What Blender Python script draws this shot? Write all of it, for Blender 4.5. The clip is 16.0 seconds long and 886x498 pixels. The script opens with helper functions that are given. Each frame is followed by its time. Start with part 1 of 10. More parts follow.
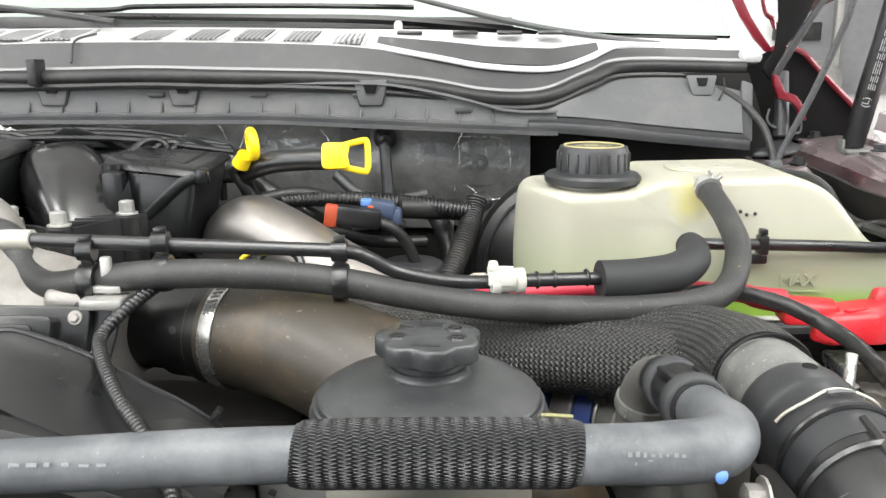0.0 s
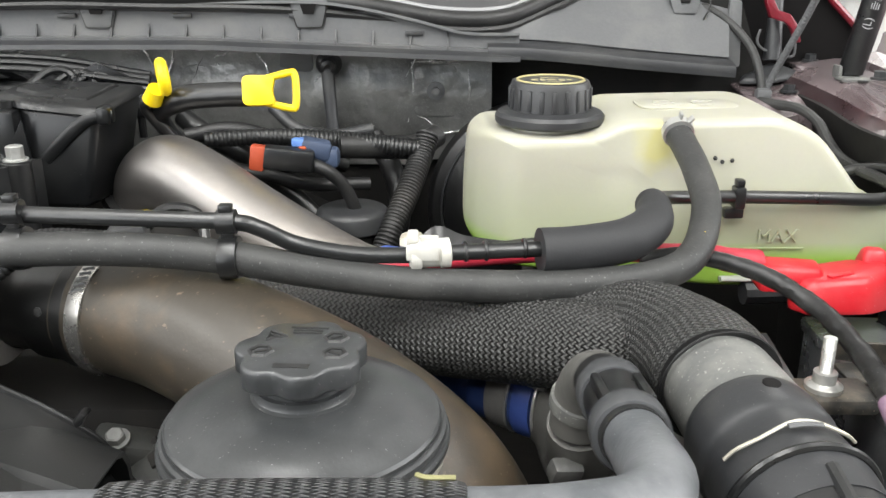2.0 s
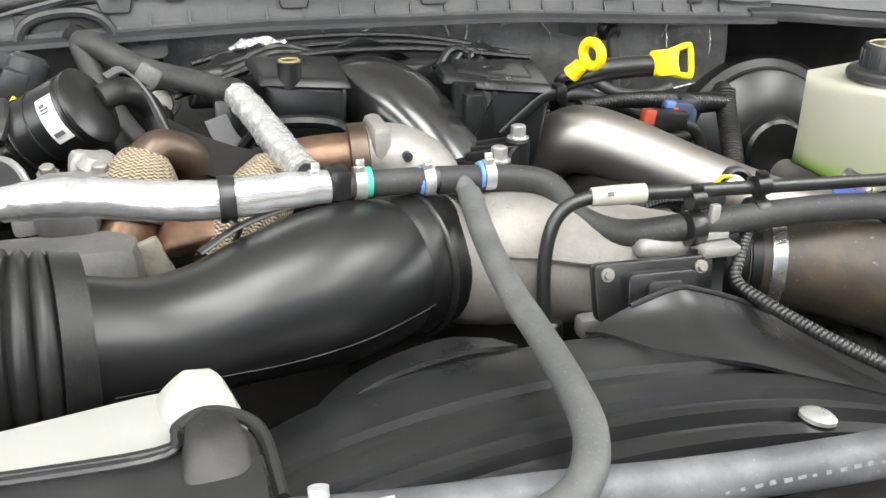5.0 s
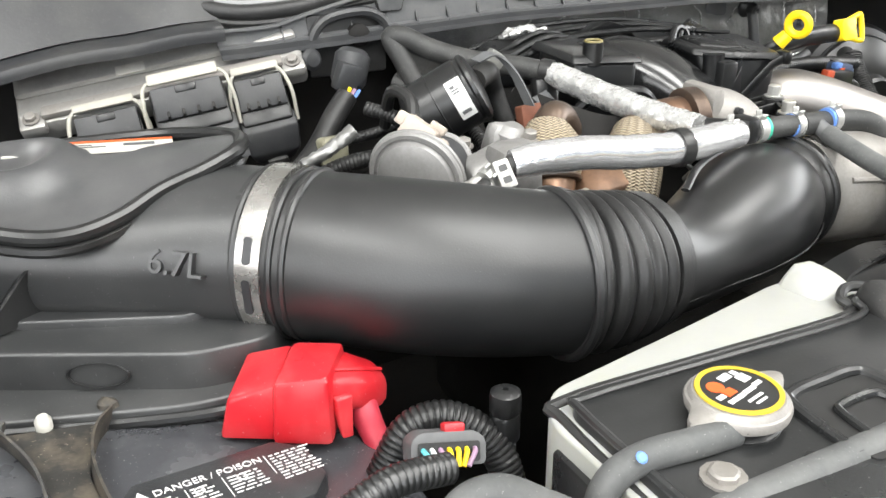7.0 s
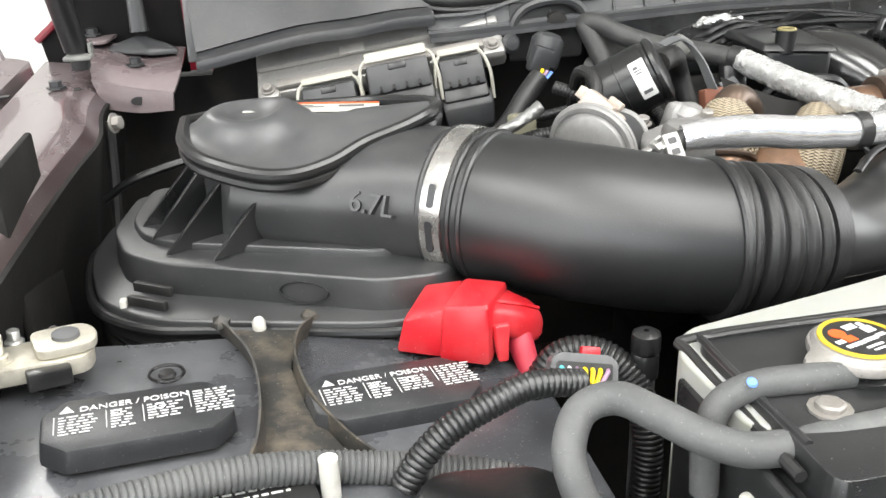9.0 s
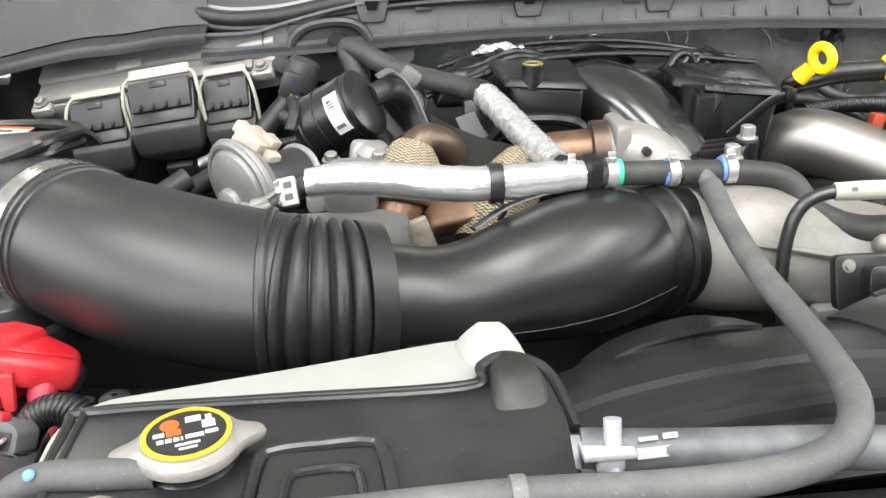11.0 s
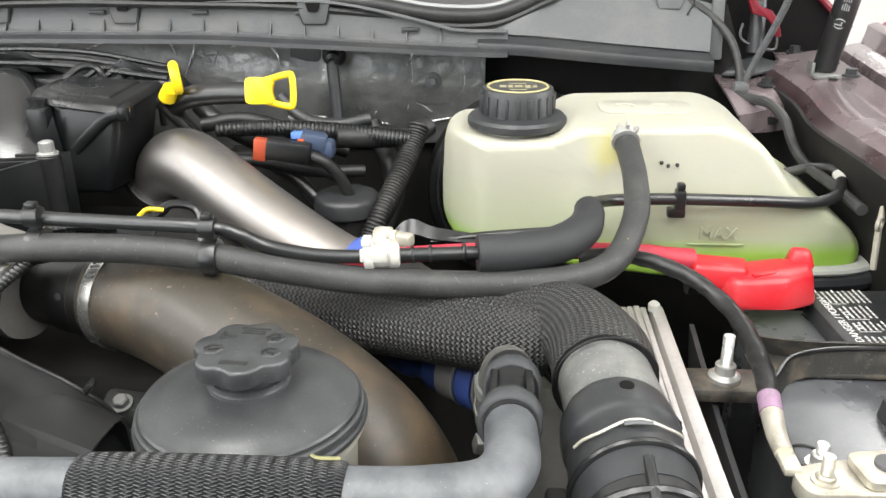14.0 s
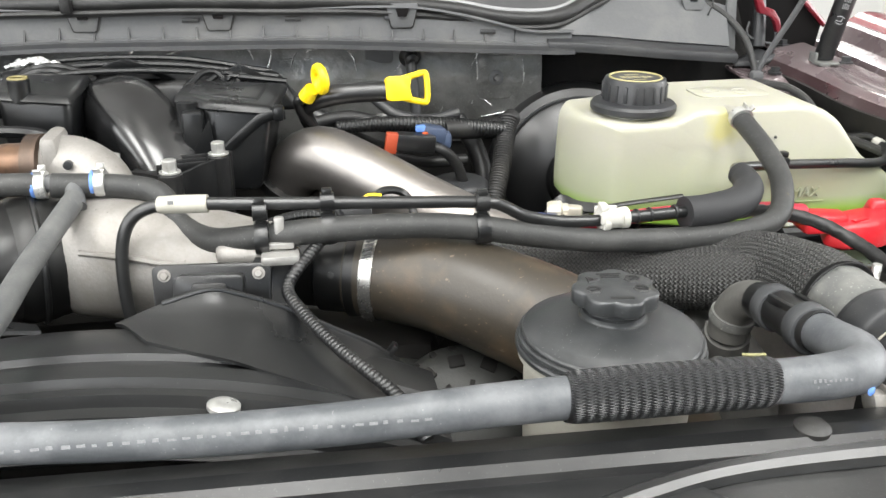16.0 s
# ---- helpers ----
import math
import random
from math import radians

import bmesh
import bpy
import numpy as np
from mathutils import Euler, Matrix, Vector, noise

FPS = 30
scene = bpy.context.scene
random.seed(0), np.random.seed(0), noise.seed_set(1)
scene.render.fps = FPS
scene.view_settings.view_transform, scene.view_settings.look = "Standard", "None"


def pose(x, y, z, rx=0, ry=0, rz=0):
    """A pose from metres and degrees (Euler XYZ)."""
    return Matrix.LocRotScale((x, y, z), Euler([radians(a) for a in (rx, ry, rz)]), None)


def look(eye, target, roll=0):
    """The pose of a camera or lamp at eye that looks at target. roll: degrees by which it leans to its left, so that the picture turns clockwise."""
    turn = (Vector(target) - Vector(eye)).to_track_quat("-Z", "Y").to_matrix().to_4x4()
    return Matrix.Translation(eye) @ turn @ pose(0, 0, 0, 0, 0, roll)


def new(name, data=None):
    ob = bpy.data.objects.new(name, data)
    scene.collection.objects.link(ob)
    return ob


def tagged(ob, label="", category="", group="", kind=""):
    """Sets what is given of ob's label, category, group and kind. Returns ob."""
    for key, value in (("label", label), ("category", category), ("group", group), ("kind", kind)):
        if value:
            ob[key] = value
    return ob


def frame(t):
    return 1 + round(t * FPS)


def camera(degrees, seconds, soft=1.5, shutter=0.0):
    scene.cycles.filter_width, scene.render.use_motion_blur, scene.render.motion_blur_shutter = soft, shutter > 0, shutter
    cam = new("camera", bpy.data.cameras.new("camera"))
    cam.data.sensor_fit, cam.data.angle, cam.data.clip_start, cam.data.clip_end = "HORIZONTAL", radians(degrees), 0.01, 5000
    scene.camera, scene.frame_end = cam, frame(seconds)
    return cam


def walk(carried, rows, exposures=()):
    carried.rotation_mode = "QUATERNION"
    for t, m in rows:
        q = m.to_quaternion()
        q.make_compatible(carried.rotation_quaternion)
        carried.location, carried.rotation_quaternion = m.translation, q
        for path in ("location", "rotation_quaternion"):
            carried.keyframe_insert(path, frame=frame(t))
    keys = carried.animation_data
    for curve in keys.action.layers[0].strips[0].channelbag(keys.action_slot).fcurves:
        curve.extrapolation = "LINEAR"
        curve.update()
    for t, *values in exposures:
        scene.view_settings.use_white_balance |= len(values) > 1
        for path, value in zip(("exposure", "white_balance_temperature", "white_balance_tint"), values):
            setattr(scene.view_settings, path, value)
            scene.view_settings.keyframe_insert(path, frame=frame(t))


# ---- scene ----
cam = camera(54.3, 16.0)
METRES, EYE, TILT, LEAN, TURN = 3.05, 1.5, -13.0, 0.0, 0.0
ROWS = [
    (0.0, 0.0, 0.0, 0.0, 0.0, 0.0, 0.0),
    (0.5, 0.0197, 0.0237, 0.0036, -0.03, -0.67, 0.09),
    (1.0, 0.0247, 0.0314, 0.0073, -0.06, -2.49, 0.12),
    (1.5, 0.0265, 0.0351, 0.0095, -0.09, -4.48, 0.13),
    (2.0, 0.0182, 0.0325, 0.0125, -0.04, -6.22, 0.08),
    (2.5, -0.0094, 0.0202, 0.0155, 0.07, -7.6, 0.08),
    (3.0, -0.0391, 0.005, 0.0197, -0.95, -8.89, 0.27),
    (3.2, -0.0495, 0.004, 0.0218, -1.93, -9.5, 0.3),
    (5.3, -0.2254, 0.0265, 0.0333, -18.84, -12.1, 3.65),
    (5.5, -0.2451, 0.029, 0.034, -20.55, -12.47, 4.23),
    (6.0, -0.2838, 0.034, 0.0335, -23.58, -12.74, 5.86),
    (6.5, -0.3233, 0.035, 0.0364, -24.91, -12.45, 6.28),
    (7.0, -0.3462, 0.0339, 0.0359, -25.58, -12.11, 6.22),
    (7.5, -0.3586, 0.0256, 0.0317, -20.45, -11.27, 6.77),
    (8.0, -0.3571, 0.0137, 0.0266, -15.8, -10.57, 6.12),
    (8.2, -0.3556, 0.0119, 0.0258, -14.19, -10.45, 6.16),
    (10.3, -0.2778, 0.0043, 0.0334, -8.17, -10.77, 3.01),
    (10.5, -0.2575, 0.0047, 0.033, -7.11, -10.64, 2.94),
    (11.0, -0.2207, 0.003, 0.0308, -5.04, -10.45, 2.57),
    (11.5, -0.1908, -0.0112, 0.0304, -3.65, -10.28, 2.17),
    (12.0, -0.1504, -0.0201, 0.0328, -1.99, -10.07, 1.68),
    (12.5, -0.0912, -0.0114, 0.0322, -0.15, -10.01, 1.16),
    (13.0, -0.029, 0.0011, 0.0286, 2.05, -9.91, 0.75),
    (13.5, 0.0186, 0.0072, 0.0301, 3.23, -9.91, -0.37),
    (14.0, 0.0433, 0.0058, 0.03, 3.71, -9.96, -0.51),
    (14.5, 0.0506, 0.0054, 0.0265, 3.74, -9.89, -0.28),
    (15.0, 0.036, -0.0007, 0.0259, 0.6, -9.76, -0.39),
    (15.5, -0.0107, -0.0121, 0.0281, -4.7, -9.69, 0.45),
    (16.0, -0.0684, -0.0255, 0.0263, -8.6, -9.65, 1.46),
]
walk(cam, [(t, pose(0, 0, EYE, TILT, LEAN, TURN) @ pose(METRES * x, METRES * y, METRES * z, 90 + pitch, roll, yaw)) for t, x, y, z, yaw, pitch, roll in ROWS], [(0.0, 0.0), (0.5, -0.12), (1.0, -0.2), (2.0, -0.12), (2.5, -0.05), (3.2, 0.0), (6.0, -0.1), (8.0, 0.0), (11.0, -0.06), (11.5, -0.08), (12.5, 0.06), (13.2, 0.12), (13.8, 0.06), (14.5, -0.06), (15.0, -0.12), (16.0, 0.0)])

# ---- light: a workshop with a ceiling of fluorescent panels and an open front door ----
world = bpy.data.worlds.new("world")
scene.world = world
world.use_nodes = True
sky = world.node_tree.nodes.new("ShaderNodeTexSky")
sky.sky_type = "NISHITA"
sky.sun_disc = False
sky.sun_elevation, sky.sun_rotation = radians(45), radians(160)
world.node_tree.links.new(sky.outputs[0], world.node_tree.nodes["Background"].inputs[0])
world.node_tree.nodes["Background"].inputs[1].default_value = 0.08


def area_lamp(name, eye, target, sx, sy, watts, colour=(1, 1, 1)):
    d = bpy.data.lights.new(name, "AREA")
    d.shape, d.size, d.size_y, d.energy, d.color = "RECTANGLE", sx, sy, watts, colour
    ob = new(name, d)
    ob.matrix_world = look(eye, target)
    return ob


DOOR_WATTS, SIDE_WATTS, EAST_WATTS, CEILING_WATTS = 120, 132, 165, 64
# fill lamp added before the solid west wall to brighten that side
area_lamp("west_fill_light", (-4.6, 0.2, 1.9), (-0.8, 0.6, 1.3), 3.6, 2.6, SIDE_WATTS, (0.97, 0.985, 1.0))
area_lamp("east_door_daylight", (3.9, 0.4, 1.9), (0.0, 0.7, 1.3), 3.0, 2.4, EAST_WATTS, (0.97, 0.985, 1.0))
area_lamp("door_daylight", (-2.7, -2.7, 1.8), (-0.8, 0.5, 1.3), 3.2, 2.4, DOOR_WATTS, (0.97, 0.985, 1.0))
for lx in (-2.3, -0.4, 1.5):
    for ly in (-2.2, -0.4, 3.4):
        area_lamp("ceiling_panel_light", (lx, ly, 3.55), (lx, ly, 0), 0.9, 1.5, CEILING_WATTS, (1.0, 0.995, 0.965))


# ---- mesh helpers ----
def V3(p):
    return Vector(p)


def spline(pts, n=8):
    """Catmull-Rom through the control points, n steps a span."""
    p = [np.array(q, float) for q in pts]
    p = [2 * p[0] - p[1], *p, 2 * p[-1] - p[-2]]
    out = []
    for i in range(1, len(p) - 2):
        for k in range(n):
            t = k / n
            a, b, c, d = p[i - 1], p[i], p[i + 1], p[i + 2]
            out.append(0.5 * (2 * b + (c - a) * t + (2 * a - 5 * b + 4 * c - d) * t * t + (3 * b - 3 * c + d - a) * t ** 3))
    out.append(p[-2])
    return out


def sweep(pts, r, seg=16, n=8, ribs=None, squash=1.0, caps=True, straight=False, up=(0, 0, 1), woven_uv=False, boxy=2.0):
    """A tube along the points; r one radius or one a point; ribs: radius factor by arc length; squash: height over width; woven_uv: lays a weave round it in metres; boxy: above 2 squares the section."""
    rs = [r] * len(pts) if not hasattr(r, "__len__") else list(r)
    four = [(*p, q) for p, q in zip(pts, rs)]
    path = [np.array(q, float) for q in four] if straight else spline(four, n)
    path = np.array(path)
    if ribs:
        s = np.r_[0, np.cumsum(np.linalg.norm(np.diff(path[:, :3], axis=0), axis=1))]
        m = max(2, int(s[-1] / ribs[1]))
        ss = np.linspace(0, s[-1], m)
        path = np.stack([np.interp(ss, s, path[:, k]) for k in range(4)], 1)
        path[:, 3] *= np.array([ribs[0](v, s[-1]) for v in ss])
    bm = bmesh.new()
    rings = []
    side = None

    def flat(c):
        return math.copysign(abs(c) ** (2 / boxy), c)

    for i, q in enumerate(path):
        a, b = path[max(i - 1, 0)][:3], path[min(i + 1, len(path) - 1)][:3]
        d = Vector(b - a).normalized()
        if side is None:
            u = Vector(up)
            side = d.cross(u)
            if side.length < 0.1:
                side = d.cross(Vector((1, 0, 0)))
            side.normalize()
        side = (side - d * side.dot(d)).normalized()
        top = side.cross(d)
        rings.append([bm.verts.new(Vector(q[:3]) + (side * flat(math.cos(w)) + top * flat(math.sin(w)) * squash) * q[3]) for w in (2 * math.pi * k / seg for k in range(seg))])
    run = np.r_[0, np.cumsum(np.linalg.norm(np.diff(path[:, :3], axis=0), axis=1))]
    turn = 2 * math.pi * max(rs) / seg
    lay = bm.loops.layers.uv.new("weave") if woven_uv else None
    for i, (a, b) in enumerate(zip(rings, rings[1:])):
        for k in range(seg):
            face_ = bm.faces.new((a[k], a[(k + 1) % seg], b[(k + 1) % seg], b[k]))
            if lay:
                for loop, (uu, vv) in zip(face_.loops, ((k, i), (k + 1, i), (k + 1, i + 1), (k, i + 1))):
                    loop[lay].uv = (uu * turn, run[vv])
    if caps:
        bm.faces.new(rings[0][::-1])
        bm.faces.new(rings[-1])
    bmesh.ops.recalc_face_normals(bm, faces=bm.faces)
    return bm


def frame_of(origin, axis, hint=(0, 0, 1)):
    """A pose whose z runs along axis."""
    z = Vector(axis).normalized()
    h = Vector(hint)
    x = h.cross(z)
    if x.length < 1e-3:
        x = Vector((1, 0, 0)).cross(z) if abs(z.x) < 0.9 else Vector((0, 1, 0)).cross(z)
    x.normalize()
    y = z.cross(x)
    return Matrix.Translation(origin) @ Matrix((x, y, z)).transposed().to_4x4()


def lathe(profile, m=None, seg=32, lobes=None, caps=True):
    """Turns (radius, height) pairs round z; lobes: radius factor by angle."""
    bm = bmesh.new()
    rings = []
    for r, z in profile:
        if r < 1e-5:
            rings.append([bm.verts.new((0, 0, z))])
        else:
            ring = []
            for k in range(seg):
                w = 2 * math.pi * k / seg
                q = r * (lobes(w, r, z) if lobes else 1)
                ring.append(bm.verts.new((q * math.cos(w), q * math.sin(w), z)))
            rings.append(ring)
    for a, b in zip(rings, rings[1:]):
        if len(a) == 1 and len(b) == 1:
            continue
        for k in range(seg):
            l = (k + 1) % seg
            if len(a) == 1:
                bm.faces.new((a[0], b[l], b[k]))
            elif len(b) == 1:
                bm.faces.new((a[k], a[l], b[0]))
            else:
                bm.faces.new((a[k], a[l], b[l], b[k]))
    for ring, flip in ((rings[0], True), (rings[-1], False)):
        if len(ring) > 1 and caps:
            bm.faces.new(ring[::-1] if flip else ring)
    bmesh.ops.recalc_face_normals(bm, faces=bm.faces)
    if m is not None:
        bm.transform(m)
    return bm


def box(c, s, bevel=0.002, m=None, segments=2):
    bm = bmesh.new()
    bmesh.ops.create_cube(bm, size=1)
    bmesh.ops.scale(bm, vec=s, verts=bm.verts)
    if bevel:
        bmesh.ops.bevel(bm, geom=bm.edges[:], offset=min(bevel, 0.45 * min(s)), segments=segments, affect="EDGES", profile=0.5)
    bm.transform(Matrix.Translation(c) @ (m or Matrix()))
    return bm


def prism(outline, depth, m=None, bevel=0.002, segments=2, taper=1.0):
    """A polygon in x, y pushed out along z from 0 to depth; taper scales the far end."""
    bm = bmesh.new()
    cx = sum(p[0] for p in outline) / len(outline)
    cy = sum(p[1] for p in outline) / len(outline)
    a = [bm.verts.new((x, y, 0)) for x, y in outline]
    b = [bm.verts.new((cx + (x - cx) * taper, cy + (y - cy) * taper, depth)) for x, y in outline]
    n = len(a)
    bm.faces.new(a[::-1])
    bm.faces.new(b)
    for k in range(n):
        bm.faces.new((a[k], a[(k + 1) % n], b[(k + 1) % n], b[k]))
    bmesh.ops.recalc_face_normals(bm, faces=bm.faces)
    if bevel:
        bmesh.ops.bevel(bm, geom=bm.edges[:], offset=bevel, segments=segments, affect="EDGES", profile=0.5, clamp_overlap=True)
    if m is not None:
        bm.transform(m)
    return bm


def rounded(pts, r, n=4):
    """A polygon with its corners rounded."""
    out = []
    k = len(pts)
    for i in range(k):
        a, b, c = (Vector((*pts[j % k], 0)) for j in (i - 1, i, i + 1))
        u, w = (a - b), (c - b)
        q = min(r, 0.45 * u.length, 0.45 * w.length)
        s, e = b + u.normalized() * q, b + w.normalized() * q
        for t in range(n + 1):
            f = t / n
            p = s * (1 - f) ** 2 + b * 2 * f * (1 - f) + e * f * f
            out.append((p.x, p.y))
    return out


def sheet(rows, thick=0.004, bump=0.0, scale=20.0):
    """A plate through rows of points, pushed to a thickness; bump: dents."""
    bm = bmesh.new()
    g = [[bm.verts.new(p) for p in row] for row in rows]
    for a, b in zip(g, g[1:]):
        for k in range(len(a) - 1):
            bm.faces.new((a[k], a[k + 1], b[k + 1], b[k]))
    bmesh.ops.recalc_face_normals(bm, faces=bm.faces)
    bm.normal_update()
    if bump:
        for v in bm.verts:
            v.co += v.normal * bump * noise.noise(v.co * scale)
    bmesh.ops.solidify(bm, geom=bm.faces[:], thickness=thick)
    bmesh.ops.recalc_face_normals(bm, faces=bm.faces)
    return bm


def fine(rows, nu, nv):
    """Rows of few points made into a smooth finer grid."""
    a = [spline(r, nu) for r in rows]
    cols = [spline([r[k] for r in a], nv) for k in range(len(a[0]))]
    return [[tuple(c[i]) for c in cols] for i in range(len(cols[0]))]


def joined(*bms):
    out = bmesh.new()
    for b in bms:
        me = bpy.data.meshes.new("tmp")
        b.to_mesh(me)
        b.free()
        out.from_mesh(me)
        bpy.data.meshes.remove(me)
    return out


def hull(points, bevel=0.002):
    """The convex block round the points, with softened edges."""
    bm = bmesh.new()
    for p in points:
        bm.verts.new(p)
    bmesh.ops.convex_hull(bm, input=bm.verts[:])
    bmesh.ops.delete(bm, geom=[v for v in bm.verts if not v.link_faces], context="VERTS")
    bmesh.ops.dissolve_limit(bm, angle_limit=radians(9), verts=bm.verts[:], edges=bm.edges[:])
    bmesh.ops.recalc_face_normals(bm, faces=bm.faces)
    bmesh.ops.bevel(bm, geom=bm.edges[:], offset=bevel, segments=2, affect="EDGES", profile=0.5, clamp_overlap=True)
    return bm


def ring_tube(m, r, q, seg=32, cross=8):
    """A torus of radius r and thickness q in the x, y plane of m."""
    return lathe([(r + q * math.cos(2 * math.pi * k / cross), q * math.sin(2 * math.pi * k / cross)) for k in range(cross + 1)], m, seg, None, False)


def band(m, r, width, thick=0.0012, seg=40):
    """A strap round z of m."""
    h = width / 2
    bm = lathe([(r, -h), (r + thick, -h), (r + thick * 1.3, 0), (r + thick, h), (r, h)], None, seg)
    if m is not None:
        bm.transform(m)
    return bm


ORIGIN = {}


def thing(name, base, label, category, group="", kind=""):
    ob = new(name)
    ob.empty_display_size = 0.02
    ob.location = base
    ORIGIN[ob.name] = Vector(base)
    return tagged(ob, label, category, group, kind)


def mesh_of(name, bm, material, angle=35):
    me = bpy.data.meshes.new(name)
    for f in bm.faces:
        f.smooth = True
    bm.to_mesh(me)
    bm.free()
    me.materials.append(material)
    me.set_sharp_from_angle(angle=radians(angle))
    return me


def part(name, bm, material, parent, label="", angle=35):
    """Links a bmesh, given in world places, as one mesh under a thing or a part."""
    o = ORIGIN[parent.name]
    bm.transform(Matrix.Translation(-o))
    ob = new(name, mesh_of(name, bm, material, angle))
    ob.parent = parent
    ORIGIN[ob.name] = o
    if label:
        ob["label"] = label
    return ob


def solid(name, bm, material, label, category, group="", kind="", angle=35, base=None):
    """A thing of one mesh."""
    if base is None:
        vs = [v.co for v in bm.verts]
        base = Vector((sum(v.x for v in vs) / len(vs), sum(v.y for v in vs) / len(vs), min(v.z for v in vs)))
    base = Vector(base)
    bm.transform(Matrix.Translation(-base))
    ob = new(name, mesh_of(name, bm, material, angle))
    ob.location = base
    ORIGIN[ob.name] = base
    return tagged(ob, label, category, group, kind)


def words(name, text, size, m, material, parent, extrude=0.0003, align="LEFT", label=""):
    """Lettering as a mesh of its own, in the x, y plane of m."""
    cu = bpy.data.curves.new(name, "FONT")
    cu.body, cu.size, cu.extrude, cu.align_x = text, size, extrude, align
    tmp = bpy.data.objects.new("tmp_words", cu)
    scene.collection.objects.link(tmp)
    bpy.context.view_layer.update()
    me = bpy.data.meshes.new_from_object(tmp.evaluated_get(bpy.context.evaluated_depsgraph_get()))
    bpy.data.objects.remove(tmp)
    bm = bmesh.new()
    bm.from_mesh(me)
    bpy.data.meshes.remove(me)
    bm.transform(m)
    return part(name, bm, material, parent, label)


def bars(m, rows, thick=0.0004):
    """Unreadable writing: plain bars (x, y, width, height) in the plane of m."""
    out = bmesh.new()
    for x, y, w, h in rows:
        vs = [out.verts.new((x + a * w, y + b * h, c * thick)) for c in (0, 1) for a, b in ((0, 0), (1, 0), (1, 1), (0, 1))]
        out.faces.new(vs[4:])
        for k in range(4):
            out.faces.new((vs[k], vs[(k + 1) % 4], vs[4 + (k + 1) % 4], vs[4 + k]))
    out.transform(m)
    return out


def bar_parts(name, m, rows, material_, parent, thick=0.0004):
    """Each bar a part of its own."""
    for r in rows:
        part(name, bars(m, [r], thick), material_, parent)


# ---- materials ----
def material(name, colour, rough=0.5, metal=0.0, vary=0.12, grain=300.0, bump=0.15, stain=None, stain_scale=18.0, stain_at=(0.5, 0.7), coat=0.0, depth=0.0006, rough_vary=0.1, spec=0.5, speck=None):
    """Colour with grain and blotches, an optional dust or dirt tone, dust specks, and a fine relief."""
    m = bpy.data.materials.new(name)
    m.use_nodes = True
    t = m.node_tree
    n, l = t.nodes, t.links
    b = n["Principled BSDF"]
    co = n.new("ShaderNodeTexCoord")
    fine_n, big = n.new("ShaderNodeTexNoise"), n.new("ShaderNodeTexNoise")
    fine_n.inputs["Scale"].default_value, big.inputs["Scale"].default_value = grain, stain_scale
    fine_n.inputs["Detail"].default_value, big.inputs["Detail"].default_value = 3, 5
    big.inputs["Roughness"].default_value = 0.62
    for q in (fine_n, big):
        l.new(co.outputs["Object"], q.inputs["Vector"])
    mix = n.new("ShaderNodeMixRGB")
    lo = [c * (1 - vary) for c in colour]
    hi = [min(1, c * (1 + vary)) for c in colour]
    mix.inputs[1].default_value, mix.inputs[2].default_value = (*lo, 1), (*hi, 1)
    l.new(fine_n.outputs["Fac"], mix.inputs[0])
    out = mix.outputs[0]
    ramp = n.new("ShaderNodeValToRGB")
    ramp.color_ramp.elements[0].position, ramp.color_ramp.elements[1].position = stain_at
    l.new(big.outputs["Fac"], ramp.inputs[0])
    if stain:
        s = n.new("ShaderNodeMixRGB")
        s.inputs[2].default_value = (*stain, 1)
        l.new(ramp.outputs[0], s.inputs[0])
        l.new(out, s.inputs[1])
        out = s.outputs[0]
    if speck:
        sn, sr, sm = n.new("ShaderNodeTexNoise"), n.new("ShaderNodeMapRange"), n.new("ShaderNodeMixRGB")
        sn.inputs["Scale"].default_value, sn.inputs["Detail"].default_value = speck[1], 2
        l.new(co.outputs["Object"], sn.inputs["Vector"])
        sr.inputs[1].default_value, sr.inputs[2].default_value = speck[2], speck[2] + 0.05
        l.new(sn.outputs["Fac"], sr.inputs[0])
        l.new(sr.outputs[0], sm.inputs[0])
        l.new(out, sm.inputs[1])
        sm.inputs[2].default_value = (*speck[0], 1)
        out = sm.outputs[0]
    l.new(out, b.inputs["Base Color"])
    mr = n.new("ShaderNodeMapRange")
    mr.inputs[3].default_value, mr.inputs[4].default_value = max(0.02, rough - rough_vary), min(1, rough + rough_vary)
    l.new(big.outputs["Fac"], mr.inputs[0])
    l.new(mr.outputs[0], b.inputs["Roughness"])
    b.inputs["Metallic"].default_value = metal
    b.inputs["Specular IOR Level"].default_value = spec
    b.inputs["Coat Weight"].default_value = coat
    if bump:
        bp = n.new("ShaderNodeBump")
        bp.inputs["Strength"].default_value, bp.inputs["Distance"].default_value = bump, depth
        l.new(fine_n.outputs["Fac"], bp.inputs["Height"])
        l.new(bp.outputs[0], b.inputs["Normal"])
    return m


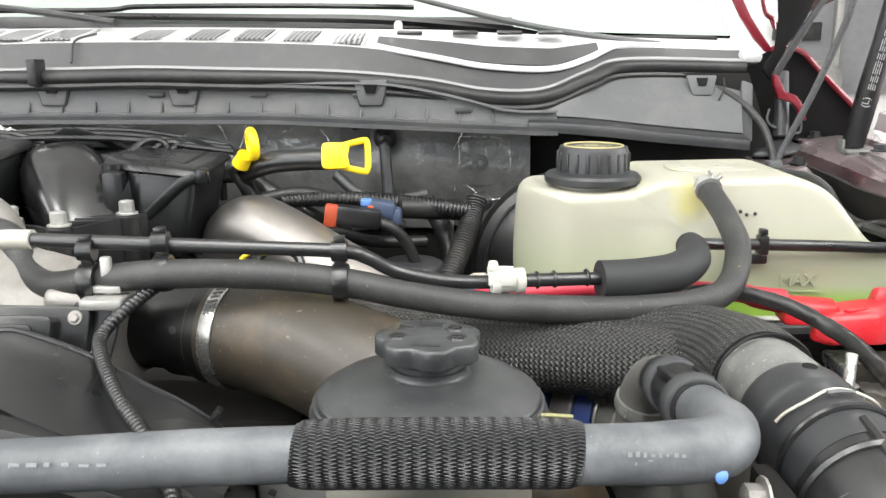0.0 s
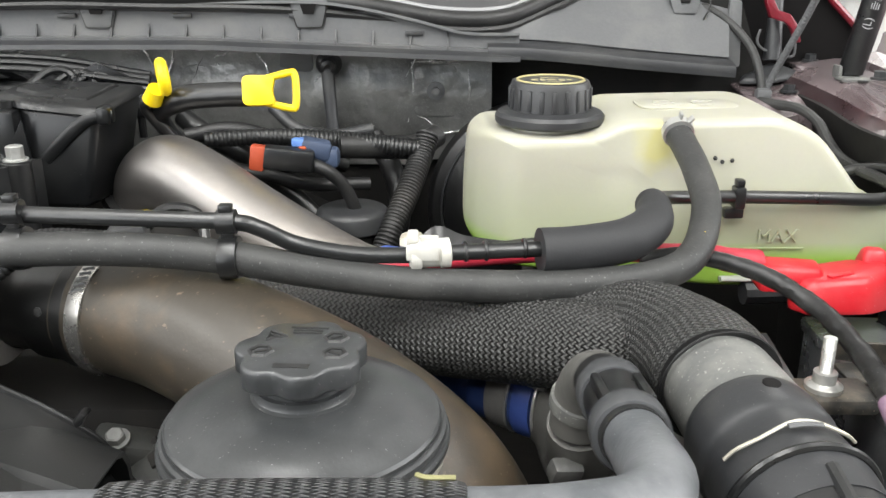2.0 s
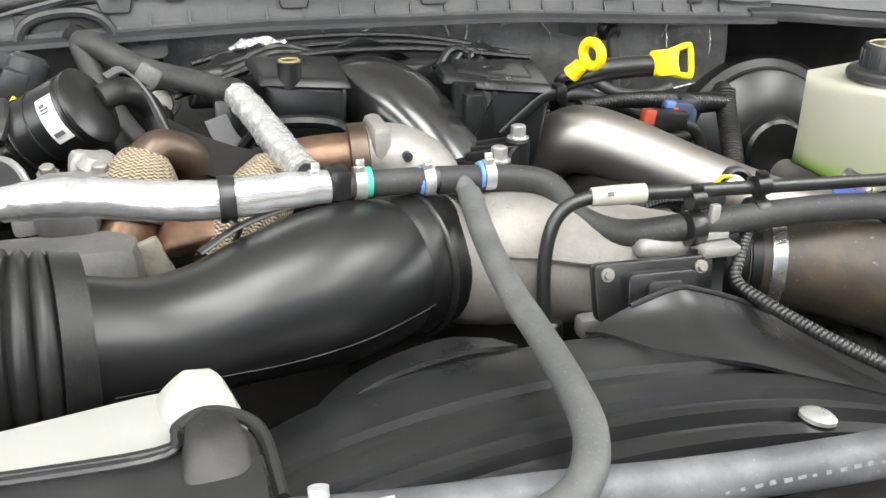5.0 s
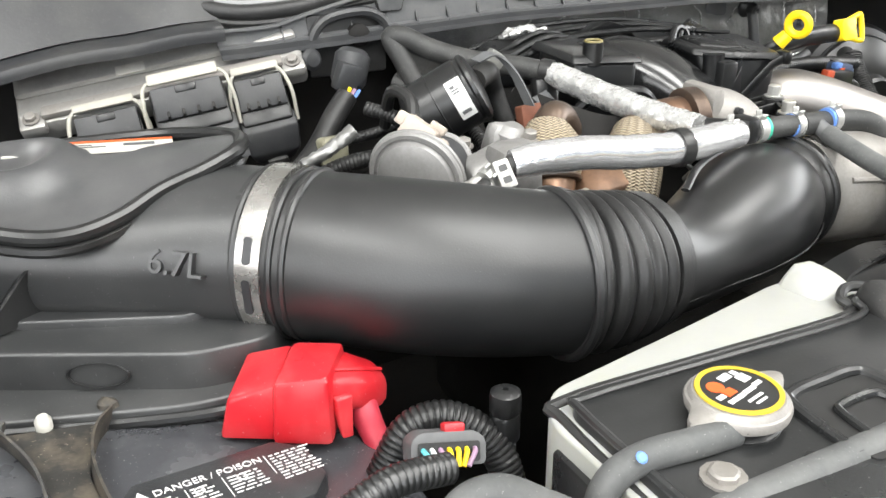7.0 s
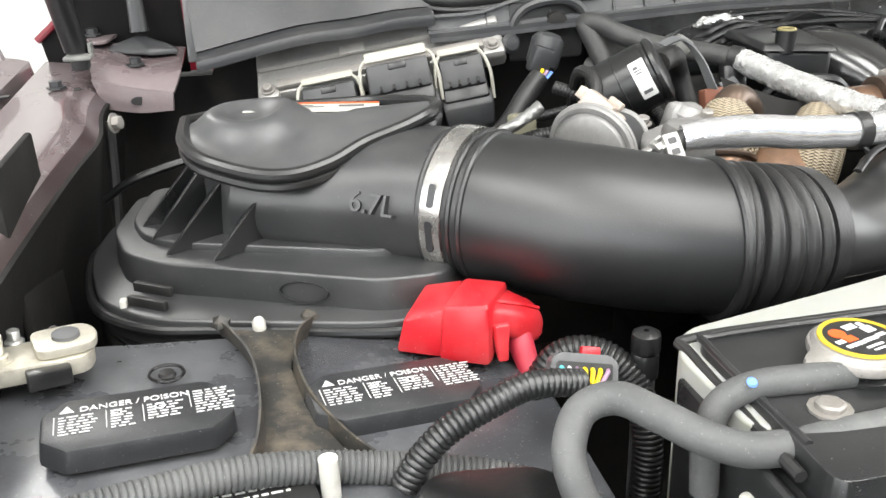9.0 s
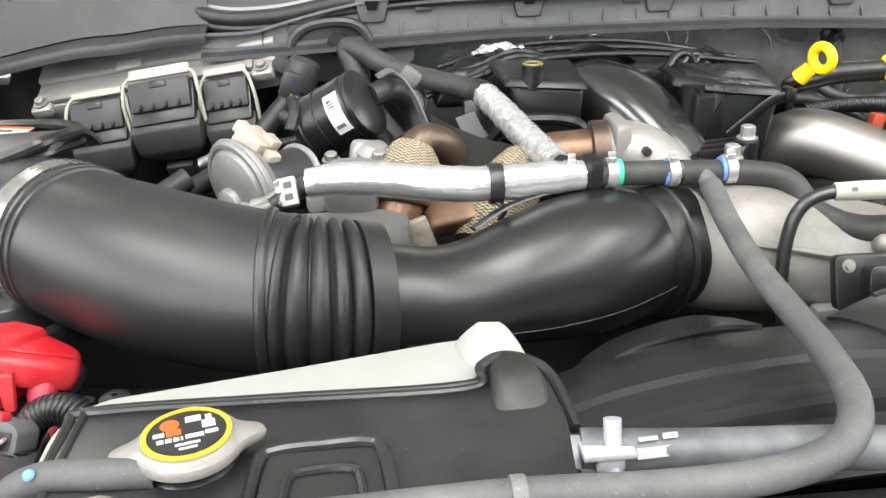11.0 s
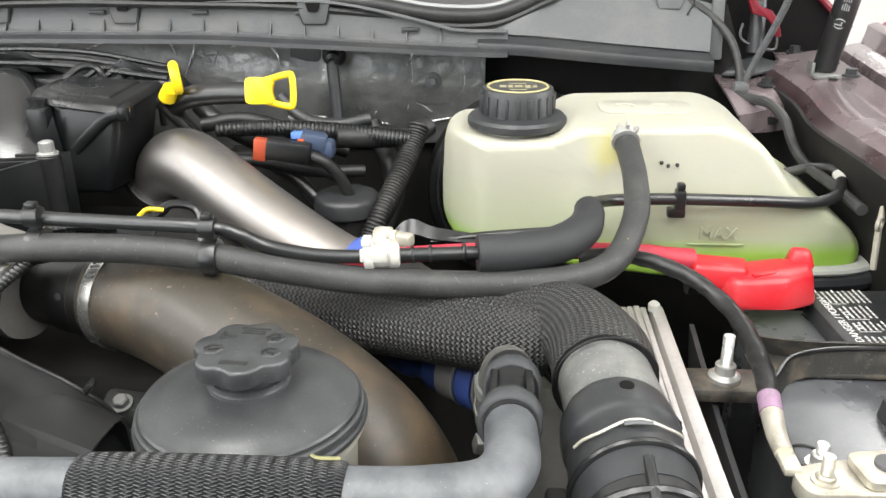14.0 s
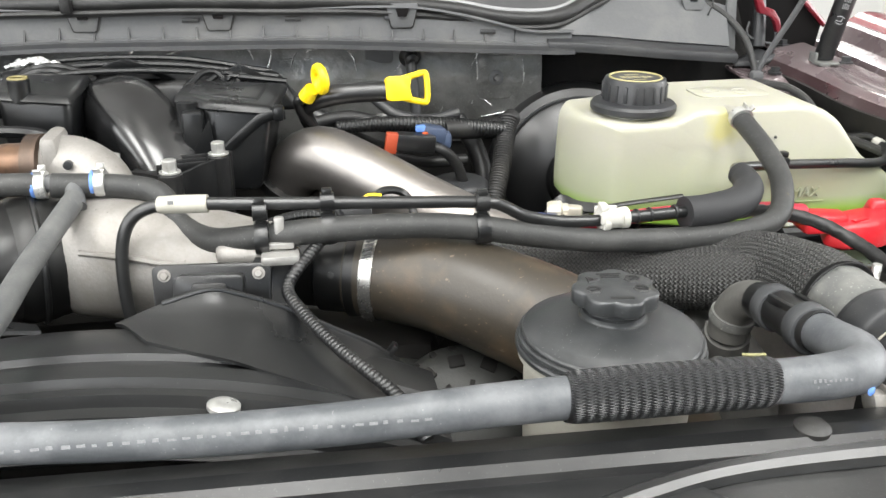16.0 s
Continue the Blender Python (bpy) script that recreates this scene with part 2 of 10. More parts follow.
def woven(name, colour, light, across, along, rough=0.85, strength=1.0, relief=0.0012):
    """A braid of two crossing sets of threads, over and under; across and along: one thread's size in metres."""
    m = material(name, colour, rough, vary=0.2)
    t = m.node_tree
    n, l = t.nodes, t.links
    b = n["Principled BSDF"]
    co, sep = n.new("ShaderNodeTexCoord"), n.new("ShaderNodeSeparateXYZ")
    l.new(co.outputs["UV"], sep.inputs[0])

    def calc(op, a, c):
        q = n.new("ShaderNodeMath")
        q.operation = op
        for slot, v in zip(q.inputs, (a, c)):
            if isinstance(v, (int, float)):
                slot.default_value = v
            else:
                l.new(v, slot)
        return q.outputs[0]

    us, vs = calc("DIVIDE", sep.outputs[0], across), calc("DIVIDE", sep.outputs[1], along)
    p, q = calc("ADD", us, vs), calc("SUBTRACT", us, vs)
    hp = calc("ABSOLUTE", calc("SINE", calc("MULTIPLY", p, math.pi), 0), 0)
    hq = calc("ABSOLUTE", calc("SINE", calc("MULTIPLY", q, math.pi), 0), 0)
    over = calc("FLOORED_MODULO", calc("ADD", calc("FLOOR", p, 0), calc("FLOOR", q, 0)), 2)
    height = calc("ADD", calc("MULTIPLY", hp, over), calc("MULTIPLY", hq, calc("SUBTRACT", 1, over)))
    bp = n.new("ShaderNodeBump")
    bp.inputs["Strength"].default_value, bp.inputs["Distance"].default_value = strength, relief
    l.new(height, bp.inputs["Height"])
    l.new(bp.outputs[0], b.inputs["Normal"])
    mix, rp = n.new("ShaderNodeMixRGB"), n.new("ShaderNodeMapRange")
    rp.inputs[1].default_value, rp.inputs[2].default_value = 0.35, 1.0
    l.new(height, rp.inputs[0])
    l.new(rp.outputs[0], mix.inputs[0])
    mix.inputs[1].default_value, mix.inputs[2].default_value = (*colour, 1), (*light, 1)
    l.new(mix.outputs[0], b.inputs["Base Color"])
    return m


BLACK = material("black_plastic", (0.0085, 0.0088, 0.0092), 0.31, bump=0.12, stain=(0.026, 0.0257, 0.025), stain_at=(0.46, 0.85), spec=0.55, speck=((0.11, 0.11, 0.105), 900, 0.7))
BLACK_DULL = material("dull_black_plastic", (0.015, 0.015, 0.015), 0.46, bump=0.25, stain=(0.04, 0.038, 0.035), stain_at=(0.48, 0.8), spec=0.45, speck=((0.11, 0.11, 0.105), 900, 0.7))
BLACK_SATIN = material("satin_black_plastic", (0.0095, 0.01, 0.0104), 0.31, bump=0.1, grain=700, stain=(0.023, 0.0234, 0.0234), stain_scale=9, stain_at=(0.4, 0.78), rough_vary=0.12, spec=0.74, speck=((0.08, 0.08, 0.08), 700, 0.72))
DUCT_BLACK = material("duct_black_plastic", (0.0105, 0.011, 0.0115), 0.4, bump=0.1, grain=700, stain=(0.022, 0.0225, 0.0225), stain_scale=9, stain_at=(0.42, 0.8), rough_vary=0.08, spec=0.72, speck=((0.07, 0.07, 0.07), 700, 0.73))
BLACK_GLOSS = material("smooth_black_plastic", (0.009, 0.0092, 0.0096), 0.34, bump=0.02, grain=500, rough_vary=0.025, spec=0.7, stain=(0.016, 0.016, 0.0155), stain_at=(0.5, 0.85))
DUCT_GLOSS = material("smudged_glossy_plastic", (0.009, 0.0092, 0.0096), 0.2, bump=0.04, grain=400, rough_vary=0.05, spec=0.9, stain=(0.035, 0.035, 0.036), stain_scale=14, stain_at=(0.45, 0.8))
CHARCOAL = material("charcoal_plastic", (0.026, 0.027, 0.029), 0.42, bump=0.2, stain=(0.05, 0.05, 0.048), stain_at=(0.48, 0.85), spec=0.5, speck=((0.11, 0.11, 0.105), 900, 0.7))
GREY_PLASTIC = material("grey_plastic", (0.095, 0.097, 0.1), 0.55, bump=0.2, stain=(0.14, 0.139, 0.135), stain_at=(0.48, 0.8), spec=0.4)
DARK = material("grimy_dark_metal", (0.011, 0.0105, 0.01), 0.75, metal=0.0, bump=0.5, grain=120, stain=(0.024, 0.022, 0.019), stain_at=(0.5, 0.8), spec=0.25)
# cowl plastic for upright faces, left darker than the sheen-painted top
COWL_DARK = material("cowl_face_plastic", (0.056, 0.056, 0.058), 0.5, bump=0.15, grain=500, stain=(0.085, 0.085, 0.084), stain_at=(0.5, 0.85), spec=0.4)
SLAT_GREY = material("grille_slat_plastic", (0.24, 0.24, 0.245), 0.5, bump=0.15, grain=500, vary=0.08)
PANEL_GREY = material("grey_wall_panel", (0.24, 0.24, 0.25), 0.6, bump=0.1, grain=60, vary=0.08, stain=(0.2, 0.2, 0.21), stain_at=(0.5, 0.8))
# cowl plastic whitened to paint in the grazing reflection on its top
COWL_SHEEN = material("cowl_sheen_plastic", (0.5, 0.5, 0.5), 0.4, bump=0.2, grain=500, stain=(0.42, 0.42, 0.41), stain_at=(0.5, 0.85), spec=0.6)
RUBBER = material("grey_rubber", (0.03, 0.0305, 0.03), 0.52, bump=0.3, grain=450, stain=(0.062, 0.0615, 0.059), stain_scale=35, stain_at=(0.45, 0.85), spec=0.4, speck=((0.16, 0.16, 0.155), 750, 0.68))
RUBBER_BLACK = material("black_rubber", (0.013, 0.013, 0.0132), 0.42, bump=0.3, grain=400, stain=(0.032, 0.0315, 0.031), stain_scale=30, stain_at=(0.48, 0.85), spec=0.45, speck=((0.11, 0.11, 0.105), 900, 0.7))
FOAM = material("foam_sleeve", (0.022, 0.0225, 0.024), 0.62, bump=0.2, grain=600, spec=0.4)
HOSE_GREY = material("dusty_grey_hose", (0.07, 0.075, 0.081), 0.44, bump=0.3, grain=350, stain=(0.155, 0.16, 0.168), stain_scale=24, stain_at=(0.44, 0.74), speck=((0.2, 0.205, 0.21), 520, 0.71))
BOOT_BROWN = material("brown_silicone", (0.036, 0.03, 0.0225), 0.42, bump=0.25, grain=260, stain=(0.098, 0.069, 0.041), stain_scale=15, stain_at=(0.46, 0.74), speck=((0.13, 0.1, 0.07), 260, 0.68))
STEEL_PIPE = material("brushed_steel", (0.31, 0.292, 0.279), 0.42, metal=0.92, bump=0.12, grain=160, vary=0.08, stain=(0.34, 0.31, 0.285), stain_scale=9, stain_at=(0.42, 0.75), speck=((0.3, 0.27, 0.25), 300, 0.7))
CLAMP = material("bright_clamp_steel", (0.46, 0.45, 0.43), 0.27, metal=0.9, bump=0.1, grain=200, stain=(0.28, 0.27, 0.25), stain_scale=60, stain_at=(0.5, 0.75))
CUFF = material("mottled_grey_cuff", (0.11, 0.112, 0.108), 0.5, bump=0.3, grain=300, stain=(0.2, 0.2, 0.185), stain_scale=26, stain_at=(0.44, 0.7), speck=((0.28, 0.28, 0.26), 500, 0.66))
ALU = material("cast_aluminium", (0.285, 0.271, 0.254), 0.5, metal=0.4, bump=0.5, grain=380, stain=(0.19, 0.175, 0.155), stain_at=(0.46, 0.76), stain_scale=16, speck=((0.16, 0.15, 0.14), 420, 0.72))
ALU_LIGHT = material("light_aluminium", (0.4, 0.392, 0.375), 0.4, metal=0.55, bump=0.3, grain=300, stain=(0.28, 0.272, 0.257), stain_at=(0.48, 0.78))
FOIL = material("foil_sleeve", (0.6, 0.6, 0.59), 0.27, metal=0.55, bump=0.55, grain=190, depth=0.0012, stain=(0.16, 0.158, 0.155), stain_scale=150, stain_at=(0.62, 0.67))
FOIL_SMOOTH = material("smooth_foil_sleeve", (0.68, 0.68, 0.685), 0.2, metal=0.75, bump=0.25, grain=130, depth=0.001, stain=(0.36, 0.36, 0.365), stain_scale=40, stain_at=(0.58, 0.74))
FOIL_DULL = material("dull_foil_blanket", (0.235, 0.235, 0.23), 0.34, metal=0.5, bump=0.6, grain=48, depth=0.005, stain=(0.13, 0.13, 0.126), stain_scale=15, stain_at=(0.42, 0.66), speck=((0.28, 0.28, 0.275), 800, 0.62))
ALU_DARK = material("dirty_cast_aluminium", (0.15, 0.15, 0.145), 0.5, metal=0.4, bump=0.5, grain=300, stain=(0.08, 0.08, 0.075), stain_at=(0.45, 0.75), stain_scale=22)
RUST = material("heat_browned_steel", (0.2, 0.115, 0.07), 0.36, metal=0.55, bump=0.4, grain=200, stain=(0.075, 0.05, 0.038), stain_scale=24, stain_at=(0.4, 0.65))
COPPER = material("browned_collar", (0.12, 0.085, 0.064), 0.38, metal=0.65, bump=0.35, grain=160, stain=(0.07, 0.05, 0.04), stain_scale=40, stain_at=(0.45, 0.7))
MESH_TAN = woven("tan_wire_braid", (0.07, 0.05, 0.03), (0.5, 0.42, 0.3), 0.0085, 0.0032, 0.4, 1.0)
WRAP = woven("black_woven_wrap", (0.004, 0.004, 0.0042), (0.047, 0.047, 0.045), 0.0045, 0.004, 0.5, 1.0)
BRAID = woven("black_braided_sleeve", (0.005, 0.005, 0.0055), (0.03, 0.031, 0.033), 0.0019, 0.0066, 0.36, 0.9)
EGR_CAST = material("dull_valve_casting", (0.27, 0.265, 0.26), 0.48, metal=0.35, bump=0.4, grain=300, stain=(0.16, 0.155, 0.148), stain_at=(0.46, 0.78), stain_scale=20)
COOLER_ALU = material("pale_cooler_aluminium", (0.5, 0.475, 0.455), 0.45, metal=0.3, bump=0.25, grain=260, stain=(0.38, 0.36, 0.34), stain_scale=30, stain_at=(0.48, 0.8))
RED = material("red_plastic", (0.5, 0.014, 0.022), 0.36, bump=0.15, vary=0.06, stain=(0.5, 0.06, 0.065), stain_at=(0.46, 0.8), speck=((0.5, 0.16, 0.16), 500, 0.7))
RED_DULL = material("faded_red_rubber", (0.4, 0.025, 0.045), 0.5, bump=0.15)
YELLOW = material("yellow_plastic", (0.86, 0.62, 0.008), 0.4, bump=0.1, vary=0.05)
WHITE = material("white_plastic", (0.52, 0.51, 0.47), 0.42, bump=0.15, vary=0.05, stain=(0.38, 0.36, 0.31), stain_at=(0.5, 0.8), stain_scale=60)
IVORY = material("ivory_plastic", (0.37, 0.357, 0.31), 0.48, bump=0.15, vary=0.06, stain=(0.31, 0.295, 0.25), stain_at=(0.48, 0.78), stain_scale=40)
LABEL_WHITE = material("white_print", (0.6, 0.6, 0.59), 0.6, bump=0.0, vary=0.15, grain=900)
LABEL_BLACK = material("black_label", (0.02, 0.02, 0.02), 0.4, bump=0.0)
ORANGE = material("orange_plastic", (0.6, 0.1, 0.02), 0.45, bump=0.1)
ORANGE_DULL = material("dull_orange_plastic", (0.36, 0.055, 0.02), 0.5, bump=0.15, stain=(0.22, 0.04, 0.02), stain_at=(0.5, 0.8))
BLUE = material("blue_silicone", (0.05, 0.09, 0.32), 0.45, bump=0.2)
BLUE_PALE = material("blue_mark", (0.12, 0.25, 0.62), 0.5, bump=0.0)
GREEN = material("green_mark", (0.05, 0.5, 0.33), 0.5, bump=0.0)
PURPLE = material("purple_band", (0.3, 0.19, 0.28), 0.5, bump=0.1, stain=(0.2, 0.14, 0.18), stain_scale=60)
MAROON = material("maroon_paint", (0.038, 0.019, 0.021), 0.3, metal=0.25, bump=0.04, stain=(0.09, 0.07, 0.072), stain_scale=7, stain_at=(0.5, 0.85), coat=0.6, speck=((0.16, 0.145, 0.14), 500, 0.7))
# maroon paled for dust and for overhead reflections painted into upward faces
SHEEN_DUST_PAINT = material("maroon_dust_and_sheen_paint", (0.13, 0.098, 0.102), 0.27, metal=0.1, bump=0.05, stain=(0.21, 0.175, 0.18), stain_scale=8, stain_at=(0.4, 0.75), coat=0.8, speck=((0.26, 0.23, 0.23), 500, 0.7))
MAROON_SHINY = material("glossy_red_paint", (0.16, 0.008, 0.018), 0.3, bump=0.0, coat=1.0)
# dust blotches, paled blue-grey to paint the overhead sheen into the case
BATTERY_BLACK = material("battery_case_plastic", (0.055, 0.057, 0.063), 0.28, bump=0.12, stain=(0.18, 0.184, 0.192), stain_scale=8, stain_at=(0.42, 0.78), rough_vary=0.12, spec=0.7, speck=((0.2, 0.2, 0.2), 600, 0.68))
MANIFOLD = material("clean_black_plastic", (0.006, 0.0064, 0.007), 0.3, bump=0.12, grain=500, stain=(0.016, 0.0165, 0.0165), stain_scale=14, stain_at=(0.48, 0.82), rough_vary=0.12, spec=0.42, speck=((0.07, 0.07, 0.068), 800, 0.72))
COVER_BLACK = material("smudged_black_plastic", (0.014, 0.0146, 0.015), 0.3, bump=0.1, grain=600, stain=(0.05, 0.0505, 0.0505), stain_scale=9, stain_at=(0.42, 0.9), rough_vary=0.12, spec=0.6, speck=((0.12, 0.12, 0.118), 420, 0.71))
BATTERY_PAD = material("vent_cover_plastic", (0.026, 0.027, 0.029), 0.36, bump=0.3, grain=900, stain=(0.055, 0.056, 0.058), stain_scale=22, stain_at=(0.45, 0.8), spec=0.6, speck=((0.14, 0.14, 0.14), 700, 0.7))
STRAP_DIRTY = material("dirty_strap_plastic", (0.028, 0.027, 0.025), 0.5, bump=0.3, grain=220, stain=(0.12, 0.1, 0.075), stain_scale=38, stain_at=(0.47, 0.72), speck=((0.2, 0.17, 0.13), 500, 0.69))
LID_DUSTY = material("dusty_lid_plastic", (0.027, 0.0288, 0.03), 0.34, bump=0.12, grain=600, stain=(0.068, 0.07, 0.072), stain_scale=16, stain_at=(0.42, 0.78), spec=0.6, speck=((0.17, 0.17, 0.17), 600, 0.7))
MOULDED = material("moulded_black_plastic", (0.026, 0.0268, 0.0275), 0.37, bump=0.12, grain=800, stain=(0.058, 0.0585, 0.0585), stain_scale=10, stain_at=(0.42, 0.8), rough_vary=0.1, spec=0.75, speck=((0.13, 0.13, 0.13), 700, 0.7))
LID_GREY = material("lid_grey_plastic", (0.05, 0.051, 0.053), 0.36, bump=0.15, grain=700, stain=(0.095, 0.095, 0.095), stain_scale=12, stain_at=(0.45, 0.8), spec=0.6)
PALE_CLEAR = material("translucent_plastic", (0.36, 0.36, 0.39), 0.35, bump=0.1, stain=(0.28, 0.28, 0.3), stain_scale=60)
RUBBER_DUSTY = material("dusty_rubber", (0.075, 0.077, 0.077), 0.6, bump=0.3, grain=420, stain=(0.13, 0.131, 0.128), stain_scale=30, stain_at=(0.45, 0.8), speck=((0.18, 0.18, 0.175), 700, 0.68))
LEAD = material("cast_terminal_metal", (0.56, 0.53, 0.45), 0.4, metal=0.5, bump=0.3, grain=250, stain=(0.36, 0.33, 0.27), stain_scale=70, stain_at=(0.5, 0.75))
ZINC = material("zinc_bolt", (0.58, 0.58, 0.56), 0.3, metal=0.7, bump=0.1, stain=(0.4, 0.4, 0.38), stain_scale=50)
CONCRETE = material("concrete_floor", (0.16, 0.16, 0.155), 0.7, bump=0.4, grain=60, stain=(0.12, 0.118, 0.115), stain_scale=2)
QC_GREY = material("dark_grey_collar_plastic", (0.045, 0.047, 0.05), 0.5, bump=0.2, grain=400, stain=(0.07, 0.072, 0.074), stain_scale=30, stain_at=(0.45, 0.8), spec=0.45)
WORN_WHITE = material("worn_white_print", (0.3, 0.3, 0.31), 0.6, vary=0.3, grain=900)
# near-black that paints deep shade into pockets, grooves and holes
SHADE_BLACK = material("shade_painted_black", (0.004, 0.0035, 0.0035), 0.6, bump=0.3, grain=90, spec=0.15, stain=(0.012, 0.009, 0.009), stain_at=(0.55, 0.85))
NECK_BLACK = material("dark_neck_plastic", (0.006, 0.0062, 0.0062), 0.38, bump=0.15, grain=400, spec=0.5, stain=(0.014, 0.0135, 0.012), stain_at=(0.5, 0.85))
BLUE_DARK = material("dark_blue_silicone", (0.03, 0.055, 0.17), 0.42, bump=0.2, stain=(0.05, 0.08, 0.2), stain_at=(0.5, 0.8))
ALT_GREY = material("dull_cast_alternator", (0.036, 0.037, 0.035), 0.55, metal=0.3, bump=0.5, grain=300, stain=(0.04, 0.04, 0.037), stain_at=(0.45, 0.75))
CAST_DULL = material("dull_cast_grey", (0.12, 0.118, 0.11), 0.5, metal=0.2, bump=0.35, grain=260, stain=(0.085, 0.083, 0.078), stain_at=(0.45, 0.8))
WALL_PAINT = material("white_wall_paint", (0.82, 0.82, 0.8), 0.7, bump=0.1, grain=80, vary=0.03)


def tank_plastic(name, base, liquid, level, blur, spot=None):
    """Milky plastic with the coolant showing through below a level."""
    m = material(name, base, 0.38, vary=0.03, bump=0.08, stain=tuple(c * 0.93 for c in base), stain_scale=7, stain_at=(0.4, 0.7))
    n, l = m.node_tree.nodes, m.node_tree.links
    b = n["Principled BSDF"]
    src = b.inputs["Base Color"].links[0].from_socket
    geo, sep, mr, mix = n.new("ShaderNodeNewGeometry"), n.new("ShaderNodeSeparateXYZ"), n.new("ShaderNodeMapRange"), n.new("ShaderNodeMixRGB")
    l.new(geo.outputs["Position"], sep.inputs[0])
    l.new(sep.outputs["Z"], mr.inputs[0])
    mr.inputs[1].default_value, mr.inputs[2].default_value = level - blur, level + blur
    l.new(mr.outputs[0], mix.inputs[0])
    tint, wide = n.new("ShaderNodeMixRGB"), n.new("ShaderNodeMapRange")
    l.new(sep.outputs["Z"], wide.inputs[0])
    wide.inputs[1].default_value, wide.inputs[2].default_value = level - 0.01, level + 0.07
    l.new(wide.outputs[0], tint.inputs[0])
    tint.inputs[1].default_value = (*(0.75 * p + 0.25 * q for p, q in zip(base, liquid)), 1)
    l.new(src, tint.inputs[2])
    mix.inputs[1].default_value = (*liquid, 1)
    l.new(tint.outputs[0], mix.inputs[2])
    l.new(mix.outputs[0], b.inputs["Base Color"])
    if spot:
        dist, ns, add, rp, mx = n.new("ShaderNodeVectorMath"), n.new("ShaderNodeTexNoise"), n.new("ShaderNodeMath"), n.new("ShaderNodeMapRange"), n.new("ShaderNodeMixRGB")
        dist.operation, add.operation = "DISTANCE", "MULTIPLY_ADD"
        dist.inputs[1].default_value = spot
        ns.inputs["Scale"].default_value = 60
        l.new(geo.outputs["Position"], dist.inputs[0])
        l.new(geo.outputs["Position"], ns.inputs["Vector"])
        l.new(ns.outputs["Fac"], add.inputs[0])
        add.inputs[1].default_value = 0.02
        l.new(dist.outputs["Value"], add.inputs[2])
        rp.inputs[1].default_value, rp.inputs[2].default_value = 0.02, 0.036
        rp.inputs[3].default_value, rp.inputs[4].default_value = 0.5, 0.0
        l.new(add.outputs[0], rp.inputs[0])
        l.new(rp.outputs[0], mx.inputs[0])
        l.new(mix.outputs[0], mx.inputs[1])
        mx.inputs[2].default_value = (0.5, 0.45, 0.08, 1)
        l.new(mx.outputs[0], b.inputs["Base Color"])
    b.inputs["Subsurface Weight"].default_value = 0.35
    b.inputs["Subsurface Radius"].default_value = (0.02, 0.02, 0.012)
    b.inputs["Subsurface Scale"].default_value = 0.5
    return m


TANK = tank_plastic("milky_tank_plastic", (0.385, 0.378, 0.308), (0.25, 0.41, 0.06), 1.273, 0.008, (0.234, 0.803, 1.363))
TANK_WHITE = tank_plastic("white_tank_plastic", (0.35, 0.354, 0.33), (0.28, 0.33, 0.21), 1.2, 0.03)
GLASS = bpy.data.materials.new("windscreen_glass")
GLASS.use_nodes = True
GLASS.node_tree.nodes["Principled BSDF"].inputs["Transmission Weight"].default_value = 1.0
GLASS.node_tree.nodes["Principled BSDF"].inputs["Roughness"].default_value = 0.02
GLASS.node_tree.nodes["Principled BSDF"].inputs["Base Color"].default_value = (0.82, 0.93, 0.88, 1)

# ================= the setting =================
MID = -0.36  # middle of the truck


def flip(p):
    return (2 * MID - p[0], *p[1:])


def flip_side(p):
    return (2 * (MID - 0.014) - p[0], *p[1:])


# workshop shell
solid("floor", box((-0.4, 0.6, -0.05), (9, 11, 0.1), 0), CONCRETE, "grey concrete workshop floor under the truck", "floor", kind="structure")
solid("ceiling", box((-0.4, 0.6, 3.7), (9, 11, 0.1), 0), WALL_PAINT, "plain white workshop ceiling", "ceiling", kind="structure")
solid("wall_north", box((-0.4, 6.15, 1.83), (9, 0.1, 3.64), 0), WALL_PAINT, "plain white workshop wall behind the truck", "wall", kind="structure")
solid("wall_east", box((4.15, 0.6, 1.83), (0.1, 11, 3.64), 0), WALL_PAINT, "plain white workshop wall beside the truck", "wall", kind="structure")
solid("wall_west", box((-4.95, 0.6, 1.83), (0.1, 11, 3.64), 0), WALL_PAINT, "plain white workshop side wall", "wall", kind="structure")

panel_e = thing("wall_panel", (3.2, 6.07, 1.2), "grey painted panel on the white workshop wall", "wall panel", kind="structure")
part("sheet", box((3.38, 6.075, 2.4), (1.4, 0.04, 2.4), 0.004), PANEL_GREY, panel_e)
part("side_strip", box((2.53, 6.07, 2.45), (0.26, 0.05, 2.1), 0.004), PANEL_GREY, panel_e)
part("post", box((2.67, 6.05, 2.4), (0.05, 0.08, 2.4), 0.006), ALU_LIGHT, panel_e)
part("batten", box((2.4, 6.04, 1.62), (0.3, 0.1, 0.12), 0.008), BLACK_DULL, panel_e)
# stand-in for an unidentified rounded grey object
part("round_stub", lathe([(0.0, 0), (0.13, 0), (0.14, 0.02), (0.14, 0.16), (0.115, 0.18), (0.11, 0.23), (0.06, 0.26), (0, 0.262)], frame_of((2.5, 6.06, 1.28), (0.25, -1, 0.1)), 28), ALU_LIGHT, panel_e, "pale grey rounded stub on the panel")

# floor of the engine bay and the panels that close it
# unseen dark plate, added so the gaps between parts stay black
solid("bay_floor", box((MID, 0.62, 0.9), (1.9, 1.2, 0.02), 0.004), DARK, "dark plate added under the bay to keep its gaps dark", "undertray", kind="structure")
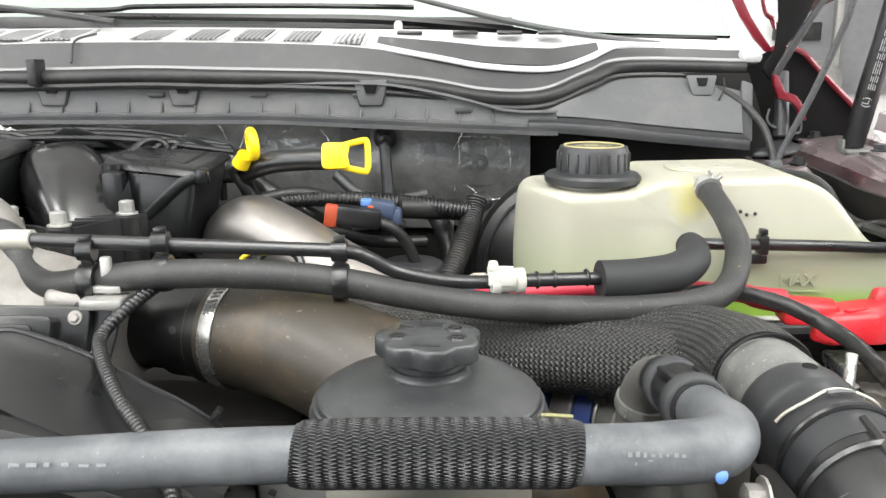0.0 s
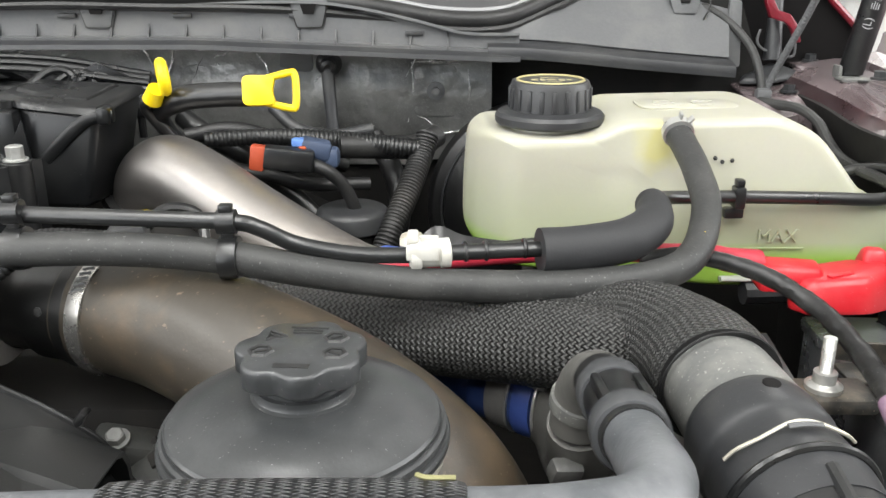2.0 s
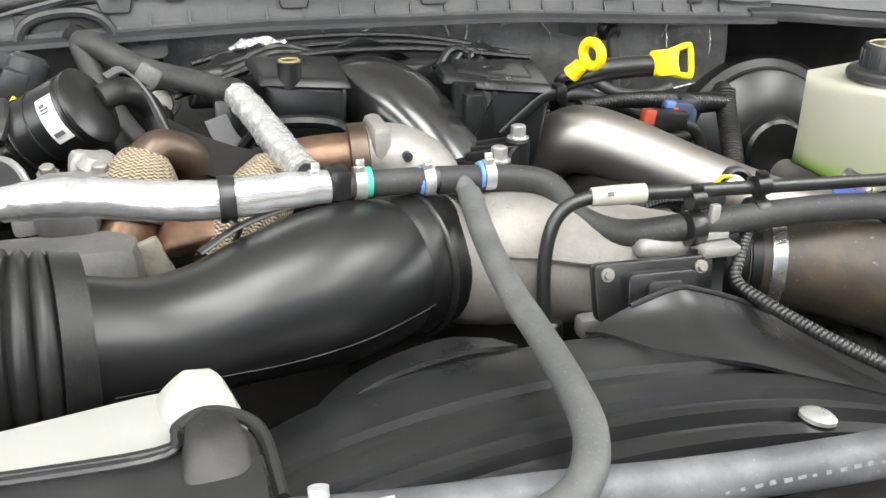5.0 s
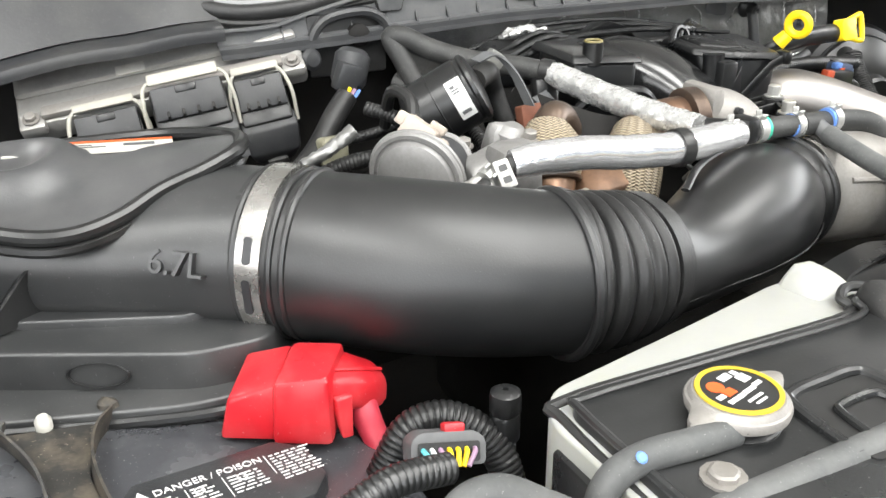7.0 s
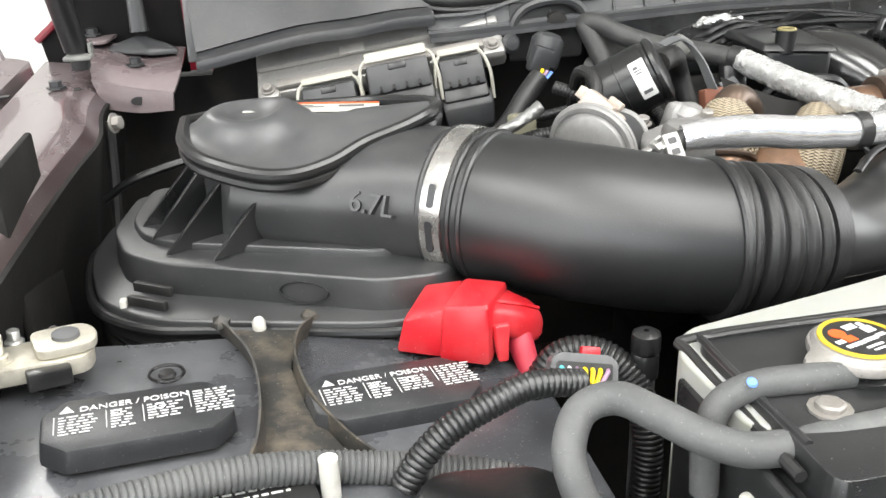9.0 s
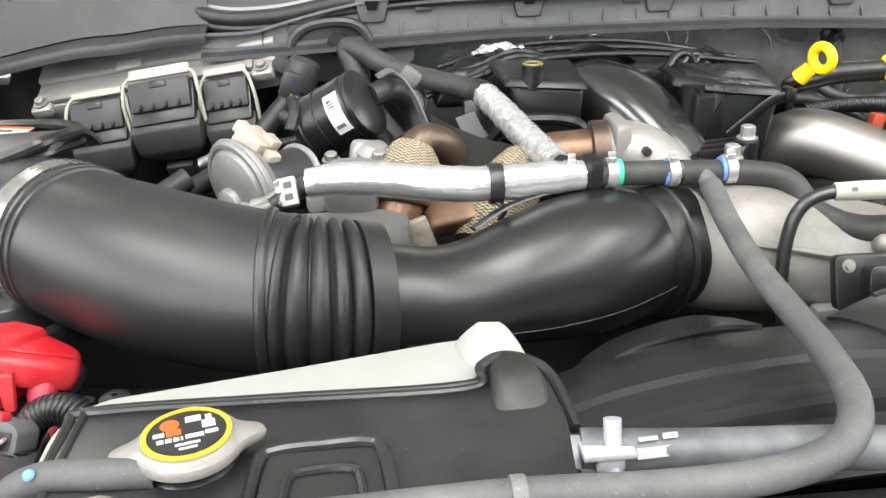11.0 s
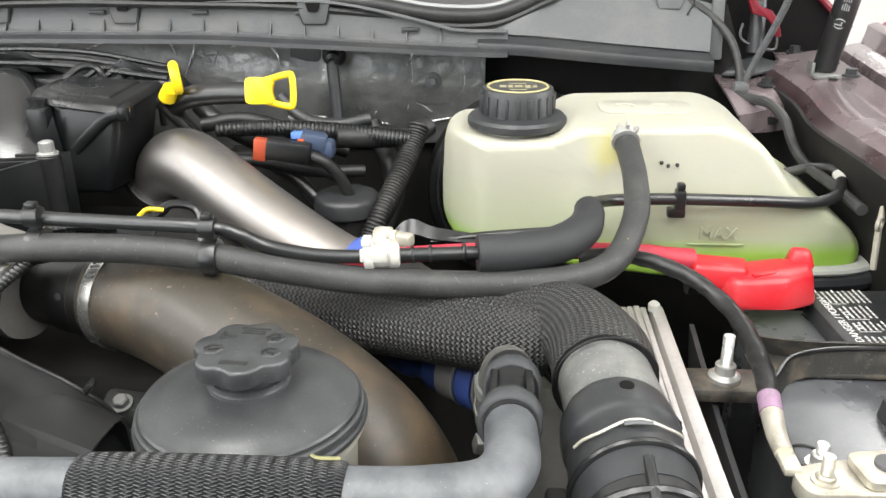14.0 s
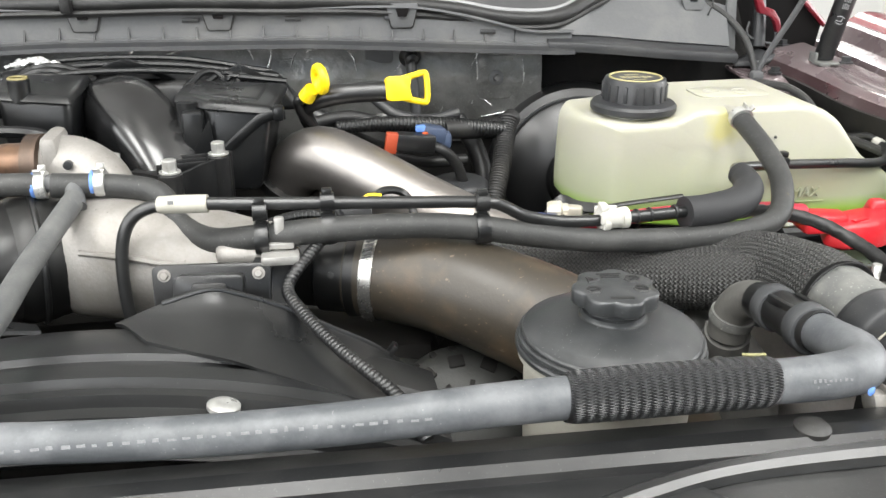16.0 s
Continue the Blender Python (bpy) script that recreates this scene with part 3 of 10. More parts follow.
solid("bay_front_wall", box((MID, 0.27, 1.08), (1.9, 0.02, 0.34), 0.004), BLACK_DULL, "black front wall of the engine bay", "panel", kind="structure")
fw = [[(x, 1.16 + 0.012 * math.sin(9 * x), 0.9 + k / 7 * (0.57 if abs(x - MID) < 0.76 else 0.46)) for x in np.linspace(-1.28, 0.56, 47)] for k in range(8)]
solid("firewall", sheet(fw, 0.006, 0.006, 6), DARK, "dark grimy firewall panel behind the engine", "firewall", kind="structure")

foil_rows = []
for k, z in enumerate(np.linspace(1.27, 1.428, 9)):
    f = k / 8
    foil_rows.append([(x, 1.14 - 0.02 * math.sin(math.pi * f), z + 0.01 * math.sin(5 * x)) for x in np.linspace(-0.62, 0.113, 60)])
foil_blanket = thing("heat_shield", (-0.2, 1.11, 1.27), "crinkled dull silver foil heat blanket on the firewall", "heat shield")
part("foil", sheet(foil_rows, 0.003, 0.0035, 16), FOIL_DULL, foil_blanket)
for x, z, w in ((0.048, 1.357, 0.05),):
    part("embossed_pad", prism(rounded([(-w / 2, -0.03), (w / 2, -0.03), (w / 2, 0.03), (-w / 2, 0.03)], 0.01), 0.002, frame_of((x, 1.121, z), (0, -1, 0.05)), 0.0015), FOIL_DULL, foil_blanket)
    part("washer_nut", lathe([(0.0105, 0), (0.0105, 0.003), (0.005, 0.004), (0.0045, 0.012), (0, 0.013)], frame_of((x, 1.117, z), (0, -1, 0.1)), 20), GREY_PLASTIC, foil_blanket)
for a, b in (((-0.03, 1.31), (0.02, 1.385)), ((0.02, 1.385), (0.028, 1.415)), ((-0.27, 1.36), (-0.255, 1.41)), ((-0.4, 1.392), (-0.37, 1.4)), ((-0.28, 1.385), (-0.3, 1.41)), ((-0.045, 1.30), (-0.01, 1.298)), ((0.03, 1.30), (0.085, 1.31)), ((0.015, 1.32), (0.02, 1.39)), ((0.082, 1.325), (0.085, 1.385)), ((0.02, 1.39), (0.082, 1.387)), ((-0.16, 1.40), (-0.145, 1.37)), ((-0.45, 1.385), (-0.43, 1.405))):
    pa, pb = ((p[0], 1.14 - 0.02 * math.sin(math.pi * (p[1] - 1.27) / 0.158) - 0.003, p[1]) for p in (a, b))
    mid = tuple((p + q) / 2 + d for p, q, d in zip(pa, pb, (0.004, -0.003, 0.002)))
    part("foil_crease", sweep([pa, mid, pb], [0.0006, 0.0013, 0.0005], 6, 5), FOIL, foil_blanket, "bright creased foil edge")
rnd_c = random.Random(11)
for k in range(44):
    cx_, cz_ = rnd_c.uniform(-0.58, 0.095), rnd_c.uniform(1.285, 1.418)
    an_, ln_ = rnd_c.uniform(-1.4, 1.4), rnd_c.uniform(0.006, 0.02)
    cr_ = [(cx_ + s_ * ln_ * math.cos(an_) + rnd_c.uniform(-0.002, 0.002), 0, cz_ + s_ * ln_ * math.sin(an_) + rnd_c.uniform(-0.002, 0.002)) for s_ in (-1, -0.3, 0.35, 1)]
    part("foil_crease", sweep([(x, 1.1385 - 0.02 * math.sin(math.pi * min(1, max(0, (z - 1.27 - 0.01 * math.sin(5 * x)) / 0.158))), z) for x, _, z in cr_], [0.0004, 0.0011, 0.0012, 0.0004], 6, 4), FOIL if k % 3 else FOIL_DULL, foil_blanket)
part("mount_tab", prism(rounded([(-0.02, -0.022), (0.02, -0.022), (0.018, 0.022), (-0.018, 0.022)], 0.008), 0.003, frame_of((-0.114, 1.128, 1.40), (0, -1, 0.1)), 0.001), GREY_PLASTIC, foil_blanket)
part("mount_pin", lathe([(0.004, 0), (0.004, 0.006), (0.002, 0.009), (0, 0.0095)], frame_of((-0.114, 1.126, 1.402), (0, -1, 0.1)), 12), BLACK, foil_blanket)

# cowl apron: ribbed grey strip under the hood seal
cowl = thing("cowl_panel", (MID, 1.1, 1.42), "ribbed grey plastic cowl panel under the windscreen", "cowl panel", kind="structure")


def apron_y(x):
    return 1.068 + 0.11 * max(0, abs(x - MID) - 0.36) ** 2


xs = np.linspace(-0.86, 0.14, 46)


def apron_top(x):
    return 1.462 - 0.034 * min(1, max(0, (abs(x - MID) - 0.27) / 0.17)) ** 1.5


def apron_low(x):
    return 1.421 - 0.014 * min(1, max(0, (abs(x - MID) - 0.15) / 0.33))


part("apron", sheet([[(x, apron_y(x) + dy, apron_low(x) + f * (apron_top(x) - apron_low(x))) for x in xs] for f, dy in ((0, -0.006), (0.05, 0.004), (0.5, 0.006), (0.95, 0.008), (1.0, -0.004))], 0.003), GREY_PLASTIC, cowl)
part("lower_lip", sheet([[(x, apron_y(x) - 0.006 + dy, apron_low(x) + dz) for x in xs] for dz, dy in ((0, 0), (-0.004, -0.009), (-0.009, -0.01))], 0.0025), CHARCOAL, cowl)
for k in range(22):
    x = -0.79 + 0.0405 * k
    part("rib", prism([(0, 0), (0.011, 0), (0, 0.018)], 0.002, Matrix.Translation((x, apron_y(x) + 0.004, apron_low(x) + 0.001)) @ Matrix(((0, 0, 1, 0), (-1, 0, 0, 0), (0, 1, 0, 0), (0, 0, 0, 1))), 0), CHARCOAL, cowl)
for x in (-0.66, -0.475, -0.316, -0.088):
    y = apron_y(x)
    part("clip_gap", prism(rounded([(-0.0225, 0.016), (-0.0145, -0.0155), (0.0145, -0.0155), (0.0225, 0.016)], 0.003), 0.004, frame_of((x, y + 0.004, 1.448), (0, -1, 0)), 0), BLACK_DULL, cowl)
    part("clip_slot", prism(rounded([(-0.021, 0.016), (-0.013, -0.014), (0.013, -0.014), (0.021, 0.016)], 0.003), 0.004, frame_of((x, y + 0.002, 1.448), (0, -1, 0)), 0.001), GREY_PLASTIC, cowl)
    # raised near-black plate painted as the shade inside the clip
    part("clip_hole", prism([(-0.0085, 0.008), (-0.0055, -0.002), (0.0055, -0.002), (0.0085, 0.008)], 0.003, frame_of((x, y - 0.003, 1.45), (0, -1, 0)), 0), SHADE_BLACK, cowl)
for k in range(6):
    x = -0.6 + 0.125 * k
    part("tab", box((x, apron_y(x) + 0.002, apron_top(x) - 0.016), (0.02, 0.006, 0.005), 0.001), CHARCOAL, cowl)


def side_plate(flipit):
    f = flip_side if flipit else (lambda p: p)
    top = [(0.105, 1.096, 1.428), (0.15, 1.103, 1.436), (0.20, 1.135, 1.452), (0.26, 1.16, 1.468), (0.394, 1.172, 1.47)]
    low = [(0.105, 1.094, 1.418), (0.15, 1.09, 1.417), (0.20, 1.09, 1.413), (0.27, 1.10, 1.405), (0.384, 1.115, 1.394)]
    if flipit:
        top = [(x, y + 0.02, z + 0.06) for x, y, z in top]
        low = [(x, y, z + d) for (x, y, z), d in zip(low, (0.016, 0.016, 0.014, 0.015, 0.002))]
    mid_row = [tuple((a + b) / 2 for a, b in zip(p, q)) for p, q in zip(top, low)]
    # west plate coloured darker to offset the side lamp's brightness on it
    part("side_plate", sheet(fine([[f(p) for p in r] for r in (low, mid_row, top)], 6, 4), 0.003), CHARCOAL if flipit else GREY_PLASTIC, cowl)
    fl = [(p[0], p[1] - 0.016, p[2] - 0.001) for p in low]
    fl2 = [(p[0], p[1] - 0.032, p[2] - 0.005) for p in low]
    fl3 = [(p[0], p[1] - 0.033, p[2] - 0.017) for p in low]
    part("flange", sheet(fine([[f(p) for p in r] for r in (low, fl, fl2, fl3)], 6, 3), 0.003), CHARCOAL, cowl)
    part("plug", lathe([(0.007, 0), (0.007, 0.002), (0.005, 0.004), (0, 0.005)], frame_of(f((0.372, 1.143, 1.427)), (0, -0.9, 0.4)), 20), GREY_PLASTIC, cowl)
    part("clip_slot", prism(rounded([(-0.02, 0.014), (-0.013, -0.012), (0.013, -0.012), (0.02, 0.014)], 0.003), 0.004, frame_of(f((0.337, 1.146, 1.453)), (0, -0.9, 0.3)), 0.001), GREY_PLASTIC, cowl)
    part("clip_hole", prism([(-0.0075, 0.01), (-0.005, 0.0), (0.005, 0.0), (0.0075, 0.01)], 0.003, frame_of(f((0.337, 1.1425, 1.454)), (0, -0.9, 0.3)), 0), SHADE_BLACK, cowl)
    part("plate_seam", sweep([f((0.366, 1.146, 1.464)), f((0.366, 1.142, 1.45)), f((0.358, 1.136, 1.436))], 0.0012, 6, 3), BLACK_DULL, cowl)
    part("end_flange", prism(rounded([(-0.004, -0.045), (0.012, -0.045), (0.012, 0.03), (-0.002, 0.035)], 0.003), 0.01, frame_of(f((0.392, 1.15, 1.425)), (0, -1, 0.2)), 0.002), GREY_PLASTIC, cowl)


side_plate(False)
side_plate(True)

seal_half = [(MID, 1.066, 1.469), (-0.264, 1.068, 1.467), (-0.127, 1.074, 1.464), (-0.024, 1.08, 1.455), (0.053, 1.085, 1.442), (0.125, 1.097, 1.442), (0.186, 1.127, 1.463), (0.242, 1.157, 1.478), (0.4, 1.172, 1.476)]
seal_pts = [flip(p) for p in seal_half[:0:-1]] + seal_half
hood_seal = thing("hood_seal", (MID, 1.07, 1.46), "ribbed black rubber weather seal along the cowl edge", "seal")
part("seal_joint", box((-0.49, 1.062, 1.473), (0.012, 0.03, 0.032), 0.003), RUBBER_BLACK, hood_seal)
part("bulb", sweep(seal_pts, 0.0095, 14, 8), RUBBER_BLACK, hood_seal)
part("lip", sweep([(x, y - 0.005, z - 0.011) for x, y, z in seal_pts], 0.0045, 8, 8), RUBBER_BLACK, hood_seal)
part("crown", sweep([(x, y + 0.008, z + 0.009) for x, y, z in seal_pts], 0.0033, 8, 8), SLAT_GREY, hood_seal, "pale crown of the seal")

# cowl top with its air grilles
ctop = thing("cowl_grille", (MID, 1.16, 1.5), "grey plastic cowl top with slotted air grilles, its upper face painted bright", "cowl grille", kind="structure")
half_a = [(MID, 1.088, 1.475), (-0.12, 1.092, 1.472), (0.0, 1.1, 1.462), (0.06, 1.105, 1.452), (0.14, 1.112, 1.452), (0.23, 1.165, 1.484), (0.415, 1.19, 1.482)]
half_b = [(MID, 1.108, 1.509), (-0.12, 1.112, 1.504), (0.0, 1.13, 1.485), (0.06, 1.14, 1.475), (0.145, 1.15, 1.472), (0.235, 1.198, 1.501), (0.415, 1.215, 1.499)]
half_c = [(MID, 1.235, 1.53), (-0.12, 1.232, 1.528), (0.0, 1.222, 1.526), (0.06, 1.224, 1.523), (0.145, 1.226, 1.52), (0.235, 1.24, 1.517), (0.415, 1.25, 1.512)]
full = [[flip(p) for p in h[:0:-1]] + h for h in (half_a, half_b, half_c)]
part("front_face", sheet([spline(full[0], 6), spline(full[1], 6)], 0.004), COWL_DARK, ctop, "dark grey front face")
part("top_face", sheet(fine([full[1], full[2]], 6, 6), 0.004), COWL_SHEEN, ctop)
for x in (-0.68, -0.616, -0.55, -0.49, -0.376, -0.306, -0.2445, -0.1825, -0.122):
    top_z = lambda y: 1.5095 + (y - 1.108) * 0.165 - 0.046 * max(0, x + 0.226)
    g = part("grille", sheet([[(x - 0.018, 1.2, top_z(1.2)), (x + 0.019, 1.2, top_z(1.2))], [(x - 0.019, 1.122, top_z(1.122)), (x + 0.017, 1.122, top_z(1.122))]], 0.002), CHARCOAL, ctop, "dark slotted grille")
    for k in range(6):
        q = x - 0.0155 + k * 0.0063
        part("slat", sweep([(q + 0.001, 1.197, top_z(1.197) + 0.0012), (q - 0.001, 1.155, top_z(1.155) + 0.0012), (q, 1.118, top_z(1.118) + 0.0012)], 0.0019, 6, 3, squash=0.7), SLAT_GREY, g)
    part("rim", sweep([(x - 0.021, 1.122, top_z(1.122)), (x - 0.021, 1.198, top_z(1.198)), (x - 0.018, 1.203, top_z(1.203)), (x + 0.02, 1.203, top_z(1.203)), (x + 0.022, 1.2, top_z(1.2)), (x + 0.0205, 1.122, top_z(1.122))], 0.002, 6, 2), COWL_SHEEN, g)
rec = []
for k in range(15):
    x = -0.085 + 0.021 * k
    i_ = max(n for n in range(5) if half_b[n + 1][0] <= x or n == 0)
    w_ = (x - half_b[i_ + 1][0]) / (half_b[i_ + 2][0] - half_b[i_ + 1][0]) if x > half_b[1][0] else 0
    lo, hi = (Vector(h[i_ + 1]).lerp(Vector(h[i_ + 2]), w_) for h in (half_b, half_c))
    rec.append((lo.lerp(hi, 0.1) + Vector((0, -0.003, 0.003)), lo.lerp(hi, 0.55) + Vector((0, -0.003, 0.003))))
# darker sheet laid over the whitened top to read as a recess
part("recess_face", sheet([[tuple(r[0]) for r in rec], [tuple(r[1]) for r in rec]], 0.002), COWL_DARK, ctop, "darker grey sheet painted as the recessed face")
part("recess_bevel", sweep([(-0.094, 1.165, 1.516), (-0.09, 1.14, 1.511), (-0.08, 1.121, 1.5035), (0.0, 1.127, 1.4885), (0.06, 1.137, 1.4785), (0.14, 1.148, 1.4755), (0.19, 1.17, 1.488), (0.235, 1.195, 1.5045), (0.3, 1.203, 1.505)], [0.002, 0.004, 0.0055, 0.0055, 0.0055, 0.0055, 0.0055, 0.004, 0.002], 10, 6, squash=0.6), COWL_SHEEN, ctop, "raised grey bevel round the recess")
part("panel_joint", sweep([(-0.457, 1.086, 1.484), (-0.457, 1.102, 1.51), (-0.44, 1.13, 1.5195)], 0.0016, 6, 4), LABEL_BLACK, ctop)
for x in (-0.045, 0.03, 0.09, 0.145):
    part("grille", box((x, 1.205, 1.5225), (0.034, 0.016, 0.003), 0.001, pose(0, 0, 0, 12, 0, 0)), LABEL_BLACK, ctop, "small dark slot")
part("washer_nozzle", joined(lathe([(0.006, 0), (0.006, 0.006), (0.004, 0.01), (0, 0.011)], Matrix.Translation((-0.06, 1.2, 1.527)), 16)), WHITE, ctop)
ws = fine([[(-1.15, 1.33, 1.52), (MID, 1.25, 1.535), (0.43, 1.33, 1.52)], [(-1.1, 1.78, 1.93), (MID, 1.70, 1.95), (0.38, 1.78, 1.93)]], 8, 4)
wind = solid("windscreen", sheet(ws, 0.005), GLASS, "clear greenish windscreen glass above the cowl", "windscreen", kind="structure")
wind.visible_shadow = False
frit_rows = [[(x, 1.246 + 0.1 * (x - MID) ** 2 + 0.022 * k, 1.53 + 0.0155 * k) for x in np.linspace(-1.05, 0.1, 24)] for k in (0, 1)]
part("frit_band", sheet(frit_rows, 0.002), COWL_DARK, ctop, "dark band along the foot of the glass")
part("end_cap", box((0.416, 1.2, 1.491), (0.03, 0.03, 0.02), 0.009), COWL_SHEEN, ctop)
wiper = thing("wiper", (0.05, 1.26, 1.54), "black windscreen wiper arm resting above the cowl", "wiper")
part("arm", sweep([(0.3, 1.235, 1.507), (0.224, 1.235, 1.516), (0.113, 1.235, 1.534), (0.002, 1.236, 1.559), (-0.2, 1.27, 1.61)], [0.009, 0.008, 0.007, 0.006, 0.005], 8, 6, squash=0.6), GREY_PLASTIC, wiper)
part("blade", sweep([(0.13, 1.245, 1.522), (0.075, 1.245, 1.528), (-0.078, 1.245, 1.54), (-0.231, 1.245, 1.543), (-0.5, 1.25, 1.546)], [0.004, 0.007, 0.007, 0.006, 0.005], 6, 6), BLACK, wiper)
wiper2 = thing("wiper", (-0.6, 1.26, 1.54), "black windscreen wiper arm resting above the cowl", "wiper")
part("arm", sweep([(-0.44, 1.2, 1.535), (-0.55, 1.215, 1.55), (-0.8, 1.28, 1.58)], [0.009, 0.008, 0.004], 8, 6, squash=0.6), CHARCOAL, wiper2)
part("blade", sweep([(-0.041, 1.262, 1.558), (-0.2, 1.262, 1.56), (-0.424, 1.264, 1.559), (-0.502, 1.266, 1.554), (-0.9, 1.29, 1.555)], 0.004, 6, 6), BLACK, wiper2)

# open hood above the bay
hood = thing("hood", (MID, 1.3, 1.62), "open dark red hood held up over the engine bay", "hood")
hr = [[(MID + sx * (0.9 - 0.06 * f), 1.32 - 0.66 * f, 1.66 + 1.08 * f - 0.03 * abs(sx) ** 3) for sx in np.linspace(-1, 1, 9)] for f in np.linspace(0, 1, 6)]
part("skin", sheet(hr, 0.006), MAROON_SHINY, hood)
# unseen pale reflector under the hood, added to brighten upward faces
part("bounce_panel", sheet([[(x + (MID - x) * 0.06, y - 0.035, z - 0.03) for x, y, z in r] for r in hr], 0.006), ALU_LIGHT, hood, "unseen pale inner panel added to bounce light into the bay")


# ---- fender ledges ----
def fender(side, name):
    f = (lambda p: p) if side > 0 else flip_side
    ob = thing(name, f((0.55, 0.9, 1.2)), "dark maroon painted inner fender with bolted brackets", "fender", kind="structure")
    dx = 0.0 if side > 0 else 0.022
    inner = [(0.485, 0.30, 1.335), (0.475, 0.60, 1.345), (0.463, 0.80, 1.352), (0.455, 0.92, 1.353), (0.468, 1.04, 1.354), (0.455, 1.15, 1.362)]
    inner = [(x + dx, y, z) for x, y, z in inner]
    edge = [(0.505, 0.30, 1.35), (0.5, 0.60, 1.362), (0.494, 0.80, 1.37), (0.492, 0.92, 1.373), (0.5, 1.04, 1.376), (0.495, 1.17, 1.382)]
    edge = [(x + dx, y, z) for x, y, z in edge]
    outer = [(0.585, 0.30, 1.325), (0.58, 0.60, 1.348), (0.572, 0.80, 1.358), (0.567, 0.92, 1.363), (0.562, 1.04, 1.37), (0.55, 1.2, 1.385)]
    outer = [(x + dx, y, z) for x, y, z in outer]
    crest = [tuple(a + 0.3 * (b - a) for a, b in zip(p, q)) for p, q in zip(inner, edge)]
    crest = [(x, y, z + 0.004) for x, y, z in crest]
    part("ledge", sheet(fine([[f(p) for p in r] for r in (inner, crest)], 6, 3), 0.004), MAROON, ob)
    # the lip stays maroon; the top takes the copy with painted-in reflections
    part("ledge_top", sheet(fine([[f(p) for p in r] for r in (crest, edge, outer)], 6, 4), 0.004), SHEEN_DUST_PAINT, ob, "ledge top paled for dust and overhead reflections")
    part("wall", sheet(fine([[f(p) for p in inner], [f((x + 0.03, y, 1.2)) for x, y, z in inner], [f((x + 0.05, y, 0.92)) for x, y, z in inner]], 5, 3), 0.004), DARK, ob, "grimy dark inner wall")
    rail = [[f((x + dx, y, z + dz)) for x, y, z in outer] for dx, dz in ((-0.002, -0.002), (0.004, -0.034), (0.016, -0.034), (0.019, 0.002), (0.045, 0.008), (0.05, 0.03), (0.062, 0.034))]
    # groove coloured near-black in place of real shade
    part("rail", sheet(fine(rail[:3], 6, 2), 0.004), SHADE_BLACK, ob, "groove beside the ledge, painted black as shade")
    part("rail_top", sheet(fine(rail[2:], 6, 2), 0.004), SHEEN_DUST_PAINT, ob)
    skin = [[f((x + dx, y, z + dz)) for x, y, z in outer] for dx, dz in ((0.064, 0.03), (0.1, 0.045), (0.17, 0.02), (0.2, -0.1))]
    part("skin", sheet(fine(skin, 6, 3), 0.004), MAROON_SHINY, ob)
    for y in (0.7, 0.86, 1.02):
        part("bolt", lathe([(0.008, 0), (0.008, 0.002), (0.0055, 0.002), (0.0055, 0.007), (0, 0.008)], Matrix.Translation(f((0.604, y, 1.35 + 0.018 * y)) ), 6), CHARCOAL, ob)
        part("slot", prism(rounded([(-0.009, -0.006), (0.009, -0.006), (0.009, 0.006), (-0.009, 0.006)], 0.002), 0.0015, Matrix.Translation(f((0.598, y + 0.055, 1.3515 + 0.018 * y))), 0), LABEL_BLACK, ob)
    part("drain_hole", lathe([(0.005, 0), (0.005, 0.0012), (0, 0.0013)], Matrix.Translation(f((0.511, 1.048, 1.3775))), 14), LABEL_BLACK, ob)
    return ob, f


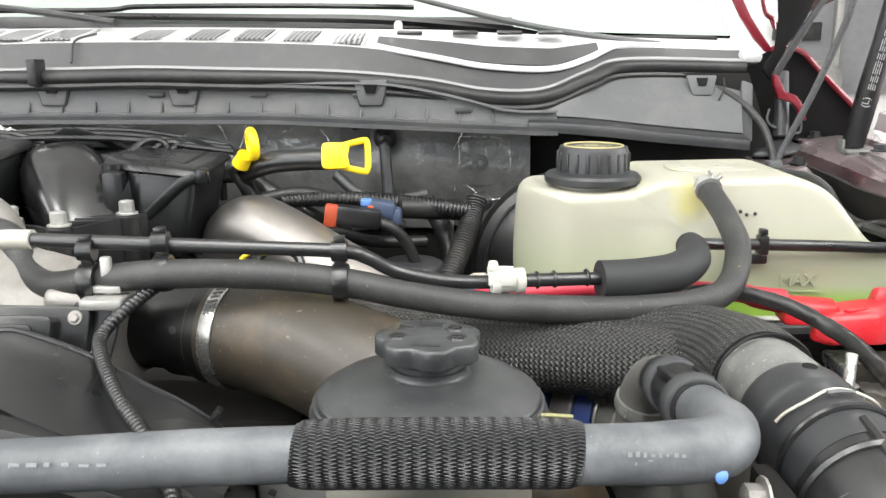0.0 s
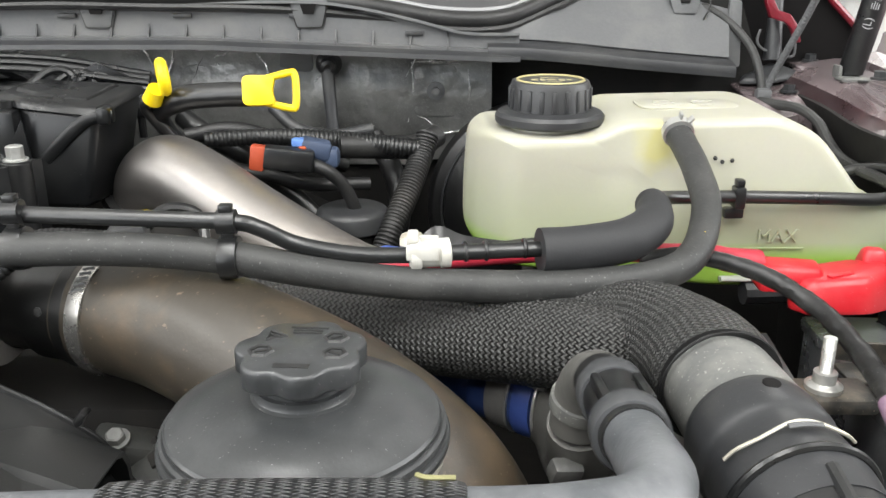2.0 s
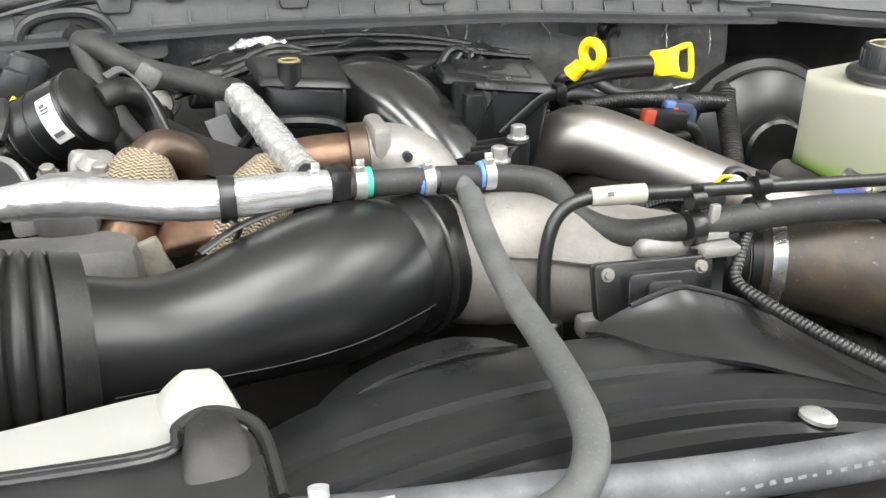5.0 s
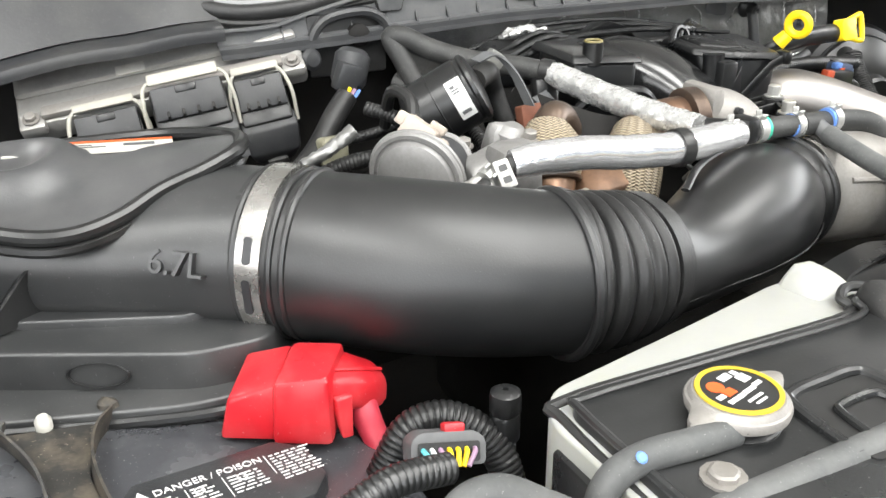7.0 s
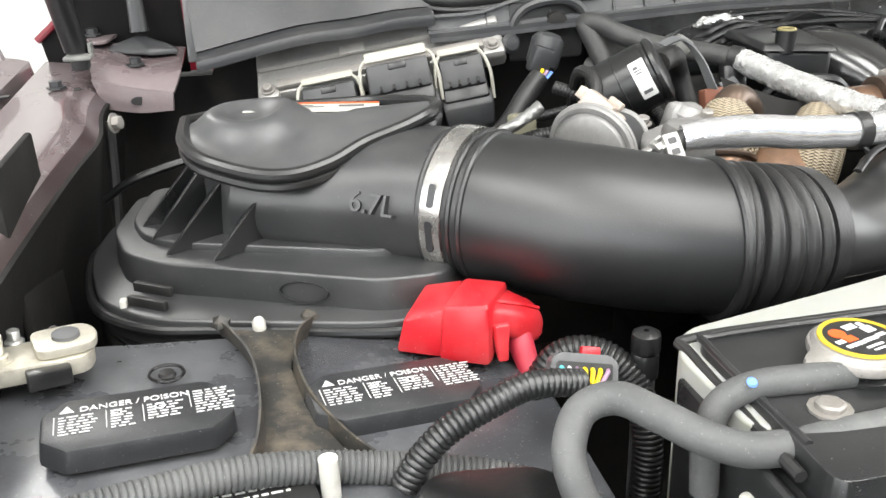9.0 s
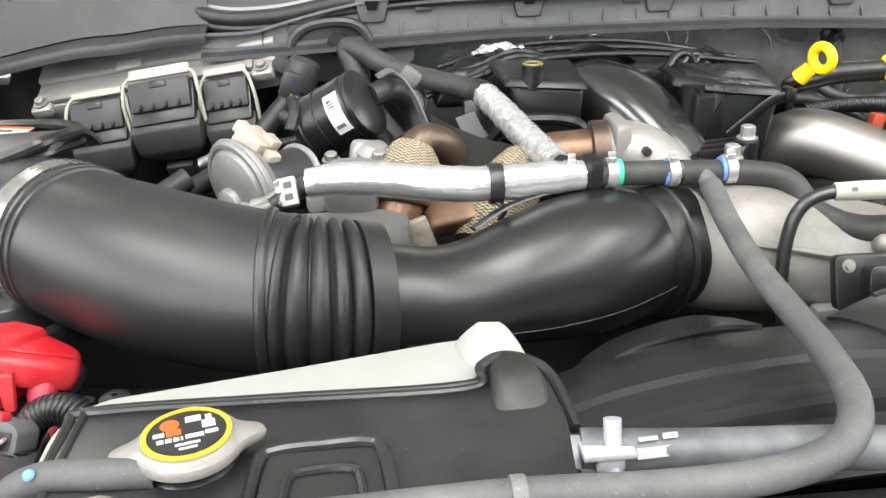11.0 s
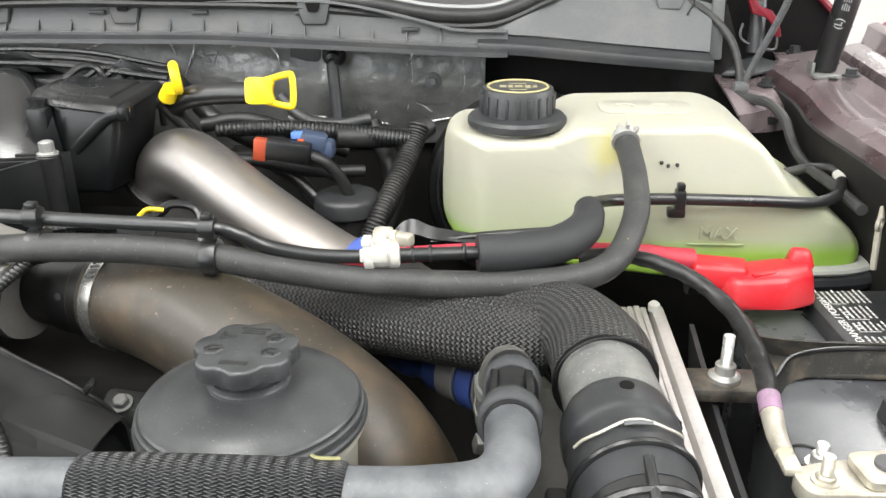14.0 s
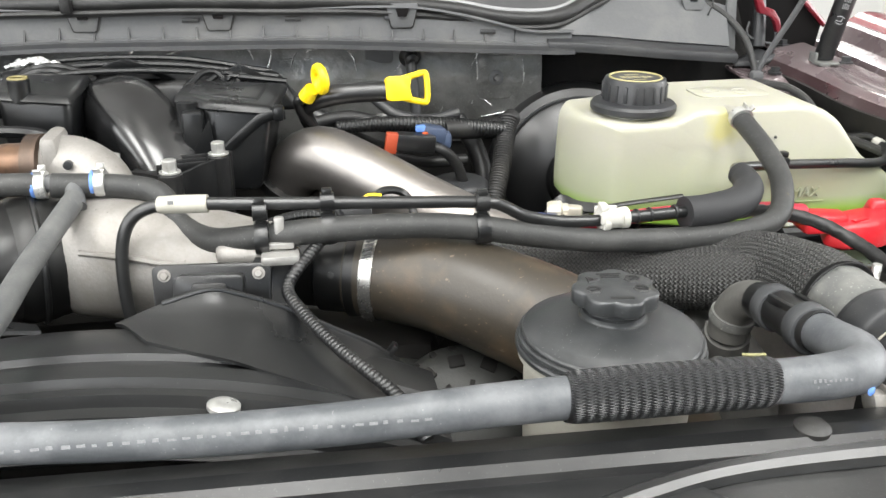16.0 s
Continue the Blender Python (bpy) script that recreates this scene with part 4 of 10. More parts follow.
for side, nm in ((1, "fender_east"), (-1, "fender_west")):
    fen, f = fender(side, nm)
    if side < 0:
        f = lambda p: (2 * (MID - 0.014) - p[0], p[1], p[2] + 0.032 * min(1, max(0, (p[1] - 1.0) / 0.04)) * (1 if p[0] < 0.53 else 0))
    br = part("cowl_bracket", sheet(fine([[f(p) for p in r] for r in ([(0.41, 1.045, 1.335), (0.45, 1.06, 1.34), (0.5, 1.08, 1.35)], [(0.402, 1.075, 1.352), (0.45, 1.095, 1.356), (0.505, 1.11, 1.37)], [(0.40, 1.17, 1.364), (0.45, 1.18, 1.366), (0.51, 1.2, 1.376)])], 4, 4), 0.003), SHEEN_DUST_PAINT, fen)
    part("bracket_drop", sheet(fine([[f(p) for p in r] for r in ([(0.41, 1.045, 1.335), (0.45, 1.06, 1.34), (0.5, 1.08, 1.35)], [(0.412, 1.043, 1.315), (0.45, 1.058, 1.312), (0.49, 1.075, 1.316)])], 4, 3), 0.003), SHEEN_DUST_PAINT, br)
    part("bracket_hole", lathe([(0.009, 0), (0.009, 0.001), (0, 0.0011)], frame_of(f((0.45, 1.0555, 1.326)), (0, -1, 0)) @ Matrix.Diagonal((1, 0.55, 1, 1)), 18), LABEL_BLACK, br)
    part("upper_plate", prism(rounded([(-0.032, -0.04), (0.022, -0.045), (0.032, 0.04), (-0.02, 0.045)], 0.01), 0.004, Matrix.Translation(f((0.51, 1.19, 1.377))), 0.001), SHEEN_DUST_PAINT, br)
    part("hinge_foot", hull([f(p) for p in ((0.405, 1.13, 1.362), (0.42, 1.175, 1.362), (0.48, 1.18, 1.366), (0.49, 1.15, 1.366), (0.44, 1.12, 1.364), (0.407, 1.132, 1.37), (0.422, 1.172, 1.37), (0.478, 1.176, 1.374), (0.486, 1.15, 1.374), (0.44, 1.124, 1.372), (0.442, 1.148, 1.383), (0.456, 1.15, 1.384), (0.45, 1.158, 1.384))], 0.003), CHARCOAL, br, "dusty black hinge foot")
    part("foot_post", sweep([f((0.449, 1.153, 1.388)), f((0.45, 1.16, 1.43)), f((0.452, 1.175, 1.47))], [0.011, 0.009, 0.009], 14, 4), CHARCOAL, br)
    for p in ((0.453, 1.1, 1.358), (0.509, 1.187, 1.382), (0.535, 1.06, 1.378)):
        part("bolt", lathe([(0.0105, 0), (0.0105, 0.0025), (0.007, 0.0025), (0.007, 0.009), (0, 0.01)], Matrix.Translation(f(p)), 6), CHARCOAL, fen)
    if side < 0:
        part("arch_edge", sweep([(-1.235, 0.95, 1.28), (-1.209, 0.95, 1.296), (-1.172, 0.95, 1.308), (-1.132, 0.95, 1.316), (-1.09, 0.955, 1.316)], 0.0045, 8, 6), BLACK, fen, "curved black liner edge")
    part("wall_seam", sweep([f((0.48, 1.02, 1.33)), f((0.485, 1.0, 1.26)), f((0.49, 0.98, 1.2))], 0.006, 8, 4), BLACK_DULL, fen)
    m_p = Matrix(((side, 0, 0, 0 if side > 0 else 2 * (MID - 0.014)), (0, 0, -1, 1.2), (0, 1, 0, 0), (0, 0, 0, 1)))
    at = lambda d: Matrix.Translation((0, d, 0)) @ m_p
    # flat wall coloured as the shade of a deep pocket
    part("pocket_wall", prism([(0.4, 1.486), (0.419, 1.488), (0.438, 1.497), (0.453, 1.503), (0.488, 1.493), (0.504, 1.477), (0.572, 1.413), (0.566, 1.372), (0.499, 1.36), (0.4, 1.36)], 0.004, m_p, 0), SHADE_BLACK, fen, "hinge pocket wall painted black for its deep shade")
    part("pocket_edge", sweep([f(p) for p in ((0.44, 1.19, 1.5), (0.453, 1.19, 1.504), (0.472, 1.19, 1.501), (0.488, 1.19, 1.493), (0.504, 1.19, 1.477), (0.538, 1.19, 1.445), (0.574, 1.19, 1.412))], [0.0035, 0.0035, 0.004, 0.004, 0.004, 0.0045, 0.0045], 8, 4), MAROON_SHINY, fen, "glossy red pocket edge")
    part("hinge_arm", prism([(0.378, 1.575), (0.396, 1.542), (0.417, 1.513), (0.434, 1.496), (0.443, 1.5), (0.43, 1.516), (0.411, 1.542), (0.393, 1.575)], 0.006, at(-0.004), 0.002), MAROON_SHINY, fen, "thin glossy red hinge arm")
    part("hinge_post", prism([(0.435, 1.6), (0.442, 1.541), (0.44, 1.5), (0.425, 1.475), (0.437, 1.46), (0.452, 1.5), (0.478, 1.541), (0.5, 1.6)], 0.006, at(-0.02), 0.001), SHADE_BLACK, fen, "dark hinge post")
    part("hood_corner", prism([(0.47, 1.575), (0.56, 1.6), (0.565, 1.575), (0.515, 1.552), (0.475, 1.545)], 0.004, at(0.06), 0), MAROON, fen, "dark red hood corner")
    part("hinge_link", prism([(0.49, 1.575), (0.498, 1.575), (0.454, 1.498), (0.436, 1.464), (0.428, 1.468), (0.446, 1.503)], 0.006, at(-0.05), 0.0015), CHARCOAL, fen, "grey steel hinge link")
    if side > 0:
        part("hinge_hook", sweep([f(p) for p in ((0.425, 1.2, 1.575), (0.433, 1.2, 1.548), (0.442, 1.2, 1.54), (0.446, 1.2, 1.527))], [0.005, 0.005, 0.006, 0.004], 8, 5, squash=0.6), MAROON_SHINY, fen)
        part("hinge_claw", prism([(0.426, 1.469), (0.432, 1.468), (0.443, 1.447), (0.458, 1.442), (0.469, 1.428), (0.474, 1.41), (0.467, 1.41), (0.461, 1.425), (0.452, 1.433), (0.435, 1.438), (0.428, 1.455)], 0.012, at(-0.055), 0.002), MAROON_SHINY, fen, "glossy red hinge claw")
        part("hinge_spring", sweep([f(p) for p in ((0.43, 1.15, 1.424), (0.428, 1.15, 1.41), (0.438, 1.15, 1.4), (0.468, 1.15, 1.392), (0.474, 1.15, 1.4), (0.47, 1.15, 1.42))], 0.0016, 8, 5), GREY_PLASTIC, fen, "bare wire spring")
    st = thing("hood_strut", f((0.508, 1.08, 1.372)), "black gas strut holding the hood open", "gas strut", "hood struts")
    part("cylinder", sweep([f((0.509, 1.075, 1.385)), f((0.545, 1.0, 1.75))], 0.0135, 16, 1, straight=True), BLACK, st)
    part("rod", sweep([f((0.545, 1.0, 1.75)), f((0.58, 0.93, 2.08))], 0.005, 12, 1, straight=True), ZINC, st)
    part("end_fitting", box(f((0.508, 1.078, 1.376)), (0.02, 0.018, 0.03), 0.004), CHARCOAL, st)
    part("bracket", joined(box(f((0.506, 1.062, 1.378)), (0.03, 0.024, 0.005), 0.002), box(f((0.494, 1.075, 1.385)), (0.004, 0.018, 0.014), 0.0015)), CUFF, st, "bare metal strut bracket")
    if side > 0:
        sd = (Vector((0.545, 1.0, 1.75)) - Vector((0.509, 1.075, 1.385))).normalized()
        sm_ = Vector((-0.45, -0.85, 0)).normalized()
        sm_ = (sm_ - sd * sm_.dot(sd)).normalized()
        SW = Matrix.Translation(Vector((0.509, 1.075, 1.385)) + sd * 0.05 + sm_ * 0.0137) @ Matrix((sd, sm_.cross(sd), sm_)).transposed().to_4x4()
        words("strut_letter", "(L)", 0.0115, SW @ Matrix.Translation((0, -0.004, 0)), WORN_WHITE, st, 0.0004)
        bar_parts("fine_print", SW @ Matrix.Translation((0.022, -0.006, 0)), [(0.009 * k + 0.0005 * (k % 3), 0.0023 * r, 0.0062 + 0.0009 * ((k + r) % 3), 0.001) for k in range(8) for r in range(4)], WORN_WHITE, st)

# plain lower body that carries the bay
body_t = thing("truck_body", (MID, 2.0, 0.0), "plain dark red lower body of the truck on black tyres", "truck")
for sx in (-1, 1):
    part("side_panel", box((MID + sx * 1.02, 1.75, 0.86), (0.03, 3.3, 0.76), 0.012), MAROON_SHINY, body_t)
    for y in (0.75, 3.0):
        ty = part("tyre", lathe([(0.2, -0.12), (0.36, -0.125), (0.385, -0.1), (0.39, 0.0), (0.385, 0.1), (0.36, 0.125), (0.2, 0.12)], frame_of((MID + sx * 0.86, y, 0.39), (1, 0, 0)), 40), RUBBER_BLACK, body_t)
        part("rim", lathe([(0.2, -0.1), (0.205, 0.1), (0.1, 0.11), (0, 0.105)], frame_of((MID + sx * 0.86, y, 0.39), (sx, 0, 0)), 32), ALU, ty)
part("front_panel", box((MID, 0.06, 0.86), (2.0, 0.05, 0.72), 0.02), BLACK_DULL, body_t, "black front panel")
part("cab_floor", box((MID, 2.3, 0.6), (1.98, 2.1, 0.1), 0.02), BLACK_DULL, body_t)
part("rear_panel", box((MID, 3.36, 0.9), (2.02, 0.04, 0.7), 0.01), MAROON_SHINY, body_t)
part("bulkhead", box((MID, 1.30, 1.1), (1.52, 0.04, 0.84), 0.01), DARK, body_t)
for sx in (-1, 1):
    part("bulkhead_side", box((MID + sx * 0.875, 1.30, 1.01), (0.23, 0.04, 0.66), 0.01), DARK, body_t)

# ================= radiator support =================
sup = thing("radiator_support_cover", (-0.3, 0.2, 1.25), "black plastic radiator support cover with moulded ribs", "cover")
def sup_y(x, y):
    f = min(1, max(0, (-0.55 - x) / 0.06))
    return y - 0.085 * f * max(0, (y - 0.05) / 0.33)


SUP = ((0.378, 1.262), (0.376, 1.286), (0.372, 1.289), (0.35, 1.292), (0.346, 1.2985), (0.334, 1.299), (0.329, 1.2935), (0.30, 1.293), (0.27, 1.294), (0.22, 1.292), (0.15, 1.288), (0.06, 1.275), (-0.02, 1.24))
cover = [[(x, sup_y(x, y), z) for x in np.linspace(-1.2, 0.55, 60)] for y, z in SUP]
part("panel", sheet(cover, 0.004, 0.001, 4), BLACK, sup)
part("recess", prism(rounded([(-0.09, -0.02), (0.1, -0.024), (0.07, 0.01), (-0.075, 0.012)], 0.006), 0.004, Matrix.Translation((-0.09, 0.308, 1.292)), 0.001), BLACK_SATIN, sup)
part("trim_rail", sweep([(-0.2, 0.255, 1.292), (-0.1, 0.28, 1.294), (-0.044, 0.3, 1.294), (0.018, 0.314, 1.294), (0.114, 0.318, 1.294), (0.3, 0.322, 1.29)], [0.007, 0.0075, 0.008, 0.008, 0.009, 0.01], 10, 6), BLACK_SATIN, sup)
part("push_pin", lathe([(0.011, 0), (0.011, 0.003), (0.007, 0.006), (0, 0.007)], Matrix.Translation((0.08, 0.342, 1.2975)), 20), BLACK_DULL, sup)

# dark blocks added low in the bay, filling the unseen space with black
eng = thing("engine_filler", (-0.36, 0.85, 0.92), "plain dark blocks added to fill the unseen depth of the bay", "engine")
part("block", box((-0.36, 0.86, 1.06), (0.52, 0.42, 0.3), 0.03), DARK, eng)
part("valve_cover", box((-0.14, 0.95, 1.19), (0.2, 0.3, 0.14), 0.03, pose(0, 0, 0, 0, 25, 0)), DARK, eng)
part("valve_cover", box((-0.62, 0.95, 1.2), (0.2, 0.3, 0.14), 0.03, pose(0, 0, 0, 0, -25, 0)), DARK, eng)
part("front_cover", box((-0.3, 0.66, 1.12), (0.4, 0.1, 0.22), 0.03), DARK, eng)


# ================= clamps, clips, bolts =================
def worm_clamp(parent, c, axis, r, width=0.012, screw=True, angle=0.0, name="hose_clamp"):
    """A perforated steel band with its screw housing."""
    m = frame_of(c, axis) @ Matrix.Rotation(angle, 4, "Z")
    cl = part(name, band(m, r, width, 0.0012), CLAMP, parent, "bright steel worm clamp")
    if screw:
        b = box((0, r + 0.004, 0), (0.016, 0.008, width), 0.002)
        b.transform(m)
        part("screw_housing", b, CLAMP, cl)
    return cl


def spring_clamp(parent, c, axis, r, angle=0.0, material=ZINC, label="spring clamp"):
    m = frame_of(c, axis) @ Matrix.Rotation(angle, 4, "Z")
    cl = part("spring_clamp", band(m, r, 0.008, 0.0014, 28), material, parent, label)
    for s in (-1, 1):
        b = box((s * 0.004, r + 0.0025, s * 0.001), (0.0025, 0.007, 0.006), 0.0008, pose(0, 0, 0, 0, 0, -18 * s))
        b.transform(m)
        part("ear", b, material, cl)
    return cl


def tube_clip(parent, c, axis, r1, up_r=0.0055, gap=0.018):
    """A black clip that holds a thin line above a hose."""
    m = frame_of(c, axis)
    cl = part("tube_clip", band(m, r1, 0.011, 0.0025, 24), BLACK, parent, "black plastic tube clip")
    top = lathe([(up_r, -0.0055), (up_r + 0.002, -0.0055), (up_r + 0.002, 0.0055), (up_r, 0.0055)], Matrix.Translation((0, gap, 0)), 20)
    link = box((0, (r1 + gap - up_r) / 2 + 0.001, 0), (0.006, max(0.004, gap - up_r - r1), 0.008), 0.001)
    knob = box((0, gap + up_r + 0.003, 0), (0.007, 0.005, 0.008), 0.001)
    b = joined(top, link, knob)
    b.transform(m)
    part("clip_head", b, BLACK, cl)
    return cl


def hex_bolt(parent, c, axis=(0, 0, 1), r=0.007, h=0.006, shaft=0.0, material=ZINC, name="bolt", label=""):
    prof = [(r * 1.45, 0), (r * 1.45, 0.0015), (r, 0.0015), (r, h), (r * 0.8, h + 0.001)]
    prof += [(r * 0.55, h + 0.001), (r * 0.55, h + shaft), (0, h + shaft + 0.0005)] if shaft else [(0, h + 0.001)]
    head = part(name, lathe(prof[:5] + [(0, h + 0.001)], frame_of(c, axis), 12, lambda w, q, z: (1.0 if q > r * 1.2 or q < r * 0.6 else 1 - 0.07 * (1 - math.cos(6 * w)) / 2)), material, parent, label)
    if shaft:
        def thread(v, total):
            return 1 + 0.08 * math.sin(v / 0.0014 * 2 * math.pi)
        a = Vector(c) + Vector(axis).normalized() * h
        part("thread", sweep([a, a + Vector(axis).normalized() * shaft], r * 0.6, 12, 2, ribs=(thread, 0.0003)), material, head)
    return head


def corrugated(pitch=0.0036, depth=0.12):
    return (lambda v, total: 1 - depth * (0.5 + 0.5 * math.cos(2 * math.pi * v / pitch)) ** 3, pitch / 7)


# ================= coolant tank =================
tank = thing("coolant_tank", (0.25, 0.9, 1.2), "milky yellowish plastic coolant tank with green coolant at the bottom", "coolant tank")


def tank_front(x, z):
    s_ = min(1, max(0, (x - 0.175) / 0.055))
    s_ = s_ * s_ * (3 - 2 * s_)
    return 0.806 - 0.015 * s_ + 0.018 * max(0, (z - 1.30) / 0.1) * s_ + 0.012 * max(0, (x - 0.40) / 0.07) + 0.07 * max(0, (0.125 - x) / 0.05) ** 2


def tank_back(x):
    return 0.95 - 0.05 * max(0, (0.14 - x) / 0.065) ** 2


def tank_body():
    low = [(0.075, 1.262), (0.075, 1.31), (0.079, 1.367), (0.183, 1.368), (0.203, 1.38), (0.338, 1.383), (0.37, 1.368), (0.405, 1.322), (0.428, 1.312), (0.46, 1.288), (0.475, 1.268), (0.472, 1.246), (0.30, 1.24), (0.12, 1.252)]
    pts = rounded(low, 0.018, 5)
    bm = bmesh.new()
    loops = []
    cx, cz = 0.265, 1.31
    for d in (0.0, 0.25, 0.5, 0.75, 1.0):
        loops.append([bm.verts.new((x, (tank_front(x, z) + 0.012) * (1 - d) + tank_back(x) * d, z)) for x, z in pts])
    n = len(pts)
    front = []
    for s_, dy in [(0.994, 0.0075), (0.982, 0.0035), (0.96, 0.001)] + [(0.94 - 0.04 * k, 0) for k in range(23)]:
        front.append([bm.verts.new((cx + (x - cx) * s_, tank_front(cx + (x - cx) * s_, cz + (z - cz) * s_) + dy, cz + (z - cz) * s_)) for x, z in pts])
    rings = front[::-1] + loops
    for a, b in zip(rings, rings[1:]):
        for k in range(n):
            bm.faces.new((a[k], a[(k + 1) % n], b[(k + 1) % n], b[k]))
    mid_v = bm.verts.new((cx, tank_front(cx, cz), cz))
    for k in range(n):
        bm.faces.new((mid_v, rings[0][(k + 1) % n], rings[0][k]))
    bm.faces.new(rings[-1])
    bmesh.ops.recalc_face_normals(bm, faces=bm.faces)
    return bm


body = part("body", tank_body(), TANK, tank, angle=55)
part("top_pad", prism(rounded([(-0.045, -0.025), (0.045, -0.025), (0.045, 0.025), (-0.045, 0.025)], 0.015), 0.002, Matrix.Translation((0.275, 0.885, 1.3806)), 0.0008), TANK, body)
for x in (0.255, 0.29):
    part("relief_ring", ring_tube(Matrix.Translation((x, 0.885, 1.3828)), 0.01, 0.0005, 20, 6), TANK, body)
part("seam_rim", sweep([(0.29, 0.787, 1.25), (0.40, 0.79, 1.25), (0.465, 0.8, 1.25), (0.484, 0.825, 1.252), (0.487, 0.92, 1.254)], [0.004, 0.007, 0.008, 0.008, 0.008], 10, 6, squash=0.6), TANK_WHITE, tank, "pale moulded seam rim")
part("foot", sweep([(0.31, 0.785, 1.238), (0.46, 0.798, 1.238), (0.486, 0.825, 1.24), (0.488, 0.92, 1.24)], 0.01, 10, 6), CHARCOAL, tank, "dark base rim")
part("max_line", box((0.333, 0.7895, 1.2765), (0.05, 0.001, 0.0012), 0), TANK, tank)
part("neck", lathe([(0.034, 1.36), (0.036, 1.374), (0.033, 1.38), (0, 1.38)], Matrix.Translation((0.149, 0.856, -0.005)), 32), TANK, tank)
cap = part("cap", lathe([(0.046, 1.376), (0.0475, 1.378), (0.0475, 1.383), (0.045, 1.386), (0.035, 1.388), (0.0345, 1.408), (0.033, 1.412), (0.0315, 1.4128), (0.0308, 1.4122), (0, 1.4122)], Matrix.Translation((0.149, 0.856, -0.005)), 48), CHARCOAL, tank, "black screw cap")
for k in range(20):
    w = 2 * math.pi * k / 20
    part("grip", box((0.149 + 0.0345 * math.cos(w), 0.856 + 0.0345 * math.sin(w), 1.393), (0.0035, 0.004, 0.018), 0.001, Matrix.Rotation(w, 4, "Z")), CHARCOAL, cap)
part("yellow_ring", ring_tube(Matrix.Translation((0.149, 0.856, 1.4076)), 0.0285, 0.0012, 36, 6), material("worn_yellow_print", (0.36, 0.32, 0.15), 0.6), cap, "worn yellow printed ring")
mm = Matrix.Translation((0.149, 0.856, 1.4072))
bar_parts("printing", mm, [(-0.017, -0.004, 0.006, 0.009), (-0.009, -0.006, 0.004, 0.012), (-0.003, -0.003, 0.008, 0.003), (-0.003, 0.002, 0.007, 0.003), (0.007, -0.006, 0.005, 0.011), (0.014, -0.004, 0.004, 0.008), (-0.008, 0.012, 0.016, 0.002), (-0.008, -0.014, 0.016, 0.002)], material("worn_tan_print", (0.3, 0.27, 0.16), 0.6), cap)
part("nipple", sweep([(0.2425, 0.84, 1.372), (0.243, 0.80, 1.379), (0.243, 0.788, 1.376)], 0.0062, 12, 4), IVORY, tank)
words("max_mark", "MAX", 0.016, frame_of((0.318, 0.7895, 1.282), (0, -1, 0), (0, 0, 1)) @ Matrix.Rotation(0, 4, "Z"), TANK, tank, 0.0012)
for x, z in ((0.285, 1.349), (0.293, 1.35), (0.279, 1.352)):
    part("speck", lathe([(0.002, 0), (0.001, 0.001), (0, 0.0012)], frame_of((x, 0.797, z), (0, -1, 0.3)), 6), LABEL_BLACK, tank)

# ================= long grey coolant hose with its tee =================
hose = thing("coolant_hose", (0.0, 0.61, 1.31), "long dusty grey rubber coolant hose running to the tank", "hose")
HOSE_R = 0.0105
hp = [(-0.425, 0.671, 1.3655), (-0.365, 0.67, 1.362), (-0.338, 0.662, 1.356), (-0.322, 0.645, 1.336), (-0.294, 0.622, 1.329), (-0.25, 0.602, 1.338), (-0.199, 0.592, 1.345), (-0.13, 0.595, 1.344), (-0.075, 0.598, 1.338), (-0.024, 0.605, 1.326), (0.038, 0.61, 1.316), (0.12, 0.618, 1.311), (0.188, 0.63, 1.312), (0.222, 0.648, 1.32), (0.242, 0.69, 1.34), (0.2465, 0.735, 1.356), (0.2455, 0.77, 1.368), (0.243, 0.793, 1.377)]
part("hose_body", sweep(hp, HOSE_R, 18, 8), RUBBER, hose)
spring_clamp(hose, (0.2435, 0.787, 1.376), (0, 1, 0.4), HOSE_R + 0.0005, 0.3)
part("paint_dot", lathe([(0.003, 0), (0.002, 0.0012), (0, 0.0014)], frame_of((0.232, 0.655, 1.333), (0.3, -0.6, 0.7)), 10), YELLOW, hose)
tee_c = (-0.409, 0.671, 1.367)
tee = part("tee_fitting", joined(sweep([(-0.437, 0.669, 1.368), (-0.382, 0.672, 1.366)], 0.0075, 14, 2), sweep([tee_c, (-0.402, 0.648, 1.353)], 0.0075, 14, 2)), GREY_PLASTIC, hose, "grey plastic tee fitting")
for x in (-0.433, -0.386):
    spring_clamp(hose, (x, 0.67, 1.3665), (1, 0, 0), 0.0103, 0.15, ZINC, "bright clamp with blue paint mark")
    part("paint_mark", band(frame_of((x - 0.006, 0.67, 1.3665), (1, 0, 0)), 0.0104, 0.0028, 0.0004, 20), BLUE_PALE, hose)
for x, z in ((-0.252, 1.339), (-0.199, 1.345), (-0.073, 1.338)):
    tube_clip(hose, (x, 0.596 if x < -0.1 else 0.598, z), (1, 0.0, 0.02), HOSE_R, 0.0055, 0.0225)
clipb = part("mount_bracket", joined(box((-0.238, 0.585, 1.327), (0.03, 0.022, 0.008), 0.002), box((-0.238, 0.592, 1.343), (0.008, 0.006, 0.03), 0.002), box((-0.238, 0.588, 1.335), (0.022, 0.005, 0.005), 0.001)), ALU_LIGHT, hose, "pale clip on the bracket")

